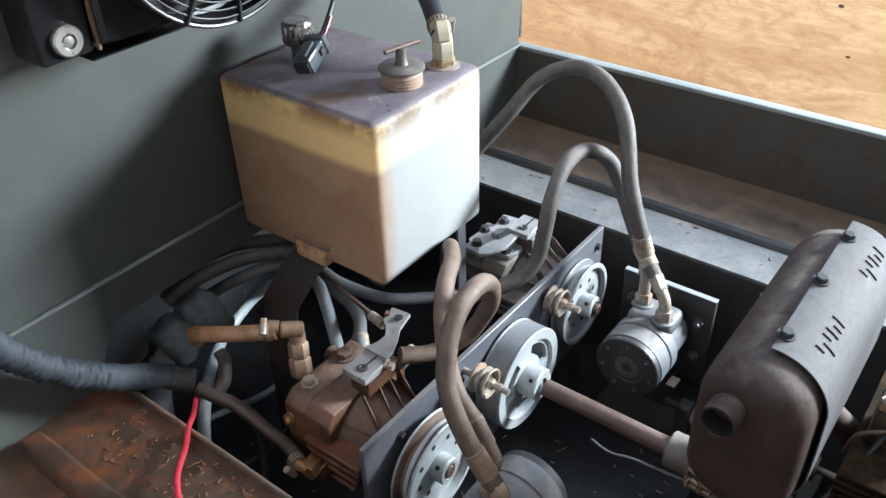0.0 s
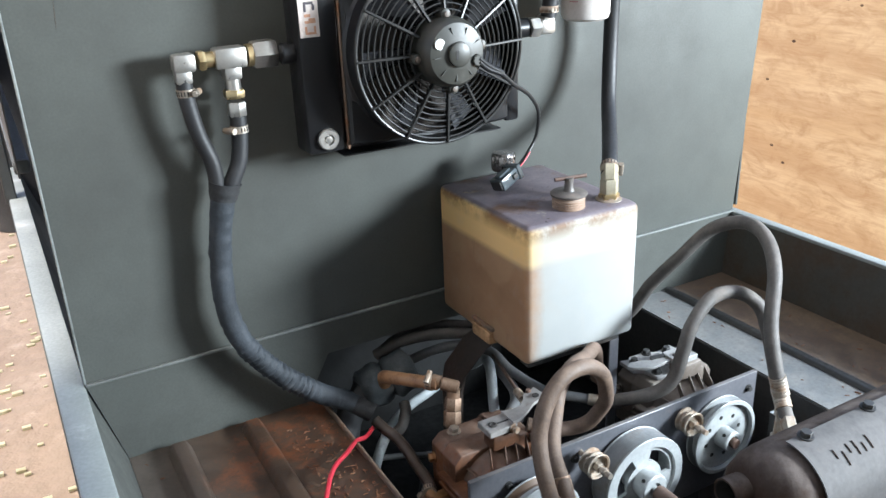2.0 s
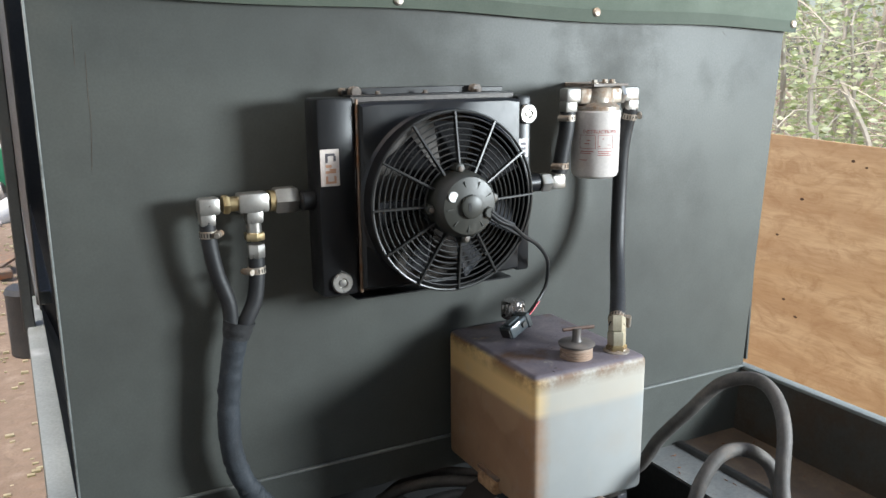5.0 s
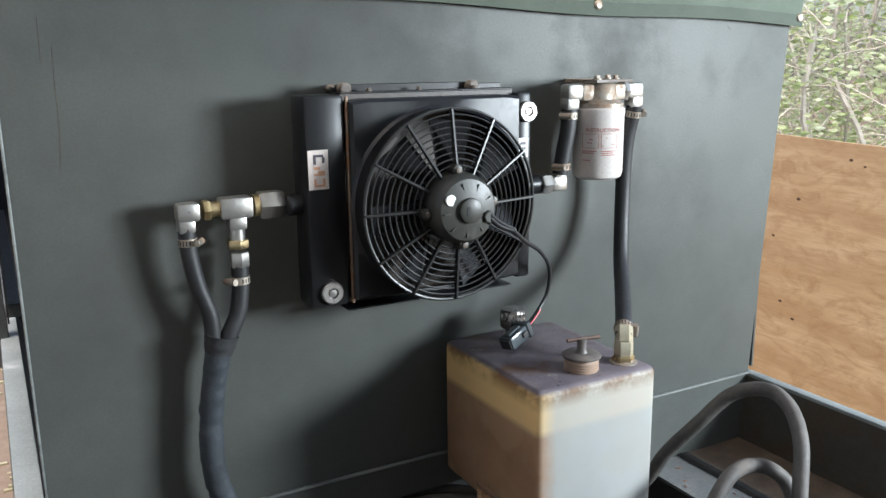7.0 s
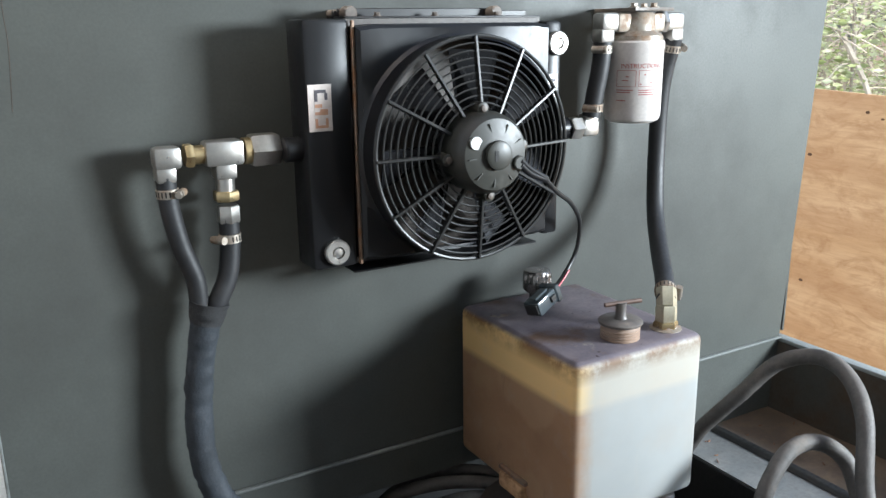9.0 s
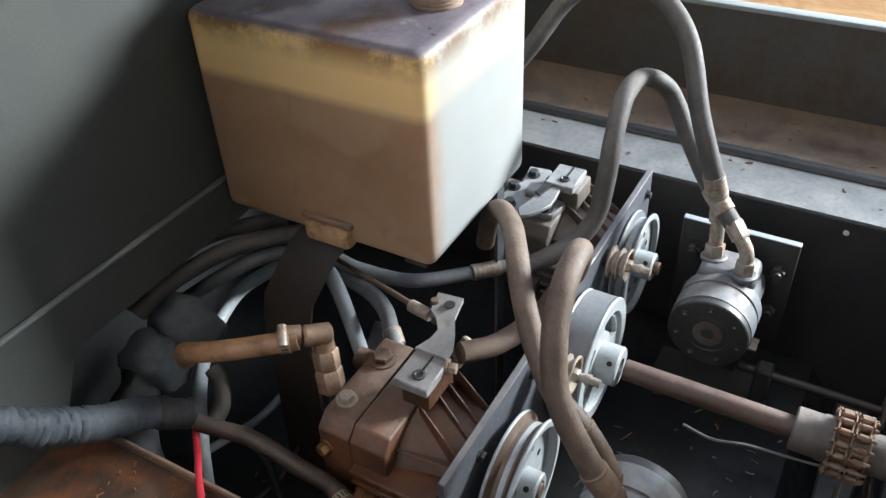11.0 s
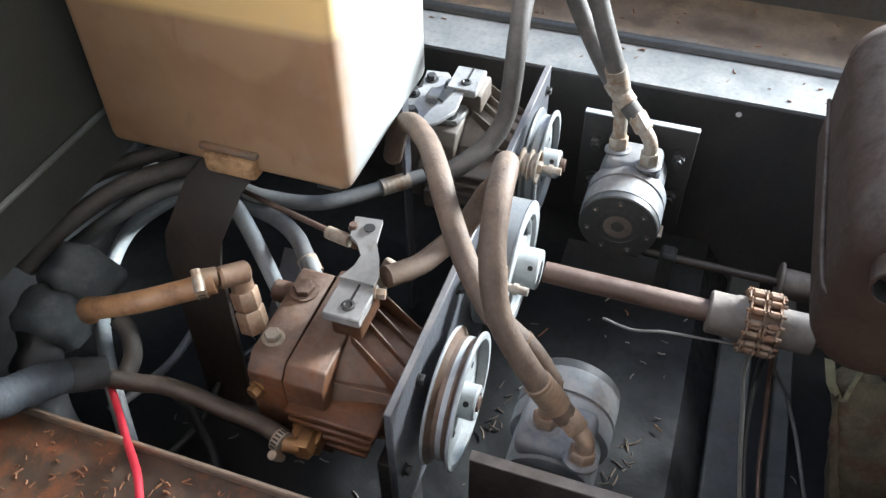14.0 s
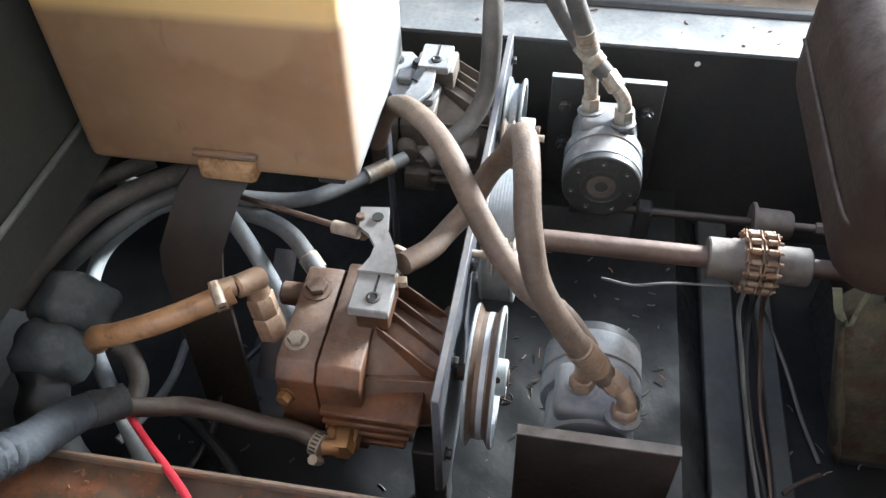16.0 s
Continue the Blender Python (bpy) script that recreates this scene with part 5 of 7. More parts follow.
def pulley(x, z, y0, y1, r, hub_r, holes, label, hub_y, groove):
    """A V-pulley on an axis along y: rims, worn groove, web with holes, hub with set screws."""
    t = thing("pulley", (x, y0, z - r), label, "pulley", "belt pulleys")
    w = y1 - y0
    inner = 0.80 if holes == "slots" else 0.90  # the open face inside the rim
    grooves = 9 if w > 0.04 else 1
    gw = (w - 0.008) / grooves
    deep = 0.0004 if grooves > 1 else 0.0095
    rim = bmesh.new()
    body = []
    for g_ in range(grooves):
        b0 = 0.004 + g_ * gw
        body += [(r - 0.0005, b0 + 0.0004), (r - deep, b0 + gw * 0.22), (r - deep, b0 + gw * 0.78), (r - 0.0005, b0 + gw - 0.0004)]
    lathe(rim, (x, y0, z), (0, 1, 0), body, 64, caps=False)
    part("groove", rim, groove, t, "belt-polished groove", sharp=30)
    for yy in (y0, y1 - 0.004):
        part("rim", lathe(bmesh.new(), (x, yy, z), (0, 1, 0), [(r * inner, 0), (r - 0.001, 0), (r, 0.001), (r, 0.003), (r - 0.001, 0.004), (r * inner, 0.004), (r * inner, 0)], 64, caps=False), PULLEY, t)
    ring_ = lathe(bmesh.new(), (x, y0, z), (0, 1, 0), [(r * inner, 0), (r * (inner - 0.02), 0.004), (r * (inner - 0.02), w - 0.004), (r * inner, w)], 64, caps=False)
    part("inner_ring", ring_, PULLEY, t)
    # web as sectors so that the openings go through
    web = bmesh.new()
    yw = y0 + (w * 0.12 if holes == "slots" else w * 0.36)
    n = 60
    radii = (hub_r * 0.9, hub_r + (r * 0.78 - hub_r) * 0.30, r * 0.70, r * (inner - 0.01))
    ring_of = lambda q: [web.verts.new((x + q * math.cos(2 * math.pi * k / n), yw, z + q * math.sin(2 * math.pi * k / n))) for k in range(n)]
    rings = [ring_of(q) for q in radii]
    for k in range(n):
        for j in range(3):
            if not (j == 1 and holes == "slots" and (k % 20) < 13):
                web.faces.new((rings[j][k], rings[j + 1][k], rings[j + 1][(k + 1) % n], rings[j][(k + 1) % n]))
    web.normal_update()
    bmesh.ops.solidify(web, geom=web.faces, thickness=0.006)
    part("web", web, PULLEY, t, sharp=30)
    # round holes are dark discs on the web, shade by colour only
    if holes == "round":
        for k in range(8):
            a = 2 * math.pi * k / 8 + 0.2
            q = hub_r + (r * 0.78 - hub_r) * 0.55
            part("web_hole_mark", lathe(bmesh.new(), (x + q * math.cos(a), yw - 0.0006, z + q * math.sin(a)), (0, 1, 0), [(0.0042, 0), (0.0042, 0.0005)], 14), DARK, t)
    part("hub", lathe(bmesh.new(), (x, hub_y, z), (0, 1, 0), [(0.011, 0.004), (0.013, 0), (hub_r - 0.002, 0), (hub_r, 0.002), (hub_r, y1 - hub_y - 0.008)], 36), PULLEY, t)
    part("set_screw", lathe(bmesh.new(), (x - hub_r * 0.72, hub_y + 0.010, z + hub_r * 0.72), (-1, 0, 1), [(0.0035, -0.002), (0.0035, 0.0012)], 10), DARK, t)
    return t


pulley(PX[0], PZ, 0.514, 0.547, 0.081, 0.021, "round", "zinc-grey V-belt pulley with a rusty polished groove", 0.505, GROOVE)
pulley(PX[1], PZ, 0.514, 0.558, 0.087, 0.027, "slots", "wide grey ribbed drum pulley with open slots in its web", 0.490, GREY_GROOVE)
pulley(PX[2], PZ, 0.534, 0.560, 0.0775, 0.021, "round", "small grey V-belt pulley by the far motor", 0.516, GREY_GROOVE)
for x, y0 in ((PX[0], 0.503), (PX[2], 0.508)):
    solo("stub_shaft", rod(bmesh.new(), (x, y0, PZ), (x, 0.60, PZ), 0.010, cham=0.001), SHAFT, "short dark pump shaft end", "shaft")


for x, z, yf in ((0.943, 0.708, 0.512), (1.176, 0.697, 0.528)):
    t = thing("idler", (x, yf, z - 0.025), "small flanged steel idler spool on a bolt", "idler", "belt idlers")
    part("spool", lathe(bmesh.new(), (x, yf, z), (0, 1, 0), [(0.007, 0.008), (0.018, 0.008), (0.0195, 0.001), (0.0225, 0), (0.0238, 0.0008), (0.0238, 0.0028), (0.0165, 0.0055), (0.0165, 0.0095), (0.0225, 0.0118), (0.0225, 0.0135), (0.0165, 0.016), (0.0165, 0.021), (0.0232, 0.0238), (0.0232, 0.026), (0.016, 0.029), (0.012, 0.031)], 32), OLD_ZINC, t)
    part("axle", rod(bmesh.new(), (x, yf - 0.030, z), (x, 0.565, z), 0.0052, seg=12), OLD_ZINC, t)
    part("nut", hexa(bmesh.new(), (x, yf - 0.004, z), (x, yf + 0.007, z), 0.0090), OLD_ZINC, t)
    part("washer", lathe(bmesh.new(), (x, yf - 0.018, z), (0, 1, 0), [(0.007, 0), (0.007, 0.006)], 14), OLD_ZINC, t)


def pump(o, iron, label, near):
    """A variable pump behind the plate: rear block, ribbed bell housing, control plate and lever."""
    o = Vector(o)
    t = thing("hydraulic_pump", o + Vector((0.82, 0.66, 0.56)), label, "pump", "hydraulic pumps")
    X = o.x
    blk = bmesh.new()
    slab(blk, [(X + 0.748, 0.700, 0.595), (X + 0.748, 0.700, 0.695), (X + 0.764, 0.700, 0.711), (X + 0.892, 0.700, 0.713), (X + 0.905, 0.700, 0.695), (X + 0.905, 0.700, 0.595)], (0, 0.043, 0))
    rear = part("rear_block", chamfered(blk, 0.003, 2), iron, t)
    mid = bmesh.new()
    slab(mid, [(X + 0.744, 0.650, 0.58), (X + 0.744, 0.650, 0.700), (X + 0.758, 0.650, 0.716), (X + 0.90, 0.650, 0.716), (X + 0.912, 0.650, 0.70), (X + 0.912, 0.650, 0.58)], (0, 0.047, 0))
    body_ = part("housing", chamfered(mid, 0.003, 2), iron, t)
    # bell that narrows towards the plate, with a flange
    bell = bmesh.new()
    lathe(bell, (X + 0.83, 0.653, PZ + 0.003), (0, -1, 0), [(0.079, 0), (0.077, 0.008), (0.069, 0.040), (0.064, 0.072), (0.064, 0.080)], 36)
    part("bell", bell, iron, t)
    part("flange", lathe(bmesh.new(), (X + 0.836, 0.583, PZ), (0, -1, 0), [(0.066, 0), (0.068, 0.001), (0.068, 0.011), (0.066, 0.012)], 28), iron, t)
    for k in range(7):
        a = radians(205 + k * 26)
        c_, s_ = math.cos(a), math.sin(a)
        rb = bmesh.new()
        w_ = 0.0014
        cx, cz = X + 0.832, PZ + 0.004
        pts = [(cx + q * c_ + w_ * s_, y, cz + q * s_ - w_ * c_) for q, y in ((0.034, 0.652), (0.080, 0.652), (0.080, 0.644), (0.068, 0.580), (0.034, 0.580))]
        slab(rb, pts, (-2 * w_ * s_, 0, 2 * w_ * c_))
        part("rib", chamfered(rb, 0.0008), iron, t)
    # slanting webs that run from under the control block to the flange
    for x0, y0, x1, y1 in ((0.861, 0.640, 0.830, 0.577), (0.838, 0.637, 0.806, 0.577), (0.812, 0.645, 0.778, 0.577), (0.884, 0.642, 0.856, 0.577)):
        a, b = Vector((X + x0, y0, 0.722)), Vector((X + x1, y1, 0.703))
        w_ = Vector((b.y - a.y, a.x - b.x, 0)).normalized() * 0.0018
        low = Vector((0, 0, 0.026))
        part("web", chamfered(slab(bmesh.new(), [a, b, b - low, a - low - low * 0.3], w_), 0.0006), iron, t)
    # bent web on the near cheek: down the housing, then along to the flange
    for pts in ([(0.784, 0.662, 0.718), (0.765, 0.660, 0.687), (0.785, 0.650, 0.672), (0.803, 0.652, 0.706)], [(0.765, 0.661, 0.688), (0.770, 0.577, 0.690), (0.795, 0.577, 0.672), (0.795, 0.661, 0.670)]):
        pts = [Vector(p) + Vector((X, 0, 0)) for p in pts]
        n_ = (pts[1] - pts[0]).cross(pts[3] - pts[0]).normalized() * 0.0024
        part("cheek_web", chamfered(slab(bmesh.new(), pts, n_), 0.0006), iron, t)
    # stacked fins low on the camera side
    for k in range(4):
        z = 0.664 - k * 0.019
        part("fin", box(bmesh.new(), X + 0.732 + 0.002 * k, X + 0.80, 0.588 + 0.006 * k, 0.694, z - 0.005, z + 0.003, 0.002), RUSTY_IRON if near else iron, t, "orange-brown cast fin" if near else "")
    part("lower_lug", box(bmesh.new(), X + 0.722, X + 0.765, 0.655, 0.690, 0.605, 0.632, 0.004, 2), RUST_BRASS if near else iron, t)
    for x, y, z, r in ((0.787, 0.727, 0.7115, 0.0095), (0.859, 0.724, 0.713, 0.0125)):
        part("head_bolt", bolt(bmesh.new(), (X + x, y, z), (0, 0, 1), r, 0.008), iron if r > 0.01 else OLD_ZINC, rear)
    part("side_screw", bolt(bmesh.new(), (X + 0.748, 0.733, 0.668), (-1, 0.25, 0), 0.0085, 0.009), RUST_BRASS if near else iron, rear, "coppery side plug")
    part("back_port", rod(bmesh.new(), (X + 0.875, 0.740, 0.680), (X + 0.875, 0.775, 0.680), 0.014, cham=0.002), iron, rear)
    # control plate, block and lever
    part("control_block", box(bmesh.new(), X + 0.812, X + 0.866, 0.632, 0.668, 0.714, 0.745, 0.004, 2), iron, t)
    dy = 0.0 if near else 0.009
    kp = slab(bmesh.new(), [(X + 0.803, 0.629 + dy, 0.746), (X + 0.803, 0.672 + dy, 0.746), (X + 0.859, 0.672 + dy, 0.746), (X + 0.859, 0.629 + dy, 0.746)], (0, 0, 0.012))
    ctl = part("control_plate", chamfered(kp, 0.0015), CONTROL_PLATE if near else DUSTY_PLATE, t, "flat grey steel control plate")
    # dark bar on the plate in place of a cut slot's shade
    part("slot_mark", box(bmesh.new(), X + 0.825, X + 0.858, 0.647 + dy, 0.6495 + dy, 0.7575, 0.7588), DARK, ctl)
    part("plate_screw", lathe(bmesh.new(), (X + 0.820, 0.648 + dy, 0.758), (0, 0, 1), [(0.0075, 0), (0.0075, 0.002), (0.005, 0.003), (0.0035, 0.0012), (0.001, 0.0012)], 18), BLACK_STEEL, ctl)
    if not near:
        top = [(0.752, 0.742), (0.770, 0.736), (0.778, 0.744), (0.822, 0.742), (0.836, 0.730), (0.880, 0.738), (0.884, 0.705), (0.866, 0.690), (0.870, 0.668), (0.846, 0.655), (0.820, 0.660), (0.806, 0.648), (0.772, 0.655), (0.768, 0.690), (0.750, 0.700)]
        cover = part("top_plate", chamfered(slab(bmesh.new(), [(X + x, y, 0.7165) for x, y in top], (0, 0, 0.009)), 0.001), DUSTY_PLATE, t, "flat pale dusty top plate with a ragged outline")
        for x, y in ((0.772, 0.722), (0.858, 0.722), (0.782, 0.668), (0.85, 0.69), (0.815, 0.735)):
            part("plate_bolt", bolt(bmesh.new(), (X + x, y, 0.7255), (0, 0, 1), 0.0075, 0.008), BLACK_STEEL, cover)
        part("plate_boss", box(bmesh.new(), X + 0.800, X + 0.826, 0.690, 0.712, 0.7255, 0.738, 0.003), DUSTY_PLATE, cover)
        leaf = [(0.838, 0.664), (0.806, 0.655), (0.760, 0.652), (0.728, 0.667), (0.716, 0.680), (0.732, 0.690), (0.762, 0.683), (0.802, 0.682), (0.838, 0.682)]
        part("lever", chamfered(slab(bmesh.new(), [(X + x, y, 0.7475) for x, y in leaf], (0, 0, 0.006)), 0.0008), DUSTY_PLATE, t, "long pale leaf-shaped lever plate")
        # black slab painted for the dark gap in the lever
        part("lever_notch_mark", slab(bmesh.new(), [(X + 0.770, 0.674, 0.754), (X + 0.802, 0.668, 0.754), (X + 0.806, 0.676, 0.754), (X + 0.776, 0.684, 0.754)], (0, 0, 0.003)), BLACK_STEEL, t, "black slab standing in for the lever's dark notch")
        part("feed_port", rod(bmesh.new(), (X + 0.748, 0.69, 0.665), (X + 0.722, 0.682, 0.665), 0.014, cham=0.002), GREY_IRON, t)
        return t
    lv = bmesh.new()
    edge_a = [(0.852, 0.632), (0.868, 0.632), (0.888, 0.640), (0.906, 0.650), (0.935, 0.654)]
    edge_b = [(0.932, 0.686), (0.906, 0.682), (0.898, 0.670), (0.884, 0.660), (0.870, 0.662), (0.860, 0.667), (0.852, 0.672)]
    slab(lv, [(X + x, y, 0.7525 + (x - 0.83) * 0.18) for x, y in edge_a + edge_b], (0, 0, 0.006))
    lever = part("lever", lv, CONTROL_PLATE, t, "flat grey steel control lever")
    # dark disc on the lever in place of the shade in its hole
    part("lever_hole_mark", lathe(bmesh.new(), (X + 0.920, 0.664, 0.7525 + 0.094 * 0.18 + 0.0058), (0, 0, 1), [(0.0065, 0), (0.0065, 0.0012)], 18), DARK, lever)
    part("lever_bolt", bolt(bmesh.new(), (X + 0.850, 0.630, 0.752), (0.2, -1, 0), 0.0065, 0.010), OLD_ZINC, lever)
    part("ball_joint", lathe(bmesh.new(), (X + 0.918, 0.683, 0.742), (0, 0, 1), [(0.005, 0), (0.007, 0.006), (0.007, 0.014), (0.0055, 0.022), (0.006, 0.03), (0.0045, 0.036)], 14), SHAFT, lever, "brown ball joint")
    # union on the far side, where a pressure hose leaves
    part("side_port", rod(bmesh.new(), (X + 0.90, 0.652, 0.70), (X + 0.925, 0.640, 0.725), 0.010, cham=0.002), OLD_ZINC, t)
    return t


pump((0, 0, 0), BROWN_IRON, "brown dusty cast-iron hydraulic pump with ribbed housing", True)
pump((0.430, 0.0, -0.004), GREY_IRON, "grey dusty cast-iron hydraulic pump under the tank edge", False)

# control rod, suction elbow with tan hose, lower barb hose
rodt = thing("control_rod", (0.94, 0.76, 0.73), "thin brown control rod with threaded ends", "control rod")
part("rod", rod(bmesh.new(), (0.908, 0.690, 0.762), (0.952, 0.855, 0.756), 0.0035, seg=10), SHAFT, rodt)
part("rod_end", rod(bmesh.new(), (0.9075, 0.684, 0.7605), (0.915, 0.715, 0.758), 0.0078, seg=12), OLD_ZINC, rodt)

el = thing("suction_elbow", (0.805, 0.765, 0.69), "dull zinc elbow standing on the pump", "pipe fitting")
part("lower_nut", hexa(bmesh.new(), (0.800, 0.757, 0.700), (0.806, 0.764, 0.728), 0.0165), BROWN_ZINC, el)
part("upper_nut", hexa(bmesh.new(), (0.806, 0.764, 0.729), (0.811, 0.769, 0.752), 0.0155), BROWN_ZINC, el)
bm = rod(bmesh.new(), (0.811, 0.769, 0.752), (0.814, 0.772, 0.768), 0.0125)
rod(bm, (0.821, 0.764, 0.772), (0.794, 0.784, 0.780), 0.0125, cham=0.003)
part("elbow", bm, BROWN_ZINC, el)
part("barb", rod(bmesh.new(), (0.794, 0.784, 0.784), (0.784, 0.796, 0.786), 0.0105), BROWN_ZINC, el)
h = solo("suction_hose", tube(bmesh.new(), [(0.788, 0.784, 0.781), (0.763, 0.819, 0.777), (0.743, 0.855, 0.771), (0.735, 0.895, 0.757), (0.742, 0.924, 0.738), (0.749, 0.934, 0.716)], 0.0122), TAN_HOSE, "tan oil-stained hose clamped to the pump elbow", "hose")
hose_clamp(h, (0.780, 0.796, 0.780), (-0.55, 0.8, -0.05), 0.0130, (-0.5, -0.3, 0.8))
h = solo("drain_hose", tube(bmesh.new(), [(0.705, 0.894, 0.670), (0.717, 0.870, 0.657), (0.726, 0.845, 0.651), (0.730, 0.811, 0.643), (0.729, 0.768, 0.634), (0.727, 0.727, 0.632), (0.718, 0.690, 0.632)], 0.0105), DARK_HOSE, "dark brown hose curving down to the pump", "hose")
hose_clamp(h, (0.714, 0.694, 0.632), (-0.3, -1, 0), 0.0115, (-0.8, 0, -0.4))
f = thing("barb_elbow", (0.717, 0.675, 0.615), "coppery brass barb elbow low on the pump", "pipe fitting")
part("barb", rod(bmesh.new(), (0.712, 0.69, 0.632), (0.716, 0.672, 0.630), 0.009), RUST_BRASS, f)
part("elbow_nut", hexa(bmesh.new(), (0.710, 0.668, 0.628), (0.736, 0.670, 0.626), 0.0135), RUST_BRASS, f)

# hoses under the tank
def hose_with_ferrules(name, pts, r, material, label, ends, ferrule_label="dusty crimped steel ferrule"):
    """A hose with crimped ferrules: ends lists (0 or -1 for the end of the line, length)."""
    h = solo(name, tube(bmesh.new(), pts, r, 16, 9, wobble=0.03), material, label, "hose")
    line = curve_points(pts, 9)
    for which, n in ends:
        run = line if which == 0 else line[::-1]
        b, a, k = run[0], run[1], 1
        while (a - b).length < n and k < len(run) - 1:
            k += 1
            a = run[k]
        d = (b - a).normalized()
        a = b - d * n
        prof = [(r * 1.02, 0), (r * 1.16, 0.001), (r * 1.16, n * 0.06)]
        for f0 in (0.08, 0.19, 0.30, 0.41, 0.52):
            prof += [(r * 1.12, n * f0), (r * 1.16, n * (f0 + 0.02)), (r * 1.16, n * (f0 + 0.08))]
        prof += [(r * 1.16, n * 0.66), (r * 0.80, n * 0.68), (r * 0.80, n * 0.80), (r * 0.95, n * 0.81), (r * 0.95, n)]
        part("ferrule", lathe(bmesh.new(), a, d, prof, 20), BROWN_ZINC if material == RUBBER else OLD_ZINC, h, ferrule_label)
    return h


hose_with_ferrules("suction_hose", [(1.139, 0.683, 0.671), (1.087, 0.733, 0.674), (1.027, 0.787, 0.686), (0.986, 0.846, 0.716), (0.968, 0.893, 0.742), (0.932, 0.948, 0.742), (0.895, 1.001, 0.716), (0.865, 1.058, 0.673)], 0.0102, GREY_HOSE, "pale grey suction hose running under the tank", [(0, 0.065)])
hose_with_ferrules("suction_hose", [(0.912, 0.738, 0.668), (0.922, 0.752, 0.680), (0.940, 0.768, 0.684), (0.962, 0.790, 0.684), (0.976, 0.820, 0.690), (0.979, 0.869, 0.704), (0.986, 0.942, 0.716), (0.988, 1.016, 0.715)], 0.0110, GREY_HOSE, "pale grey hose arching off the pump back", [(0, 0.035)])
solo("return_hose", tube(bmesh.new(), [(0.985, 0.885, 0.772), (0.960, 0.912, 0.772), (0.934, 0.950, 0.768), (0.900, 0.990, 0.758), (0.858, 1.010, 0.753), (0.819, 1.030, 0.740), (0.783, 1.050, 0.715)], 0.0120), GREY_RUBBER, "dusty dark hose under the tank edge", "hose")
solo("return_hose", tube(bmesh.new(), [(0.99, 0.960, 0.762), (0.955, 1.000, 0.760), (0.918, 1.035, 0.755), (0.880, 1.062, 0.742), (0.845, 1.080, 0.722), (0.80, 1.09, 0.69)], 0.0105), GREY_RUBBER, "second dusty hose behind the tank strap", "hose")
tb = solo("blue_grey_tube", tube(bmesh.new(), [(0.915, 0.780, 0.43), (0.922, 0.790, 0.52), (0.928, 0.812, 0.625), (0.945, 0.852, 0.715), (0.955, 0.880, 0.728), (0.979, 0.937, 0.705), (1.005, 1.009, 0.648), (0.982, 1.079, 0.590), (0.921, 1.082, 0.562), (0.849, 1.040, 0.572), (0.787, 0.988, 0.582), (0.729, 0.934, 0.570), (0.69, 0.90, 0.52)], 0.0105), BLUE_TUBE, "pale blue-grey plastic tube bent into a loop", "tube")
part("end_collar", rod(bmesh.new(), (0.917, 0.783, 0.455), (0.920, 0.787, 0.50), 0.0125, seg=16, cham=0.001), BLACK_PLASTIC, tb, "dark end collar")
solo("pit_cable", tube(bmesh.new(), [(0.72, 0.93, 0.42), (0.80, 0.90, 0.43), (0.90, 0.90, 0.44), (1.02, 0.86, 0.42)], 0.005), WIRE_BLACK, "black cable lying in the pit", "cable")
solo("pit_cable", tube(bmesh.new(), [(0.74, 0.97, 0.52), (0.79, 0.95, 0.52), (0.85, 0.95, 0.5), (0.93, 0.97, 0.47)], 0.006), GREY_HOSE, "grey cable lying in the pit", "cable")

solo("pit_cable", tube(bmesh.new(), [(0.66, 0.80, 0.42), (0.74, 0.83, 0.45), (0.80, 0.90, 0.46), (0.84, 0.97, 0.44)], 0.007), WIRE_BLACK, "black cable lying in the pit", "cable")
solo("hose_stub", tube(bmesh.new(), [(0.800, 0.960, 0.640), (0.795, 0.945, 0.630), (0.780, 0.935, 0.605), (0.760, 0.935, 0.590)], 0.0115), GREY_RUBBER, "short dusty hose stub bent in the pit corner", "hose")
# two capped rubber cylinders beside the headboard
def dented(bm, amount=0.0045):
    """Uneven, crumpled surface on a turned rubber shape."""
    for v in bm.verts:
        p = v.co.copy()
        v.co += amount * Vector((noise.noise(p * 38), noise.noise(p * 38 + Vector((7, 0, 0))), noise.noise(p * 38 + Vector((0, 9, 0)))))
    return bm


cy = thing("rubber_boot", (0.82, 1.01, 0.648), "blue-grey dusty rubber boot with a flat end and folded rim", "rubber boot")
part("boot", dented(lathe(bmesh.new(), (0.838, 1.005, 0.694), (-0.93, 0.0, -0.30), [(0.030, 0.000), (0.042, 0.000), (0.045, 0.003)] + [(0.0455 + 0.001 * math.sin(k * 1.4), 0.006 + 0.006 * k) for k in range(7)] + [(0.043, 0.050), (0.036, 0.056), (0.028, 0.058)], 48), 0.004), BOOT, cy)
part("end_cap", dented(lathe(bmesh.new(), (0.842, 1.005, 0.696), (-0.93, 0.0, -0.30), [(0.006, 0.003), (0.024, 0.003), (0.026, 0.0), (0.034, 0.001), (0.036, 0.006)], 40), 0.003), BOOT, cy)
cy = thing("rubber_boot", (0.75, 1.01, 0.63), "dark wrinkled rubber boot beside the flat-ended one", "rubber boot")
part("boot", dented(lathe(bmesh.new(), (0.782, 1.005, 0.682), (-0.93, 0.0, -0.30), [(0.026, 0), (0.037, 0.002), (0.043, 0.008)] + [(0.044 + 0.0015 * math.sin(k * 1.1), 0.012 + 0.007 * k) for k in range(5)] + [(0.041, 0.050), (0.032, 0.057), (0.022, 0.060)], 48), 0.006), BOOT, cy)
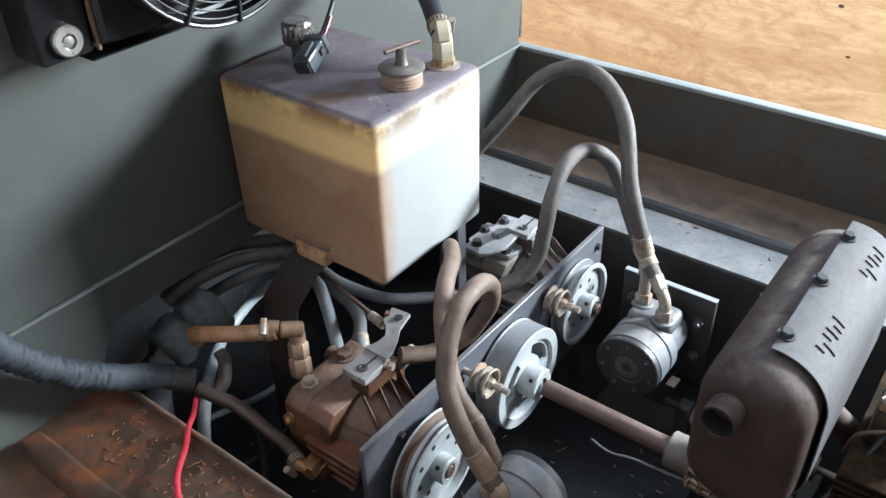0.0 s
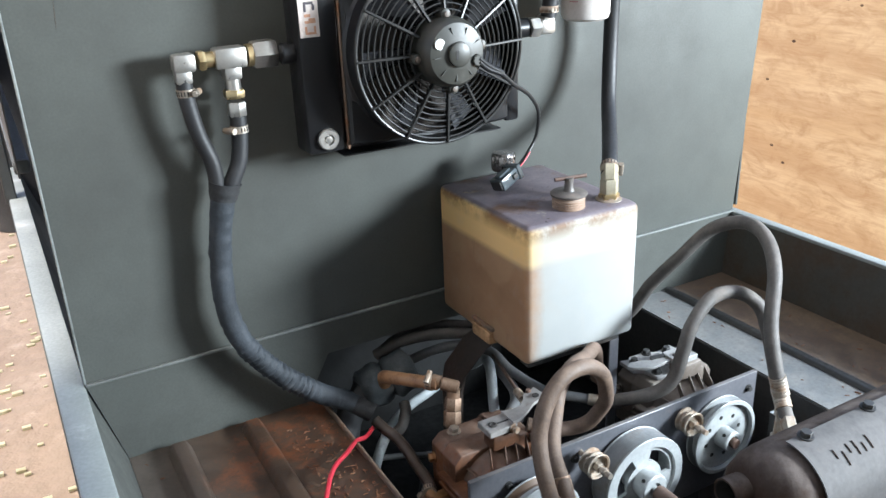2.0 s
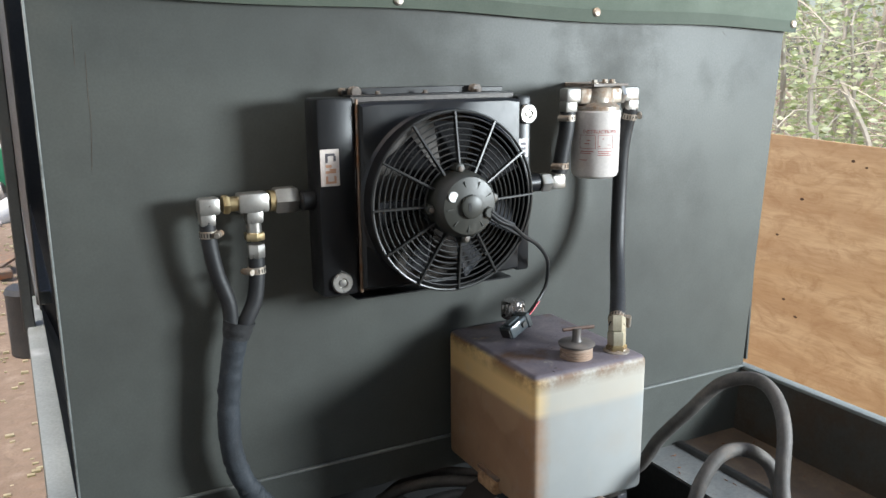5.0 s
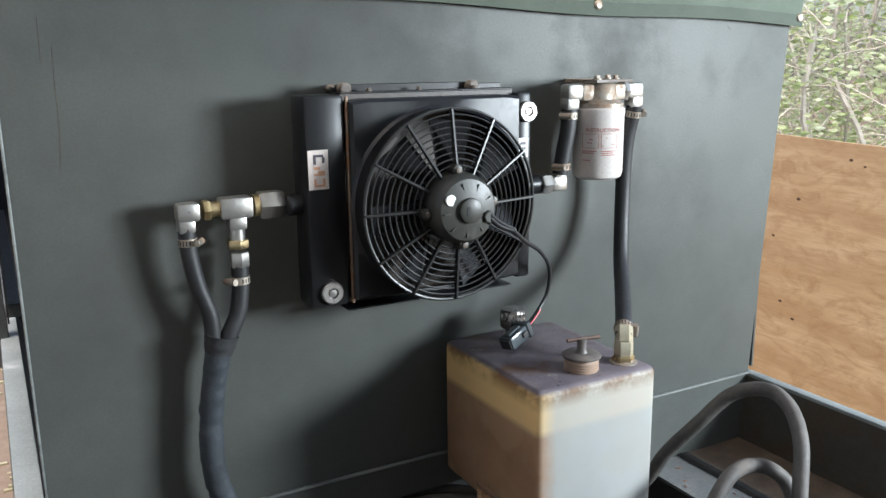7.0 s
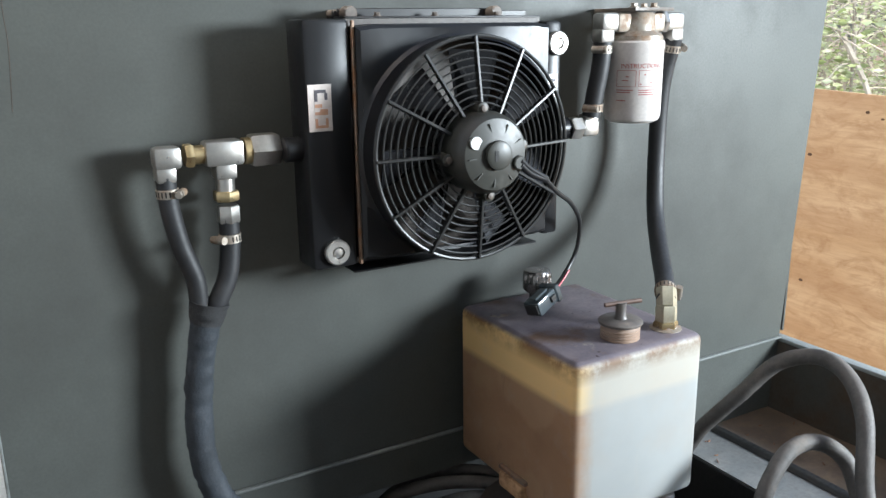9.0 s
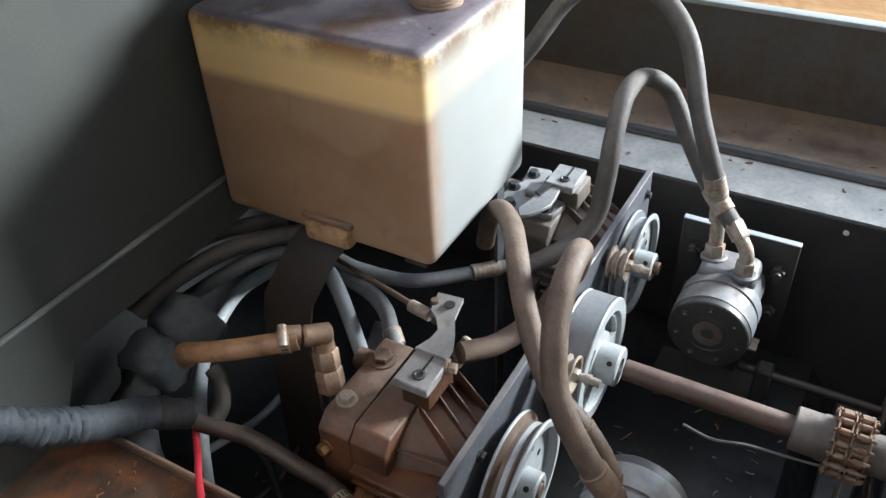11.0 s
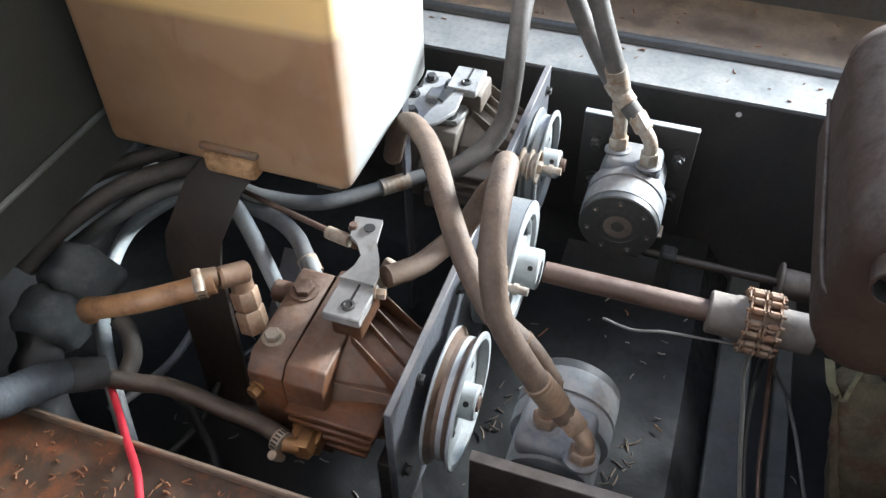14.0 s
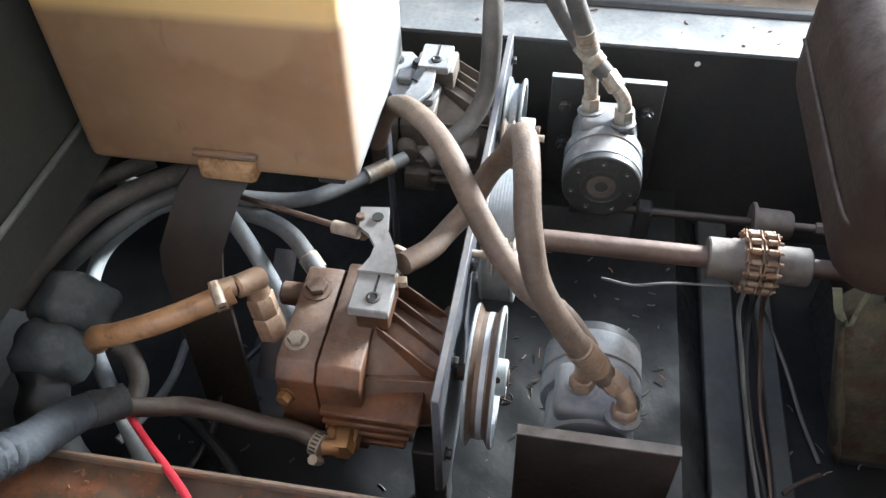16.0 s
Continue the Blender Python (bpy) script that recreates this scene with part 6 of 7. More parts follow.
part("neck", dented(tube(bmesh.new(), [(0.735, 1.005, 0.668), (0.712, 1.003, 0.652), (0.690, 1.0, 0.62), (0.675, 0.985, 0.56)], 0.028, 20, 6), 0.006), CLEAN_RUBBER, cy)

# red wire from the sleeve over the bed floor
solo("red_wire", tube(bmesh.new(), [(0.704, 0.897, 0.655), (0.668, 0.856, 0.668), (0.634, 0.816, 0.696), (0.600, 0.777, 0.708), (0.561, 0.743, 0.711), (0.530, 0.696, 0.707), (0.499, 0.633, 0.701), (0.47, 0.5, 0.695), (0.46, 0.3, 0.695)], 0.0042, 10), RED_WIRE, "thick red battery wire lying over the floor edge", "wire")

# ---- motors ----
def motor_unit(o, axis, r, n, label, group):
    """A wheel motor: round body in three stages, end cap with screws, port block on top."""
    o, d = Vector(o), Vector(axis).normalized()
    t = thing("hydraulic_motor", o - Vector((0, 0, r)), label, "motor", group)
    part("body", lathe(bmesh.new(), o, d, [(r * 0.8, 0), (r * 0.86, 0.002), (r * 0.86, n * 0.42), (r * 0.98, n * 0.44), (r, n * 0.46), (r, n * 0.62), (r * 0.96, n * 0.63), (r * 0.96, n * 0.655), (r, n * 0.665), (r, n * 0.90), (r * 0.97, n * 0.905)], 44), MOTOR_PAINT, t)
    cap_ = part("end_cap", lathe(bmesh.new(), o, d, [(r * 0.98, n * 0.90), (r * 0.98, n * 0.985), (r * 0.95, n), (r * 0.52, n), (r * 0.50, n * 0.992), (r * 0.2, n * 0.992)], 44), BLACK_STEEL, t, "black end cap with dark screws and pale glint marks")
    part("cap_label", lathe(bmesh.new(), o, d, [(r * 0.17, n * 0.994), (r * 0.36, n * 0.994), (r * 0.36, n * 0.998), (r * 0.17, n * 0.998), (r * 0.17, n * 0.994)], 36, caps=False), GREY_IRON, cap_, "pale worn ring on the cap")
    u, w = ring_frame(d)
    for k in range(7):
        a = 2 * math.pi * k / 7 + 0.25
        p = o + d * n + (u * math.cos(a) + w * math.sin(a)) * r * 0.76
        part("cap_screw", hexa(bmesh.new(), p - d * 0.002, p + d * 0.002, 0.0048), BLACK_STEEL, cap_)
        # small pale hexagon painted as the glint on each dark screw
        part("screw_glint", hexa(bmesh.new(), p + d * 0.001, p + d * 0.0024, 0.0022), OLD_ZINC, cap_)
    return t


def port_fitting(b0, b1, b2, metal, label):
    """A hexagon nut on the port, a smooth bent neck and the swivel nut of the hose."""
    b0, b1, b2 = Vector(b0), Vector(b1), Vector(b2)
    f = thing("hose_fitting", b0, label, "pipe fitting", "motor hose fittings")
    rise = (b1 - b0) * 0.62
    part("port_collar", lathe(bmesh.new(), b0, b1 - b0, [(0.019, 0), (0.019, 0.004), (0.0165, 0.006)], 24), MOTOR_PAINT, f, "round painted port collar")
    part("port_nut", hexa(bmesh.new(), b0 + rise * 0.2, b0 + rise, 0.0142), metal, f)
    part("elbow", tube(bmesh.new(), [b0 + rise * 0.9, b0.lerp(b1, 0.85), b1.lerp(b2, 0.15), b1.lerp(b2, 0.5)], 0.0100, 16, 6), metal, f)
    part("swivel_nut", hexa(bmesh.new(), b1.lerp(b2, 0.42), b1.lerp(b2, 1.02), 0.0138), metal, f)
    return f


FM = Vector((1.325, 0.412, 0.607))
m1 = motor_unit(FM, (-1, 0.0, 0), 0.057, 0.135, "grey round hydraulic motor on an upright bracket", "hydraulic motors")
bm = box(bmesh.new(), 1.255, 1.318, 0.372, 0.452, 0.635, 0.667, 0.012, 3)
part("port_block", bm, MOTOR_PAINT, m1)
bk = thing("motor_bracket", (1.347, 0.415, 0.40), "black steel bracket plate behind the motor with a worn edge", "bracket")
part("bracket_plate", box(bmesh.new(), 1.341, 1.351, 0.331, 0.499, 0.50, 0.682, 0.001), BLACK_STEEL, bk)
part("worn_edge", box(bmesh.new(), 1.3405, 1.3515, 0.3308, 0.4992, 0.6815, 0.6835, 0.0005), PULLEY, bk, "bright worn top edge")
part("bracket_foot", box(bmesh.new(), 1.26, 1.351, 0.331, 0.499, 0.398, 0.408), BLACK_STEEL, bk)
part("bracket_web", box(bmesh.new(), 1.341, 1.351, 0.38, 0.45, 0.40, 0.51), BLACK_STEEL, bk)
part("bright_tab", box(bmesh.new(), 1.262, 1.288, 0.350, 0.366, 0.537, 0.540), OLD_ZINC, bk)
for y, z in ((0.475, 0.635), (0.475, 0.56), (0.352, 0.635), (0.352, 0.56)):
    bm = bolt(bmesh.new(), (1.341, y, z), (-1, 0, 0), 0.010, 0.012)
    rod(bm, (1.32, y, z), (1.34, y, z), 0.006)
    part("bolt", bm, BLACK_STEEL, bk, "dull mounting bolt")
for b0, b1, b2 in (((1.290, 0.438, 0.662), (1.296, 0.441, 0.700), (1.305, 0.446, 0.745)), ((1.268, 0.391, 0.662), (1.271, 0.393, 0.702), (1.287, 0.422, 0.733))):
    port_fitting(b0, b1, b2, OLD_ZINC, "dusty zinc hose fitting screwed into the motor")


NM = Vector((0.768, 0.410, 0.607))
m2 = motor_unit(NM, (1, 0, 0), 0.057, 0.135, "grey round hydraulic motor beside the brown bracket plate", "hydraulic motors")
part("port_block", box(bmesh.new(), 0.775, 0.842, 0.370, 0.452, 0.635, 0.667, 0.012, 3), MOTOR_PAINT, m2)
bk = thing("motor_bracket", (0.742, 0.41, 0.40), "brown-black steel bracket plate in front of the motor", "bracket")
part("bracket_plate", box(bmesh.new(), 0.735, 0.746, 0.322, 0.486, 0.50, 0.672, 0.001), STRAP_STEEL, bk)
part("worn_edge", box(bmesh.new(), 0.7345, 0.7465, 0.3217, 0.4863, 0.672, 0.675, 0.0005), GREY_IRON, bk, "worn dusty top edge")
part("bracket_web", box(bmesh.new(), 0.736, 0.745, 0.36, 0.44, 0.398, 0.51), BLACK_STEEL, bk)
part("spacer", rod(bmesh.new(), (0.745, 0.41, 0.607), (0.770, 0.41, 0.607), 0.035), BLACK_STEEL, bk)
for b0, b1, b2 in (((0.808, 0.424, 0.662), (0.810, 0.424, 0.694), (0.820, 0.427, 0.725)), ((0.778, 0.380, 0.660), (0.784, 0.378, 0.690), (0.794, 0.403, 0.712))):
    port_fitting(b0, b1, b2, BROWN_ZINC, "dusty brown zinc hose fitting screwed into the motor")


# ---- pressure hoses ----
hose_with_ferrules("pressure_hose", [(1.304, 0.446, 0.742), (1.296, 0.462, 0.799), (1.307, 0.494, 0.875), (1.349, 0.533, 0.956), (1.386, 0.590, 0.995), (1.404, 0.657, 1.001), (1.377, 0.712, 0.977), (1.337, 0.751, 0.914), (1.309, 0.802, 0.838), (1.287, 0.836, 0.767), (1.238, 0.884, 0.717), (1.189, 0.927, 0.681)], 0.0132, GREY_RUBBER, "dusty black pressure hose arching high over the pit", [(0, 0.055)])
hose_with_ferrules("pressure_hose", [(1.286, 0.421, 0.730), (1.312, 0.470, 0.772), (1.334, 0.512, 0.826), (1.337, 0.546, 0.884), (1.303, 0.573, 0.913), (1.244, 0.578, 0.914), (1.197, 0.574, 0.875), (1.177, 0.573, 0.820), (1.166, 0.577, 0.775), (1.146, 0.590, 0.748), (1.118, 0.612, 0.732), (1.088, 0.645, 0.716)], 0.0128, GREY_RUBBER, "dusty pressure hose looping down behind the plate", [(0, 0.060)])
hose_with_ferrules("pressure_hose", [(0.793, 0.402, 0.708), (0.788, 0.440, 0.768), (0.796, 0.478, 0.832), (0.820, 0.494, 0.885), (0.858, 0.501, 0.917), (0.907, 0.508, 0.915), (0.946, 0.518, 0.884), (0.966, 0.530, 0.842), (0.980, 0.546, 0.808), (0.977, 0.559, 0.780), (0.966, 0.572, 0.755), (0.946, 0.590, 0.740), (0.913, 0.606, 0.740), (0.879, 0.629, 0.749)], 0.0128, RUBBER, "brown dusty pressure hose bent in a loop over the plate", [(0, 0.062)])
hose_with_ferrules("pressure_hose", [(0.819, 0.426, 0.722), (0.824, 0.453, 0.760), (0.836, 0.496, 0.788), (0.866, 0.534, 0.820), (0.898, 0.563, 0.852), (0.944, 0.591, 0.863), (1.000, 0.623, 0.850), (1.043, 0.658, 0.835), (1.075, 0.688, 0.797), (1.096, 0.708, 0.732)], 0.0128, RUBBER, "brown dusty pressure hose rising under the tank edge", [(0, 0.060)])

# ---- shaft and chain coupling ----
SX, SZ = 1.055, 0.628
solo("drive_shaft", rod(bmesh.new(), (SX, 0.485, SZ), (SX, 0.262, SZ), 0.0140, seg=24, cham=0.001), SHAFT, "brown rusty drive shaft between pulley and coupling", "shaft")
cp = thing("chain_coupling", (SX, 0.21, SZ - 0.04), "grey hub coupling joined by a rusty double roller chain", "coupling")
part("hub", lathe(bmesh.new(), (SX, 0.276, SZ), (0, -1, 0), [(0.016, 0), (0.025, 0), (0.027, 0.002), (0.027, 0.030), (0.0285, 0.032), (0.0285, 0.047)], 36), GREY_IRON, cp)
part("hub", lathe(bmesh.new(), (SX, 0.150, SZ), (0, 1, 0), [(0.012, 0), (0.023, 0), (0.025, 0.002), (0.025, 0.045)], 36), GREY_IRON, cp)
part("sprocket", lathe(bmesh.new(), (SX, 0.232, SZ), (0, -1, 0), [(0.027, 0), (0.031, 0.002), (0.031, 0.038), (0.027, 0.04)], 36), CHAIN, cp)
part("engine_shaft", rod(bmesh.new(), (SX, 0.155, SZ), (SX, 0.05, SZ), 0.0125, seg=20), SHAFT, cp)
NL = 16
for k in range(NL):
    a0 = 2 * math.pi * k / NL
    for yc in (0.223, 0.203):
        c = Vector((SX + 0.0365 * math.cos(a0), yc, SZ + 0.0365 * math.sin(a0)))
        part("chain_roller", rod(bmesh.new(), c - Vector((0, 0.0055, 0)), c + Vector((0, 0.0055, 0)), 0.0046, seg=10), CHAIN, cp)
    c = Vector((SX + 0.0365 * math.cos(a0), 0, SZ + 0.0365 * math.sin(a0)))
    part("chain_pin", rod(bmesh.new(), (c.x, 0.190, c.z), (c.x, 0.236, c.z), 0.0024, seg=8), CHAIN, cp)
    a1 = 2 * math.pi * (k + 1) / NL
    e = Vector((SX + 0.0365 * math.cos(a1), 0, SZ + 0.0365 * math.sin(a1)))
    m_ = (c + e) / 2
    out_ = Vector((m_.x - SX, 0, m_.z - SZ)).normalized()
    along = (e - c).normalized()
    for j, yc in enumerate((0.2325, 0.2135, 0.1945) if k % 2 else (0.2300, 0.2155, 0.2110, 0.1965)):
        poly = []
        for s_, q in ((-1.35, 0.0), (-1.0, 0.0052), (-0.4, 0.0040), (0.4, 0.0040), (1.0, 0.0052), (1.35, 0.0), (1.0, -0.0052), (0.4, -0.0040), (-0.4, -0.0040), (-1.0, -0.0052)):
            p = m_ + along * (s_ * (e - c).length / 2) + out_ * q
            poly.append((p.x, yc, p.z))
        part("chain_plate", slab(bmesh.new(), poly, (0, 0.0016, 0)), CHAIN, cp)
# second shaft with a flanged cup, low behind the coupling
bx = thing("starter_shaft", (1.29, 0.14, 0.40), "dull flanged metal cup on a thin shaft behind the coupling", "shaft")
part("cup", lathe(bmesh.new(), (1.29, 0.166, 0.475), (0, -1, 0), [(0.010, 0), (0.030, 0), (0.032, 0.002), (0.032, 0.005), (0.024, 0.007), (0.023, 0.058), (0.020, 0.062)], 30), GREY_IRON, bx)
part("spindle", rod(bmesh.new(), (1.29, 0.105, 0.475), (1.29, 0.03, 0.475), 0.006), GREY_IRON, bx)
part("spindle_nut", hexa(bmesh.new(), (1.29, 0.068, 0.475), (1.29, 0.05, 0.475), 0.010), GREY_IRON, bx)
part("long_shaft", rod(bmesh.new(), (1.29, 0.166, 0.475), (1.29, 0.37, 0.475), 0.007, seg=18), STRAP_STEEL, bx, "thin dark shaft")
part("bearing_foot", box(bmesh.new(), 1.275, 1.305, 0.32, 0.345, 0.398, 0.49, 0.004), BLACK_STEEL, bx)

# ---- muffler with heat shield ----
muf = thing("muffler", (1.08, 0.14, 0.75), "brown dusty steel muffler with a slotted heat shield on top", "muffler")
MY, MZ, MH, MW = 0.148, 0.8775, 0.1025, 0.060


def oval(x, k=1.0, n=40, grow=0.0):
    out = []
    for i in range(n):
        a = 2 * math.pi * i / n
        c, s = math.cos(a), math.sin(a)
        out.append(Vector((x, MY + (MW * k + grow) * c, MZ + (MH - MW) * k * math.copysign(1.0 if abs(s) > 1e-6 else 0.0, s) + (MW * k + grow) * s)))
    return out


def loft(bm, loops, caps=True):
    vs = [[bm.verts.new(p) for p in l] for l in loops]
    n = len(vs[0])
    for a, b in zip(vs, vs[1:]):
        for k in range(n):
            bm.faces.new((a[k], a[(k + 1) % n], b[(k + 1) % n], b[k]))
    if caps:
        bm.faces.new(vs[0][::-1])
        bm.faces.new(vs[-1])
    return bm


X0, X1 = 0.868, 1.215
part("shell", loft(bmesh.new(), [oval(X0 + 0.000, 0.55), oval(X0 + 0.003, 0.80), oval(X0 + 0.012, 0.93), oval(X0 + 0.028, 0.99), oval(X0 + 0.04), oval(X1 - 0.04), oval(X1 - 0.012, 0.93), oval(X1, 0.6)]), MUFFLER, muf, "brown dusty muffler shell", sharp=60)
part("side_seam", tube(bmesh.new(), [(X0 + 0.012, MY + MW * 0.86, 0.868), (X0 + 0.04, MY + MW + 0.0015, 0.870), (1.07, MY + MW + 0.002, 0.872), (X1 - 0.03, MY + MW + 0.001, 0.872)], 0.0026, 8), MUFFLER, muf, "dusty folded seam along the side")
# outlet pipe with an open mouth; a dark liner and disc hold its shade
pipe = lathe(bmesh.new(), (0.886, 0.166, 0.928), (-1, 0.08, 0.0), [(0.026, -0.012), (0.0235, 0), (0.0195, 0.006), (0.0195, 0.042), (0.0178, 0.0425), (0.017, 0.004), (0.001, 0.004)], 30, caps=False)
part("outlet_pipe", pipe, MUFFLER, muf, "open dark outlet pipe")
part("shade_liner", lathe(bmesh.new(), (0.886, 0.166, 0.928), (-1, 0.08, 0.0), [(0.0172, 0.006), (0.0172, 0.0415), (0.0165, 0.0416), (0.0165, 0.006)], 24, caps=False), DARK, muf)
part("shade_disc", lathe(bmesh.new(), (0.886, 0.166, 0.928), (-1, 0.08, 0.0), [(0.0169, 0.006), (0.0169, 0.0065)], 24), DARK, muf)
# shield wrapped over the top and the far side
loops = []
arc = [a for a in np.linspace(radians(93), radians(-32), 26)]
def shield_loop(x, grow):
    out = []
    for a in arc:
        c, s = math.cos(a - radians(0)), math.sin(a)
        out.append(Vector((x, MY - (MW + grow) * c, MZ + (MH - MW) * max(-1.0, min(1.0, s * 8)) + (MW + grow) * s)))
    return out


bm = bmesh.new()
xs = np.linspace(0.916, X1 - 0.01, 12)
top = [[bm.verts.new(p) for p in shield_loop(x, 0.007)] for x in xs]
for a, b in zip(top, top[1:]):
    for k in range(len(arc) - 1):
        bm.faces.new((a[k], a[k + 1], b[k + 1], b[k]))
bm.normal_update()
bmesh.ops.solidify(bm, geom=bm.faces, thickness=0.0016)
shield = part("heat_shield", bm, SHIELD, muf, "grey pressed heat shield with slots", sharp=50)
for i, x in enumerate((0.943, 1.057, 1.162)):
    p = shield_loop(x, 0.0075)[1]
    part("shield_bolt", bolt(bmesh.new(), p, (0, -0.12, 1), 0.0072, 0.006), BLACK_STEEL, shield, "dark shield bolt")
# brown lines laid on the shield, painted as its dark slots
for x0 in (0.955, 1.115):
    for k in range(6):
        x = x0 + k * 0.0115
        lo = 6 + (k % 3 == 1)
        pts = [shield_loop(x, 0.0078)[j] for j in range(lo, lo + 3 + (k % 2))]
        part("slot_mark", tube(bmesh.new(), pts, 0.0009, 6, 3), MUFFLER, shield)

# ---- engine under the muffler ----
eng = thing("engine", (1.08, -0.05, 0.40), "dirty small petrol engine under the muffler", "engine")
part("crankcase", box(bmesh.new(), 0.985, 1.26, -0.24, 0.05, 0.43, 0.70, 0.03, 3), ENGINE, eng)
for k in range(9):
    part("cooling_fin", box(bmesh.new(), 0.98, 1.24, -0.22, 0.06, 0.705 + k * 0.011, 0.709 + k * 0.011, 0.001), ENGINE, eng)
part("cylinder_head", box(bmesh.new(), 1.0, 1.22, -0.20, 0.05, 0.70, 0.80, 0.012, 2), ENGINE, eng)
part("base_plate", box(bmesh.new(), 0.98, 1.28, -0.26, 0.03, 0.30, 0.43, 0.003), BLACK_STEEL, eng)
part("exhaust_stub", rod(bmesh.new(), (1.10, 0.05, 0.74), (1.08, 0.10, 0.79), 0.018), MUFFLER, eng)
carb = part("carburettor", box(bmesh.new(), 1.045, 1.105, -0.025, 0.05, 0.79, 0.85, 0.008, 2), CARB, eng, "dark brown stained carburettor")
part("carb_bowl", lathe(bmesh.new(), (1.075, 0.01, 0.75), (0, 0, 1), [(0.012, -0.003), (0.024, 0), (0.026, 0.008), (0.026, 0.042)], 26), CARB, carb)
for x, y, z, r in ((1.055, 0.04, 0.85, 0.009), (1.085, -0.01, 0.85, 0.010), (1.07, 0.015, 0.85, 0.006), (1.05, 0.0, 0.85, 0.008)):
    bm = hexa(bmesh.new(), (x, y, z), (x, y, z + 0.014), r)
    rod(bm, (x, y, z), (x, y, z + 0.028), r * 0.45, seg=10)
    part("carb_nut", bm, OLD_ZINC, carb, "pale nut on a stud")
part("fuel_line", tube(bmesh.new(), [(1.045, 0.03, 0.82), (0.99, 0.06, 0.75), (0.968, 0.085, 0.70), (0.975, 0.09, 0.66)], 0.0035, 8), WIRE_BLACK, eng)
part("linkage", tube(bmesh.new(), [(1.045, 0.01, 0.84), (1.03, 0.055, 0.82), (1.035, 0.065, 0.78)], 0.0025, 8), SHAFT, eng)
random.seed(11)
bm = bmesh.new()
loops = []
for i in range(14):
    f = i / 13
    r = 0.012 + 0.006 * math.sin(f * 5) + random.uniform(-0.003, 0.003)
    c = Vector((0.962 + 0.006 * math.sin(f * 4), 0.045 + 0.086 * f, 0.35 + 0.30 * f))
    loops.append([c + Vector((math.cos(a) * r, math.sin(a) * r * 0.5, 0)) * random.uniform(0.8, 1.15) + Vector((0, 0, random.uniform(-0.006, 0.006))) for a in (2 * math.pi * k / 16 for k in range(16))])
loft(bm, loops)
part("foam_strip", bm, FOAM, eng, "torn dark mottled padding strip", sharp=80)
bm = slab(bmesh.new(), [(0.964, 0.050, 0.34), (0.964, 0.132, 0.65), (0.964, 0.118, 0.67), (0.964, 0.02, 0.70), (0.964, -0.24, 0.70), (0.964, -0.24, 0.34)], (0.03, 0, 0))
part("side_padding", chamfered(bm, 0.004, 2), FOAM, eng, "dark mottled padding on the engine side")
for pts, w_ in (([(0.957, 0.157, 0.700), (0.957, 0.145, 0.665), (0.957, 0.129, 0.638)], 0.010), ([(0.957, 0.120, 0.706), (0.957, 0.122, 0.670), (0.957, 0.121, 0.640)], 0.005)):
    tab = slab(bmesh.new(), [Vector(p) for p in pts] + [Vector(p) + Vector((0, -w_, 0.001)) for p in pts[::-1]], (0.003, 0, 0))
    part("torn_tab", tab, TORN_SHEET, eng, "pale olive torn tab under the muffler")

# wires that run along the cross member under the coupling
for pts, r, mt, lb in (
        ([(1.070, 0.206, 0.595), (1.088, 0.203, 0.50), (1.050, 0.191, 0.45), (0.999, 0.179, 0.405), (0.950, 0.166, 0.365), (0.905, 0.157, 0.345), (0.83, 0.152, 0.343), (0.76, 0.15, 0.342)], 0.0032, WIRE_GREY, "grey wire taped along the cross member"),
        ([(1.08, 0.190, 0.595), (1.10, 0.182, 0.48), (1.05, 0.180, 0.43), (0.998, 0.172, 0.398), (0.945, 0.158, 0.36), (0.90, 0.147, 0.343), (0.83, 0.142, 0.342)], 0.004, WIRE_BLACK, "black wire along the cross member"),
        ([(1.07, 0.185, 0.595), (1.10, 0.168, 0.49), (1.08, 0.155, 0.42), (1.02, 0.145, 0.36), (0.95, 0.135, 0.335), (0.88, 0.13, 0.315)], 0.0036, SHAFT, "brown wire along the cross member"),
        ([(1.07, 0.178, 0.595), (1.14, 0.158, 0.46), (1.17, 0.115, 0.36), (1.12, 0.088, 0.325), (1.04, 0.072, 0.315), (0.97, 0.055, 0.312)], 0.0030, WIRE_GREY, "grey wire hanging off to the engine"),
        ([(1.06, 0.40, 0.56), (1.04, 0.36, 0.575), (1.035, 0.32, 0.592), (1.04, 0.27, 0.592), (1.05, 0.235, 0.585)], 0.0018, WIRE_GREY, "grey wire sagging under the shaft")):
    solo("loose_wire", tube(bmesh.new(), pts, r, 8), mt, lb, "wire", "loose wires")
solo("fern_scrap", tube(bmesh.new(), [(0.90, 0.118, 0.334), (0.915, 0.10, 0.338), (0.93, 0.08, 0.332), (0.945, 0.06, 0.322)], 0.0030, 6, 4, True, 0.6), STRAW, "dry brown frond scrap lying in the pit", "leaf litter")

# ---- yard behind ----
drum = thing("drum", (0.20, 4.75, 0), "dark plastic drum standing on the dirt", "drum")
part("barrel", lathe(bmesh.new(), (0.205, 4.75, -0.02), (0, 0, 1), [(0.11, 0), (0.125, 0.01), (0.125, 0.36), (0.13, 0.37), (0.115, 0.40), (0.05, 0.405)], 36), BLACK_STEEL, drum)
bn = thing("green_bin", (0.0, 11.2, 0), "pale framed bin with a bright green panel", "bin")
part("frame", box(bmesh.new(), -0.20, 0.65, 10.9, 11.5, 0.0, 0.10, 0.01), WHITE_WALL, bn)
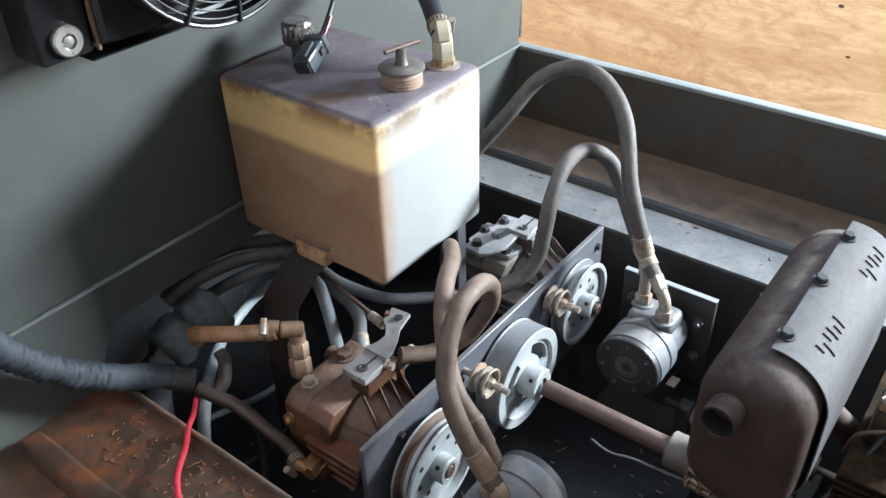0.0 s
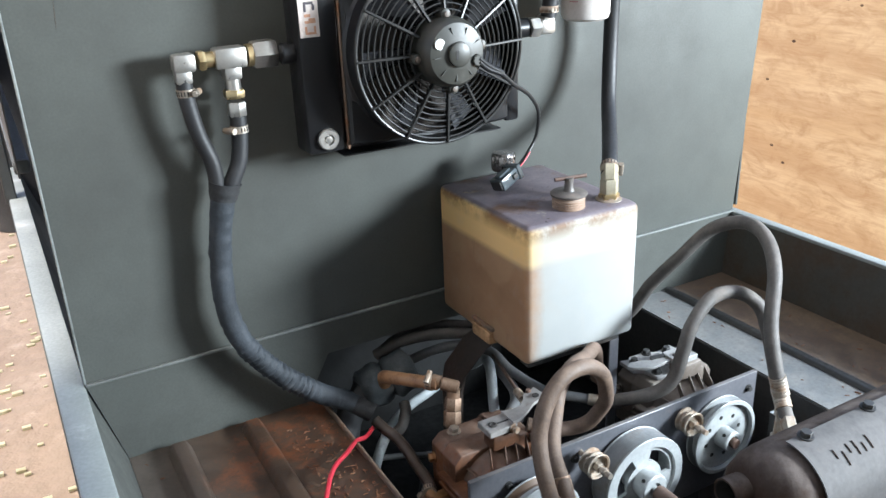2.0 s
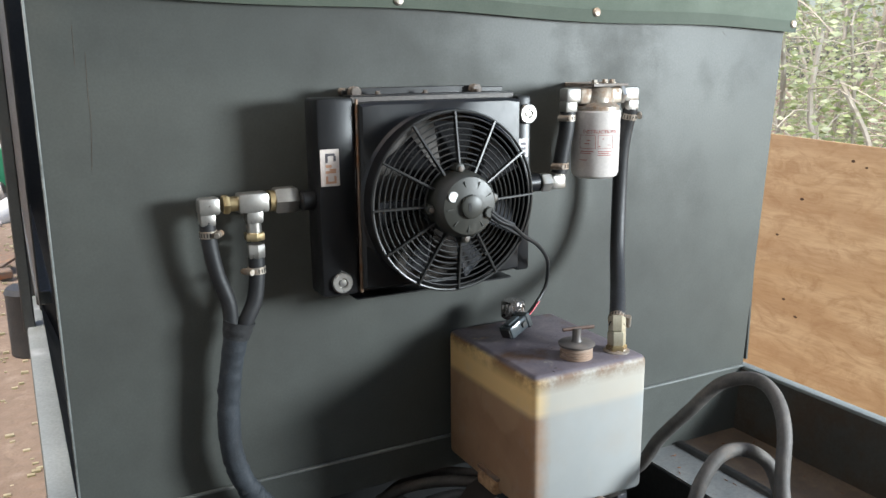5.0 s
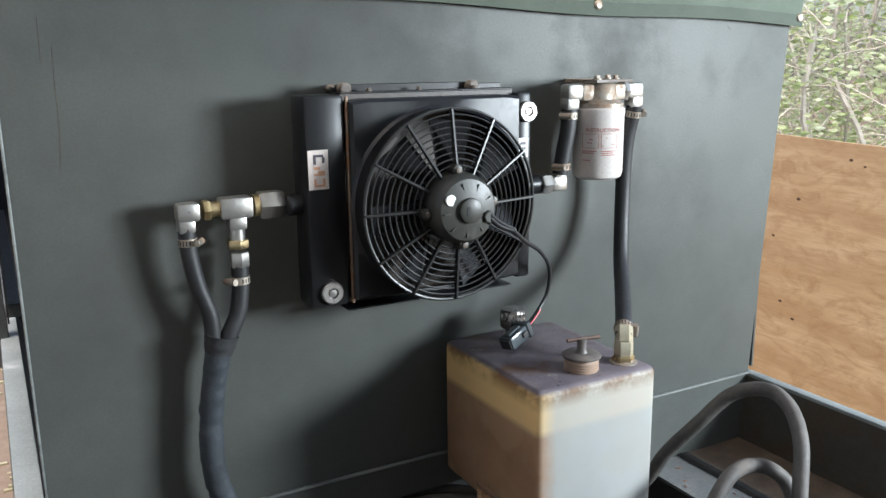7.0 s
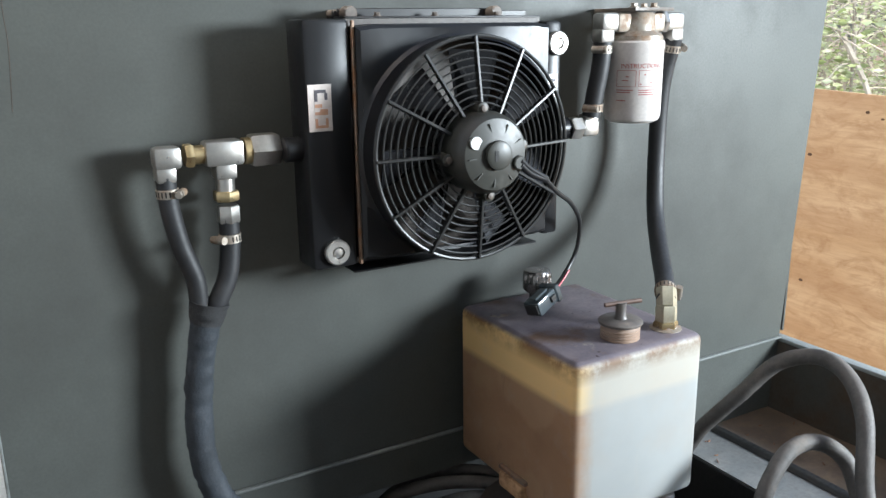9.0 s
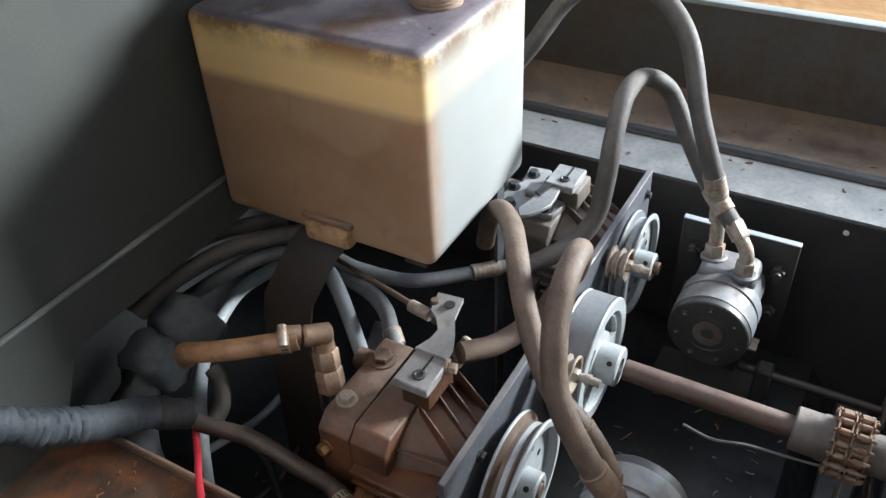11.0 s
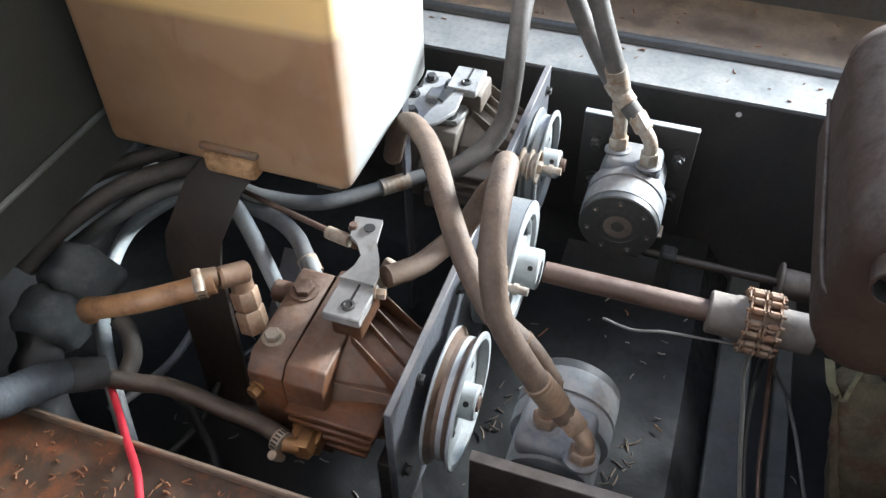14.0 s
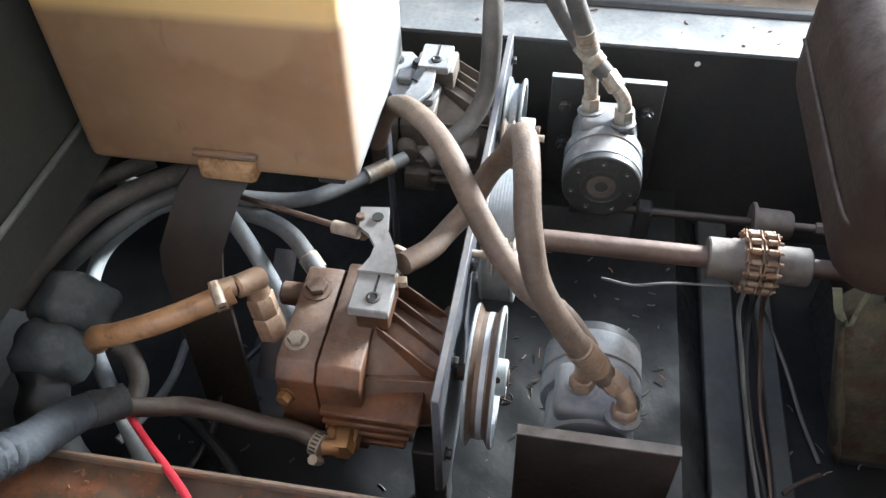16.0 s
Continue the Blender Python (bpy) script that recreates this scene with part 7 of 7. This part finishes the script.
for x in (-0.18, 0.6):
    part("upright", box(bmesh.new(), x - 0.03, x + 0.03, 10.9, 10.97, 0.10, 0.66, 0.01), WHITE_WALL, bn)
part("rail", box(bmesh.new(), -0.21, 0.66, 10.9, 10.97, 0.64, 0.69, 0.01), WHITE_WALL, bn)
part("green_panel", box(bmesh.new(), -0.08, 0.6, 11.0, 11.05, 0.08, 0.63, 0.01), GREEN_PLASTIC, bn)
bt = solo("gas_bottle", lathe(bmesh.new(), (0.26, 10.75, -0.01), (0, 0, 1), [(0.10, 0), (0.12, 0.03), (0.12, 0.3), (0.08, 0.38), (0.05, 0.41), (0.06, 0.46)], 24), GALV, "pale grey gas bottle in front of the bin", "gas bottle")

tr = thing("box_trailer", (-2.5, 21.5, 0), "white box trailer with red marks and a ribbed grey skirt", "trailer")
part("body", box(bmesh.new(), -8.0, 3.0, 21.0, 24.0, 1.15, 4.6, 0.03), WHITE_WALL, tr)
for x in (-7.2, -3.0, 2.2):
    part("leg", box(bmesh.new(), x, x + 0.3, 21.3, 21.6, -0.02, 1.2), BLACK_STEEL, tr)
part("roof_stripe", box(bmesh.new(), -8.0, 3.0, 20.97, 20.99, 3.05, 3.18), YELLOW_PAINT, tr)
part("ledge", box(bmesh.new(), -8.0, 3.0, 20.9, 21.0, 2.72, 2.80), GALV, tr)
for k in range(5):
    part("skirt_rib", box(bmesh.new(), -8.0, 3.0, 20.92, 20.99, 0.55 + k * 0.12, 0.62 + k * 0.12, 0.02), GALV, tr)
part("skirt", box(bmesh.new(), -8.0, 3.0, 20.995, 21.2, 0.45, 1.15), GALV, tr)
part("red_mark", box(bmesh.new(), -3.0, -0.30, 20.96, 20.99, 1.45, 1.68), RED_PAINT, tr, "red stripe")
part("red_mark", box(bmesh.new(), -3.0, -0.75, 20.96, 20.99, 2.35, 2.48), RED_PAINT, tr, "red stripe")
for k in range(6):
    x = -1.05 + k * 0.27
    part("letter_bar", box(bmesh.new(), x, x + 0.16, 20.96, 20.99, 1.95, 2.15 + 0.06 * (k % 2)), GALV, tr, "grey bar of worn lettering")

random.seed(21)
for i in range(64):
    x, y = random.uniform(-1.6, 0.3), random.uniform(5.4, 13.5)
    s = random.uniform(0.06, 0.24)
    k = i % 4
    bm = bmesh.new()
    if k == 0:
        box(bm, -s, s, -s * 0.7, s * 0.7, 0, s * 0.9, 0.01)
    elif k == 1:
        lathe(bm, (0, 0, 0), (0.8, 0.3, 0.25), [(s * 0.6, 0), (s * 0.6, s * 2), (s * 0.5, s * 2), (s * 0.5, 0)], 14)
    elif k == 2:
        slab(bm, [(-s, -s, 0), (s * 1.4, -s * 0.6, 0.02), (s, s, 0.1), (-s * 0.7, s * 0.8, 0.05)], (0, 0, 0.02))
    else:
        tube(bm, [(-s * 2, 0, 0.02), (-s, s, 0.1), (s, s * 0.5, 0.16), (s * 2, -s, 0.02)], 0.02, 8)
    turned(bm, 0, Matrix.Translation((x, y, 0.0)) @ Matrix.Rotation(random.uniform(0, 6), 4, "Z"))
    lb, ct = (("dull boxy scrap metal piece on the dirt", "scrap"), ("short pipe scrap lying on the dirt", "scrap pipe"), ("bent sheet scrap lying on the dirt", "scrap sheet"), ("bent cable scrap lying on the dirt", "scrap cable"))[k]
    solo(("scrap_block", "scrap_pipe", "scrap_sheet", "scrap_cable")[k], bm, (SCRAP, BLACK_STEEL, GALV, RUST, WHITE_WALL, RUST, BLACK_STEEL)[i % 7], lb, ct, "yard scrap")
solo("yard_pipe", rod(bmesh.new(), (-1.2, 4.1, 0.02), (-0.05, 5.0, 0.03), 0.025), WHITE_WALL, "pale pipe lying on the dirt", "pipe")
for k in range(4):
    solo("steel_bar", box(bmesh.new(), -1.6, -0.22, 5.8 + 0.12 * k, 5.86 + 0.12 * k, -0.01, 0.05 + 0.02 * (k % 2), 0.005), GALV, "grey steel bar stacked on the dirt", "steel bar", "stacked bars")

# chips and stones on the dirt beside the bed
random.seed(8)
bm = bmesh.new()
for _ in range(1100):
    p = Vector((random.uniform(-1.2, 0.16), random.uniform(1.6, 9), -0.015))
    s = random.uniform(0.004, 0.018)
    box(bm, p.x - s, p.x + s, p.y - s * 0.6, p.y + s * 0.6, p.z, p.z + s * 0.7)
solo("dirt_chips", bm, DRY_LEAF, "pale chips and stones strewn over the dirt", "chips", kind="stuff")

# bushes past the fence
def bush(x, y, h, seed, leaf, label):
    random.seed(seed)
    t = thing("bush", (x, y, 0), label, "bush", "bushes behind the fence")
    bm = bmesh.new()
    tips = []
    for _ in range(11):
        a, lean = random.uniform(0, 6.28), random.uniform(0.1, 0.45)
        d = Vector((math.cos(a) * lean, math.sin(a) * lean, 1)).normalized()
        L = random.uniform(0.6, 1.0) * h
        pts = [Vector((x, y, -0.02)) + Vector((random.uniform(-0.5, 0.5), random.uniform(-0.7, 0.7), 0))]
        for k in range(4):
            pts.append(pts[-1] + d * L / 4 + Vector((random.uniform(-1, 1), random.uniform(-1, 1), 0)) * 0.09 * h / 2)
        tube(bm, pts, random.uniform(0.008, 0.022), 6, 3)
        line_ = curve_points(pts, 8)
        for q in line_[6:]:
            for _ in range(1):
                e = q + Vector((random.gauss(0, 1), random.gauss(0, 1), random.gauss(0.2, 0.8))) * 0.22
                tube(bm, [q, (q + e) / 2 + Vector((0, 0, 0.04)), e], 0.0035, 4, 2)
                tips.append((q, e))
    part("branchwork", bm, BARK, t, "pale thin limbs and twigs")
    vs, fs = [], []
    for q, e in tips:
        for _ in range(17):
            c = q.lerp(e, random.uniform(0.3, 1.15)) + Vector((random.gauss(0, 1), random.gauss(0, 1), random.gauss(0, 1))) * 0.07
            n = Vector((random.gauss(0, 1), random.gauss(0, 1), random.gauss(0.4, 1))).normalized()
            u, w = ring_frame(n)
            s = random.uniform(0.014, 0.034)
            b0 = len(vs)
            vs += [c - u * s, c + w * s * 0.45 + n * s * 0.1, c + u * s, c - w * s * 0.45 + n * s * 0.1]
            fs.append((b0, b0 + 1, b0 + 2, b0 + 3))
    me_ = bpy.data.meshes.new("leaves")
    me_.from_pydata([v - Vector((x, y, 0)) for v in vs], [], fs)
    me_.materials.append(leaf)
    ob = new("leaves", me_)
    ob.parent = t
    return t


for i, (x, y) in enumerate(((4.6, 2.6), (5.4, 4.2), (4.9, 1.6), (5.6, 0.6), (5.0, 6.5), (6.8, 3.4), (7.2, 5.6), (8.4, 4.6))):
    bush(x, y, (2.6, 3.2, 2.2, 2.4, 3.0, 3.4, 3.4, 3.6)[i], 40 + i, LEAF, "pale green overgrown bush with bare twigs")
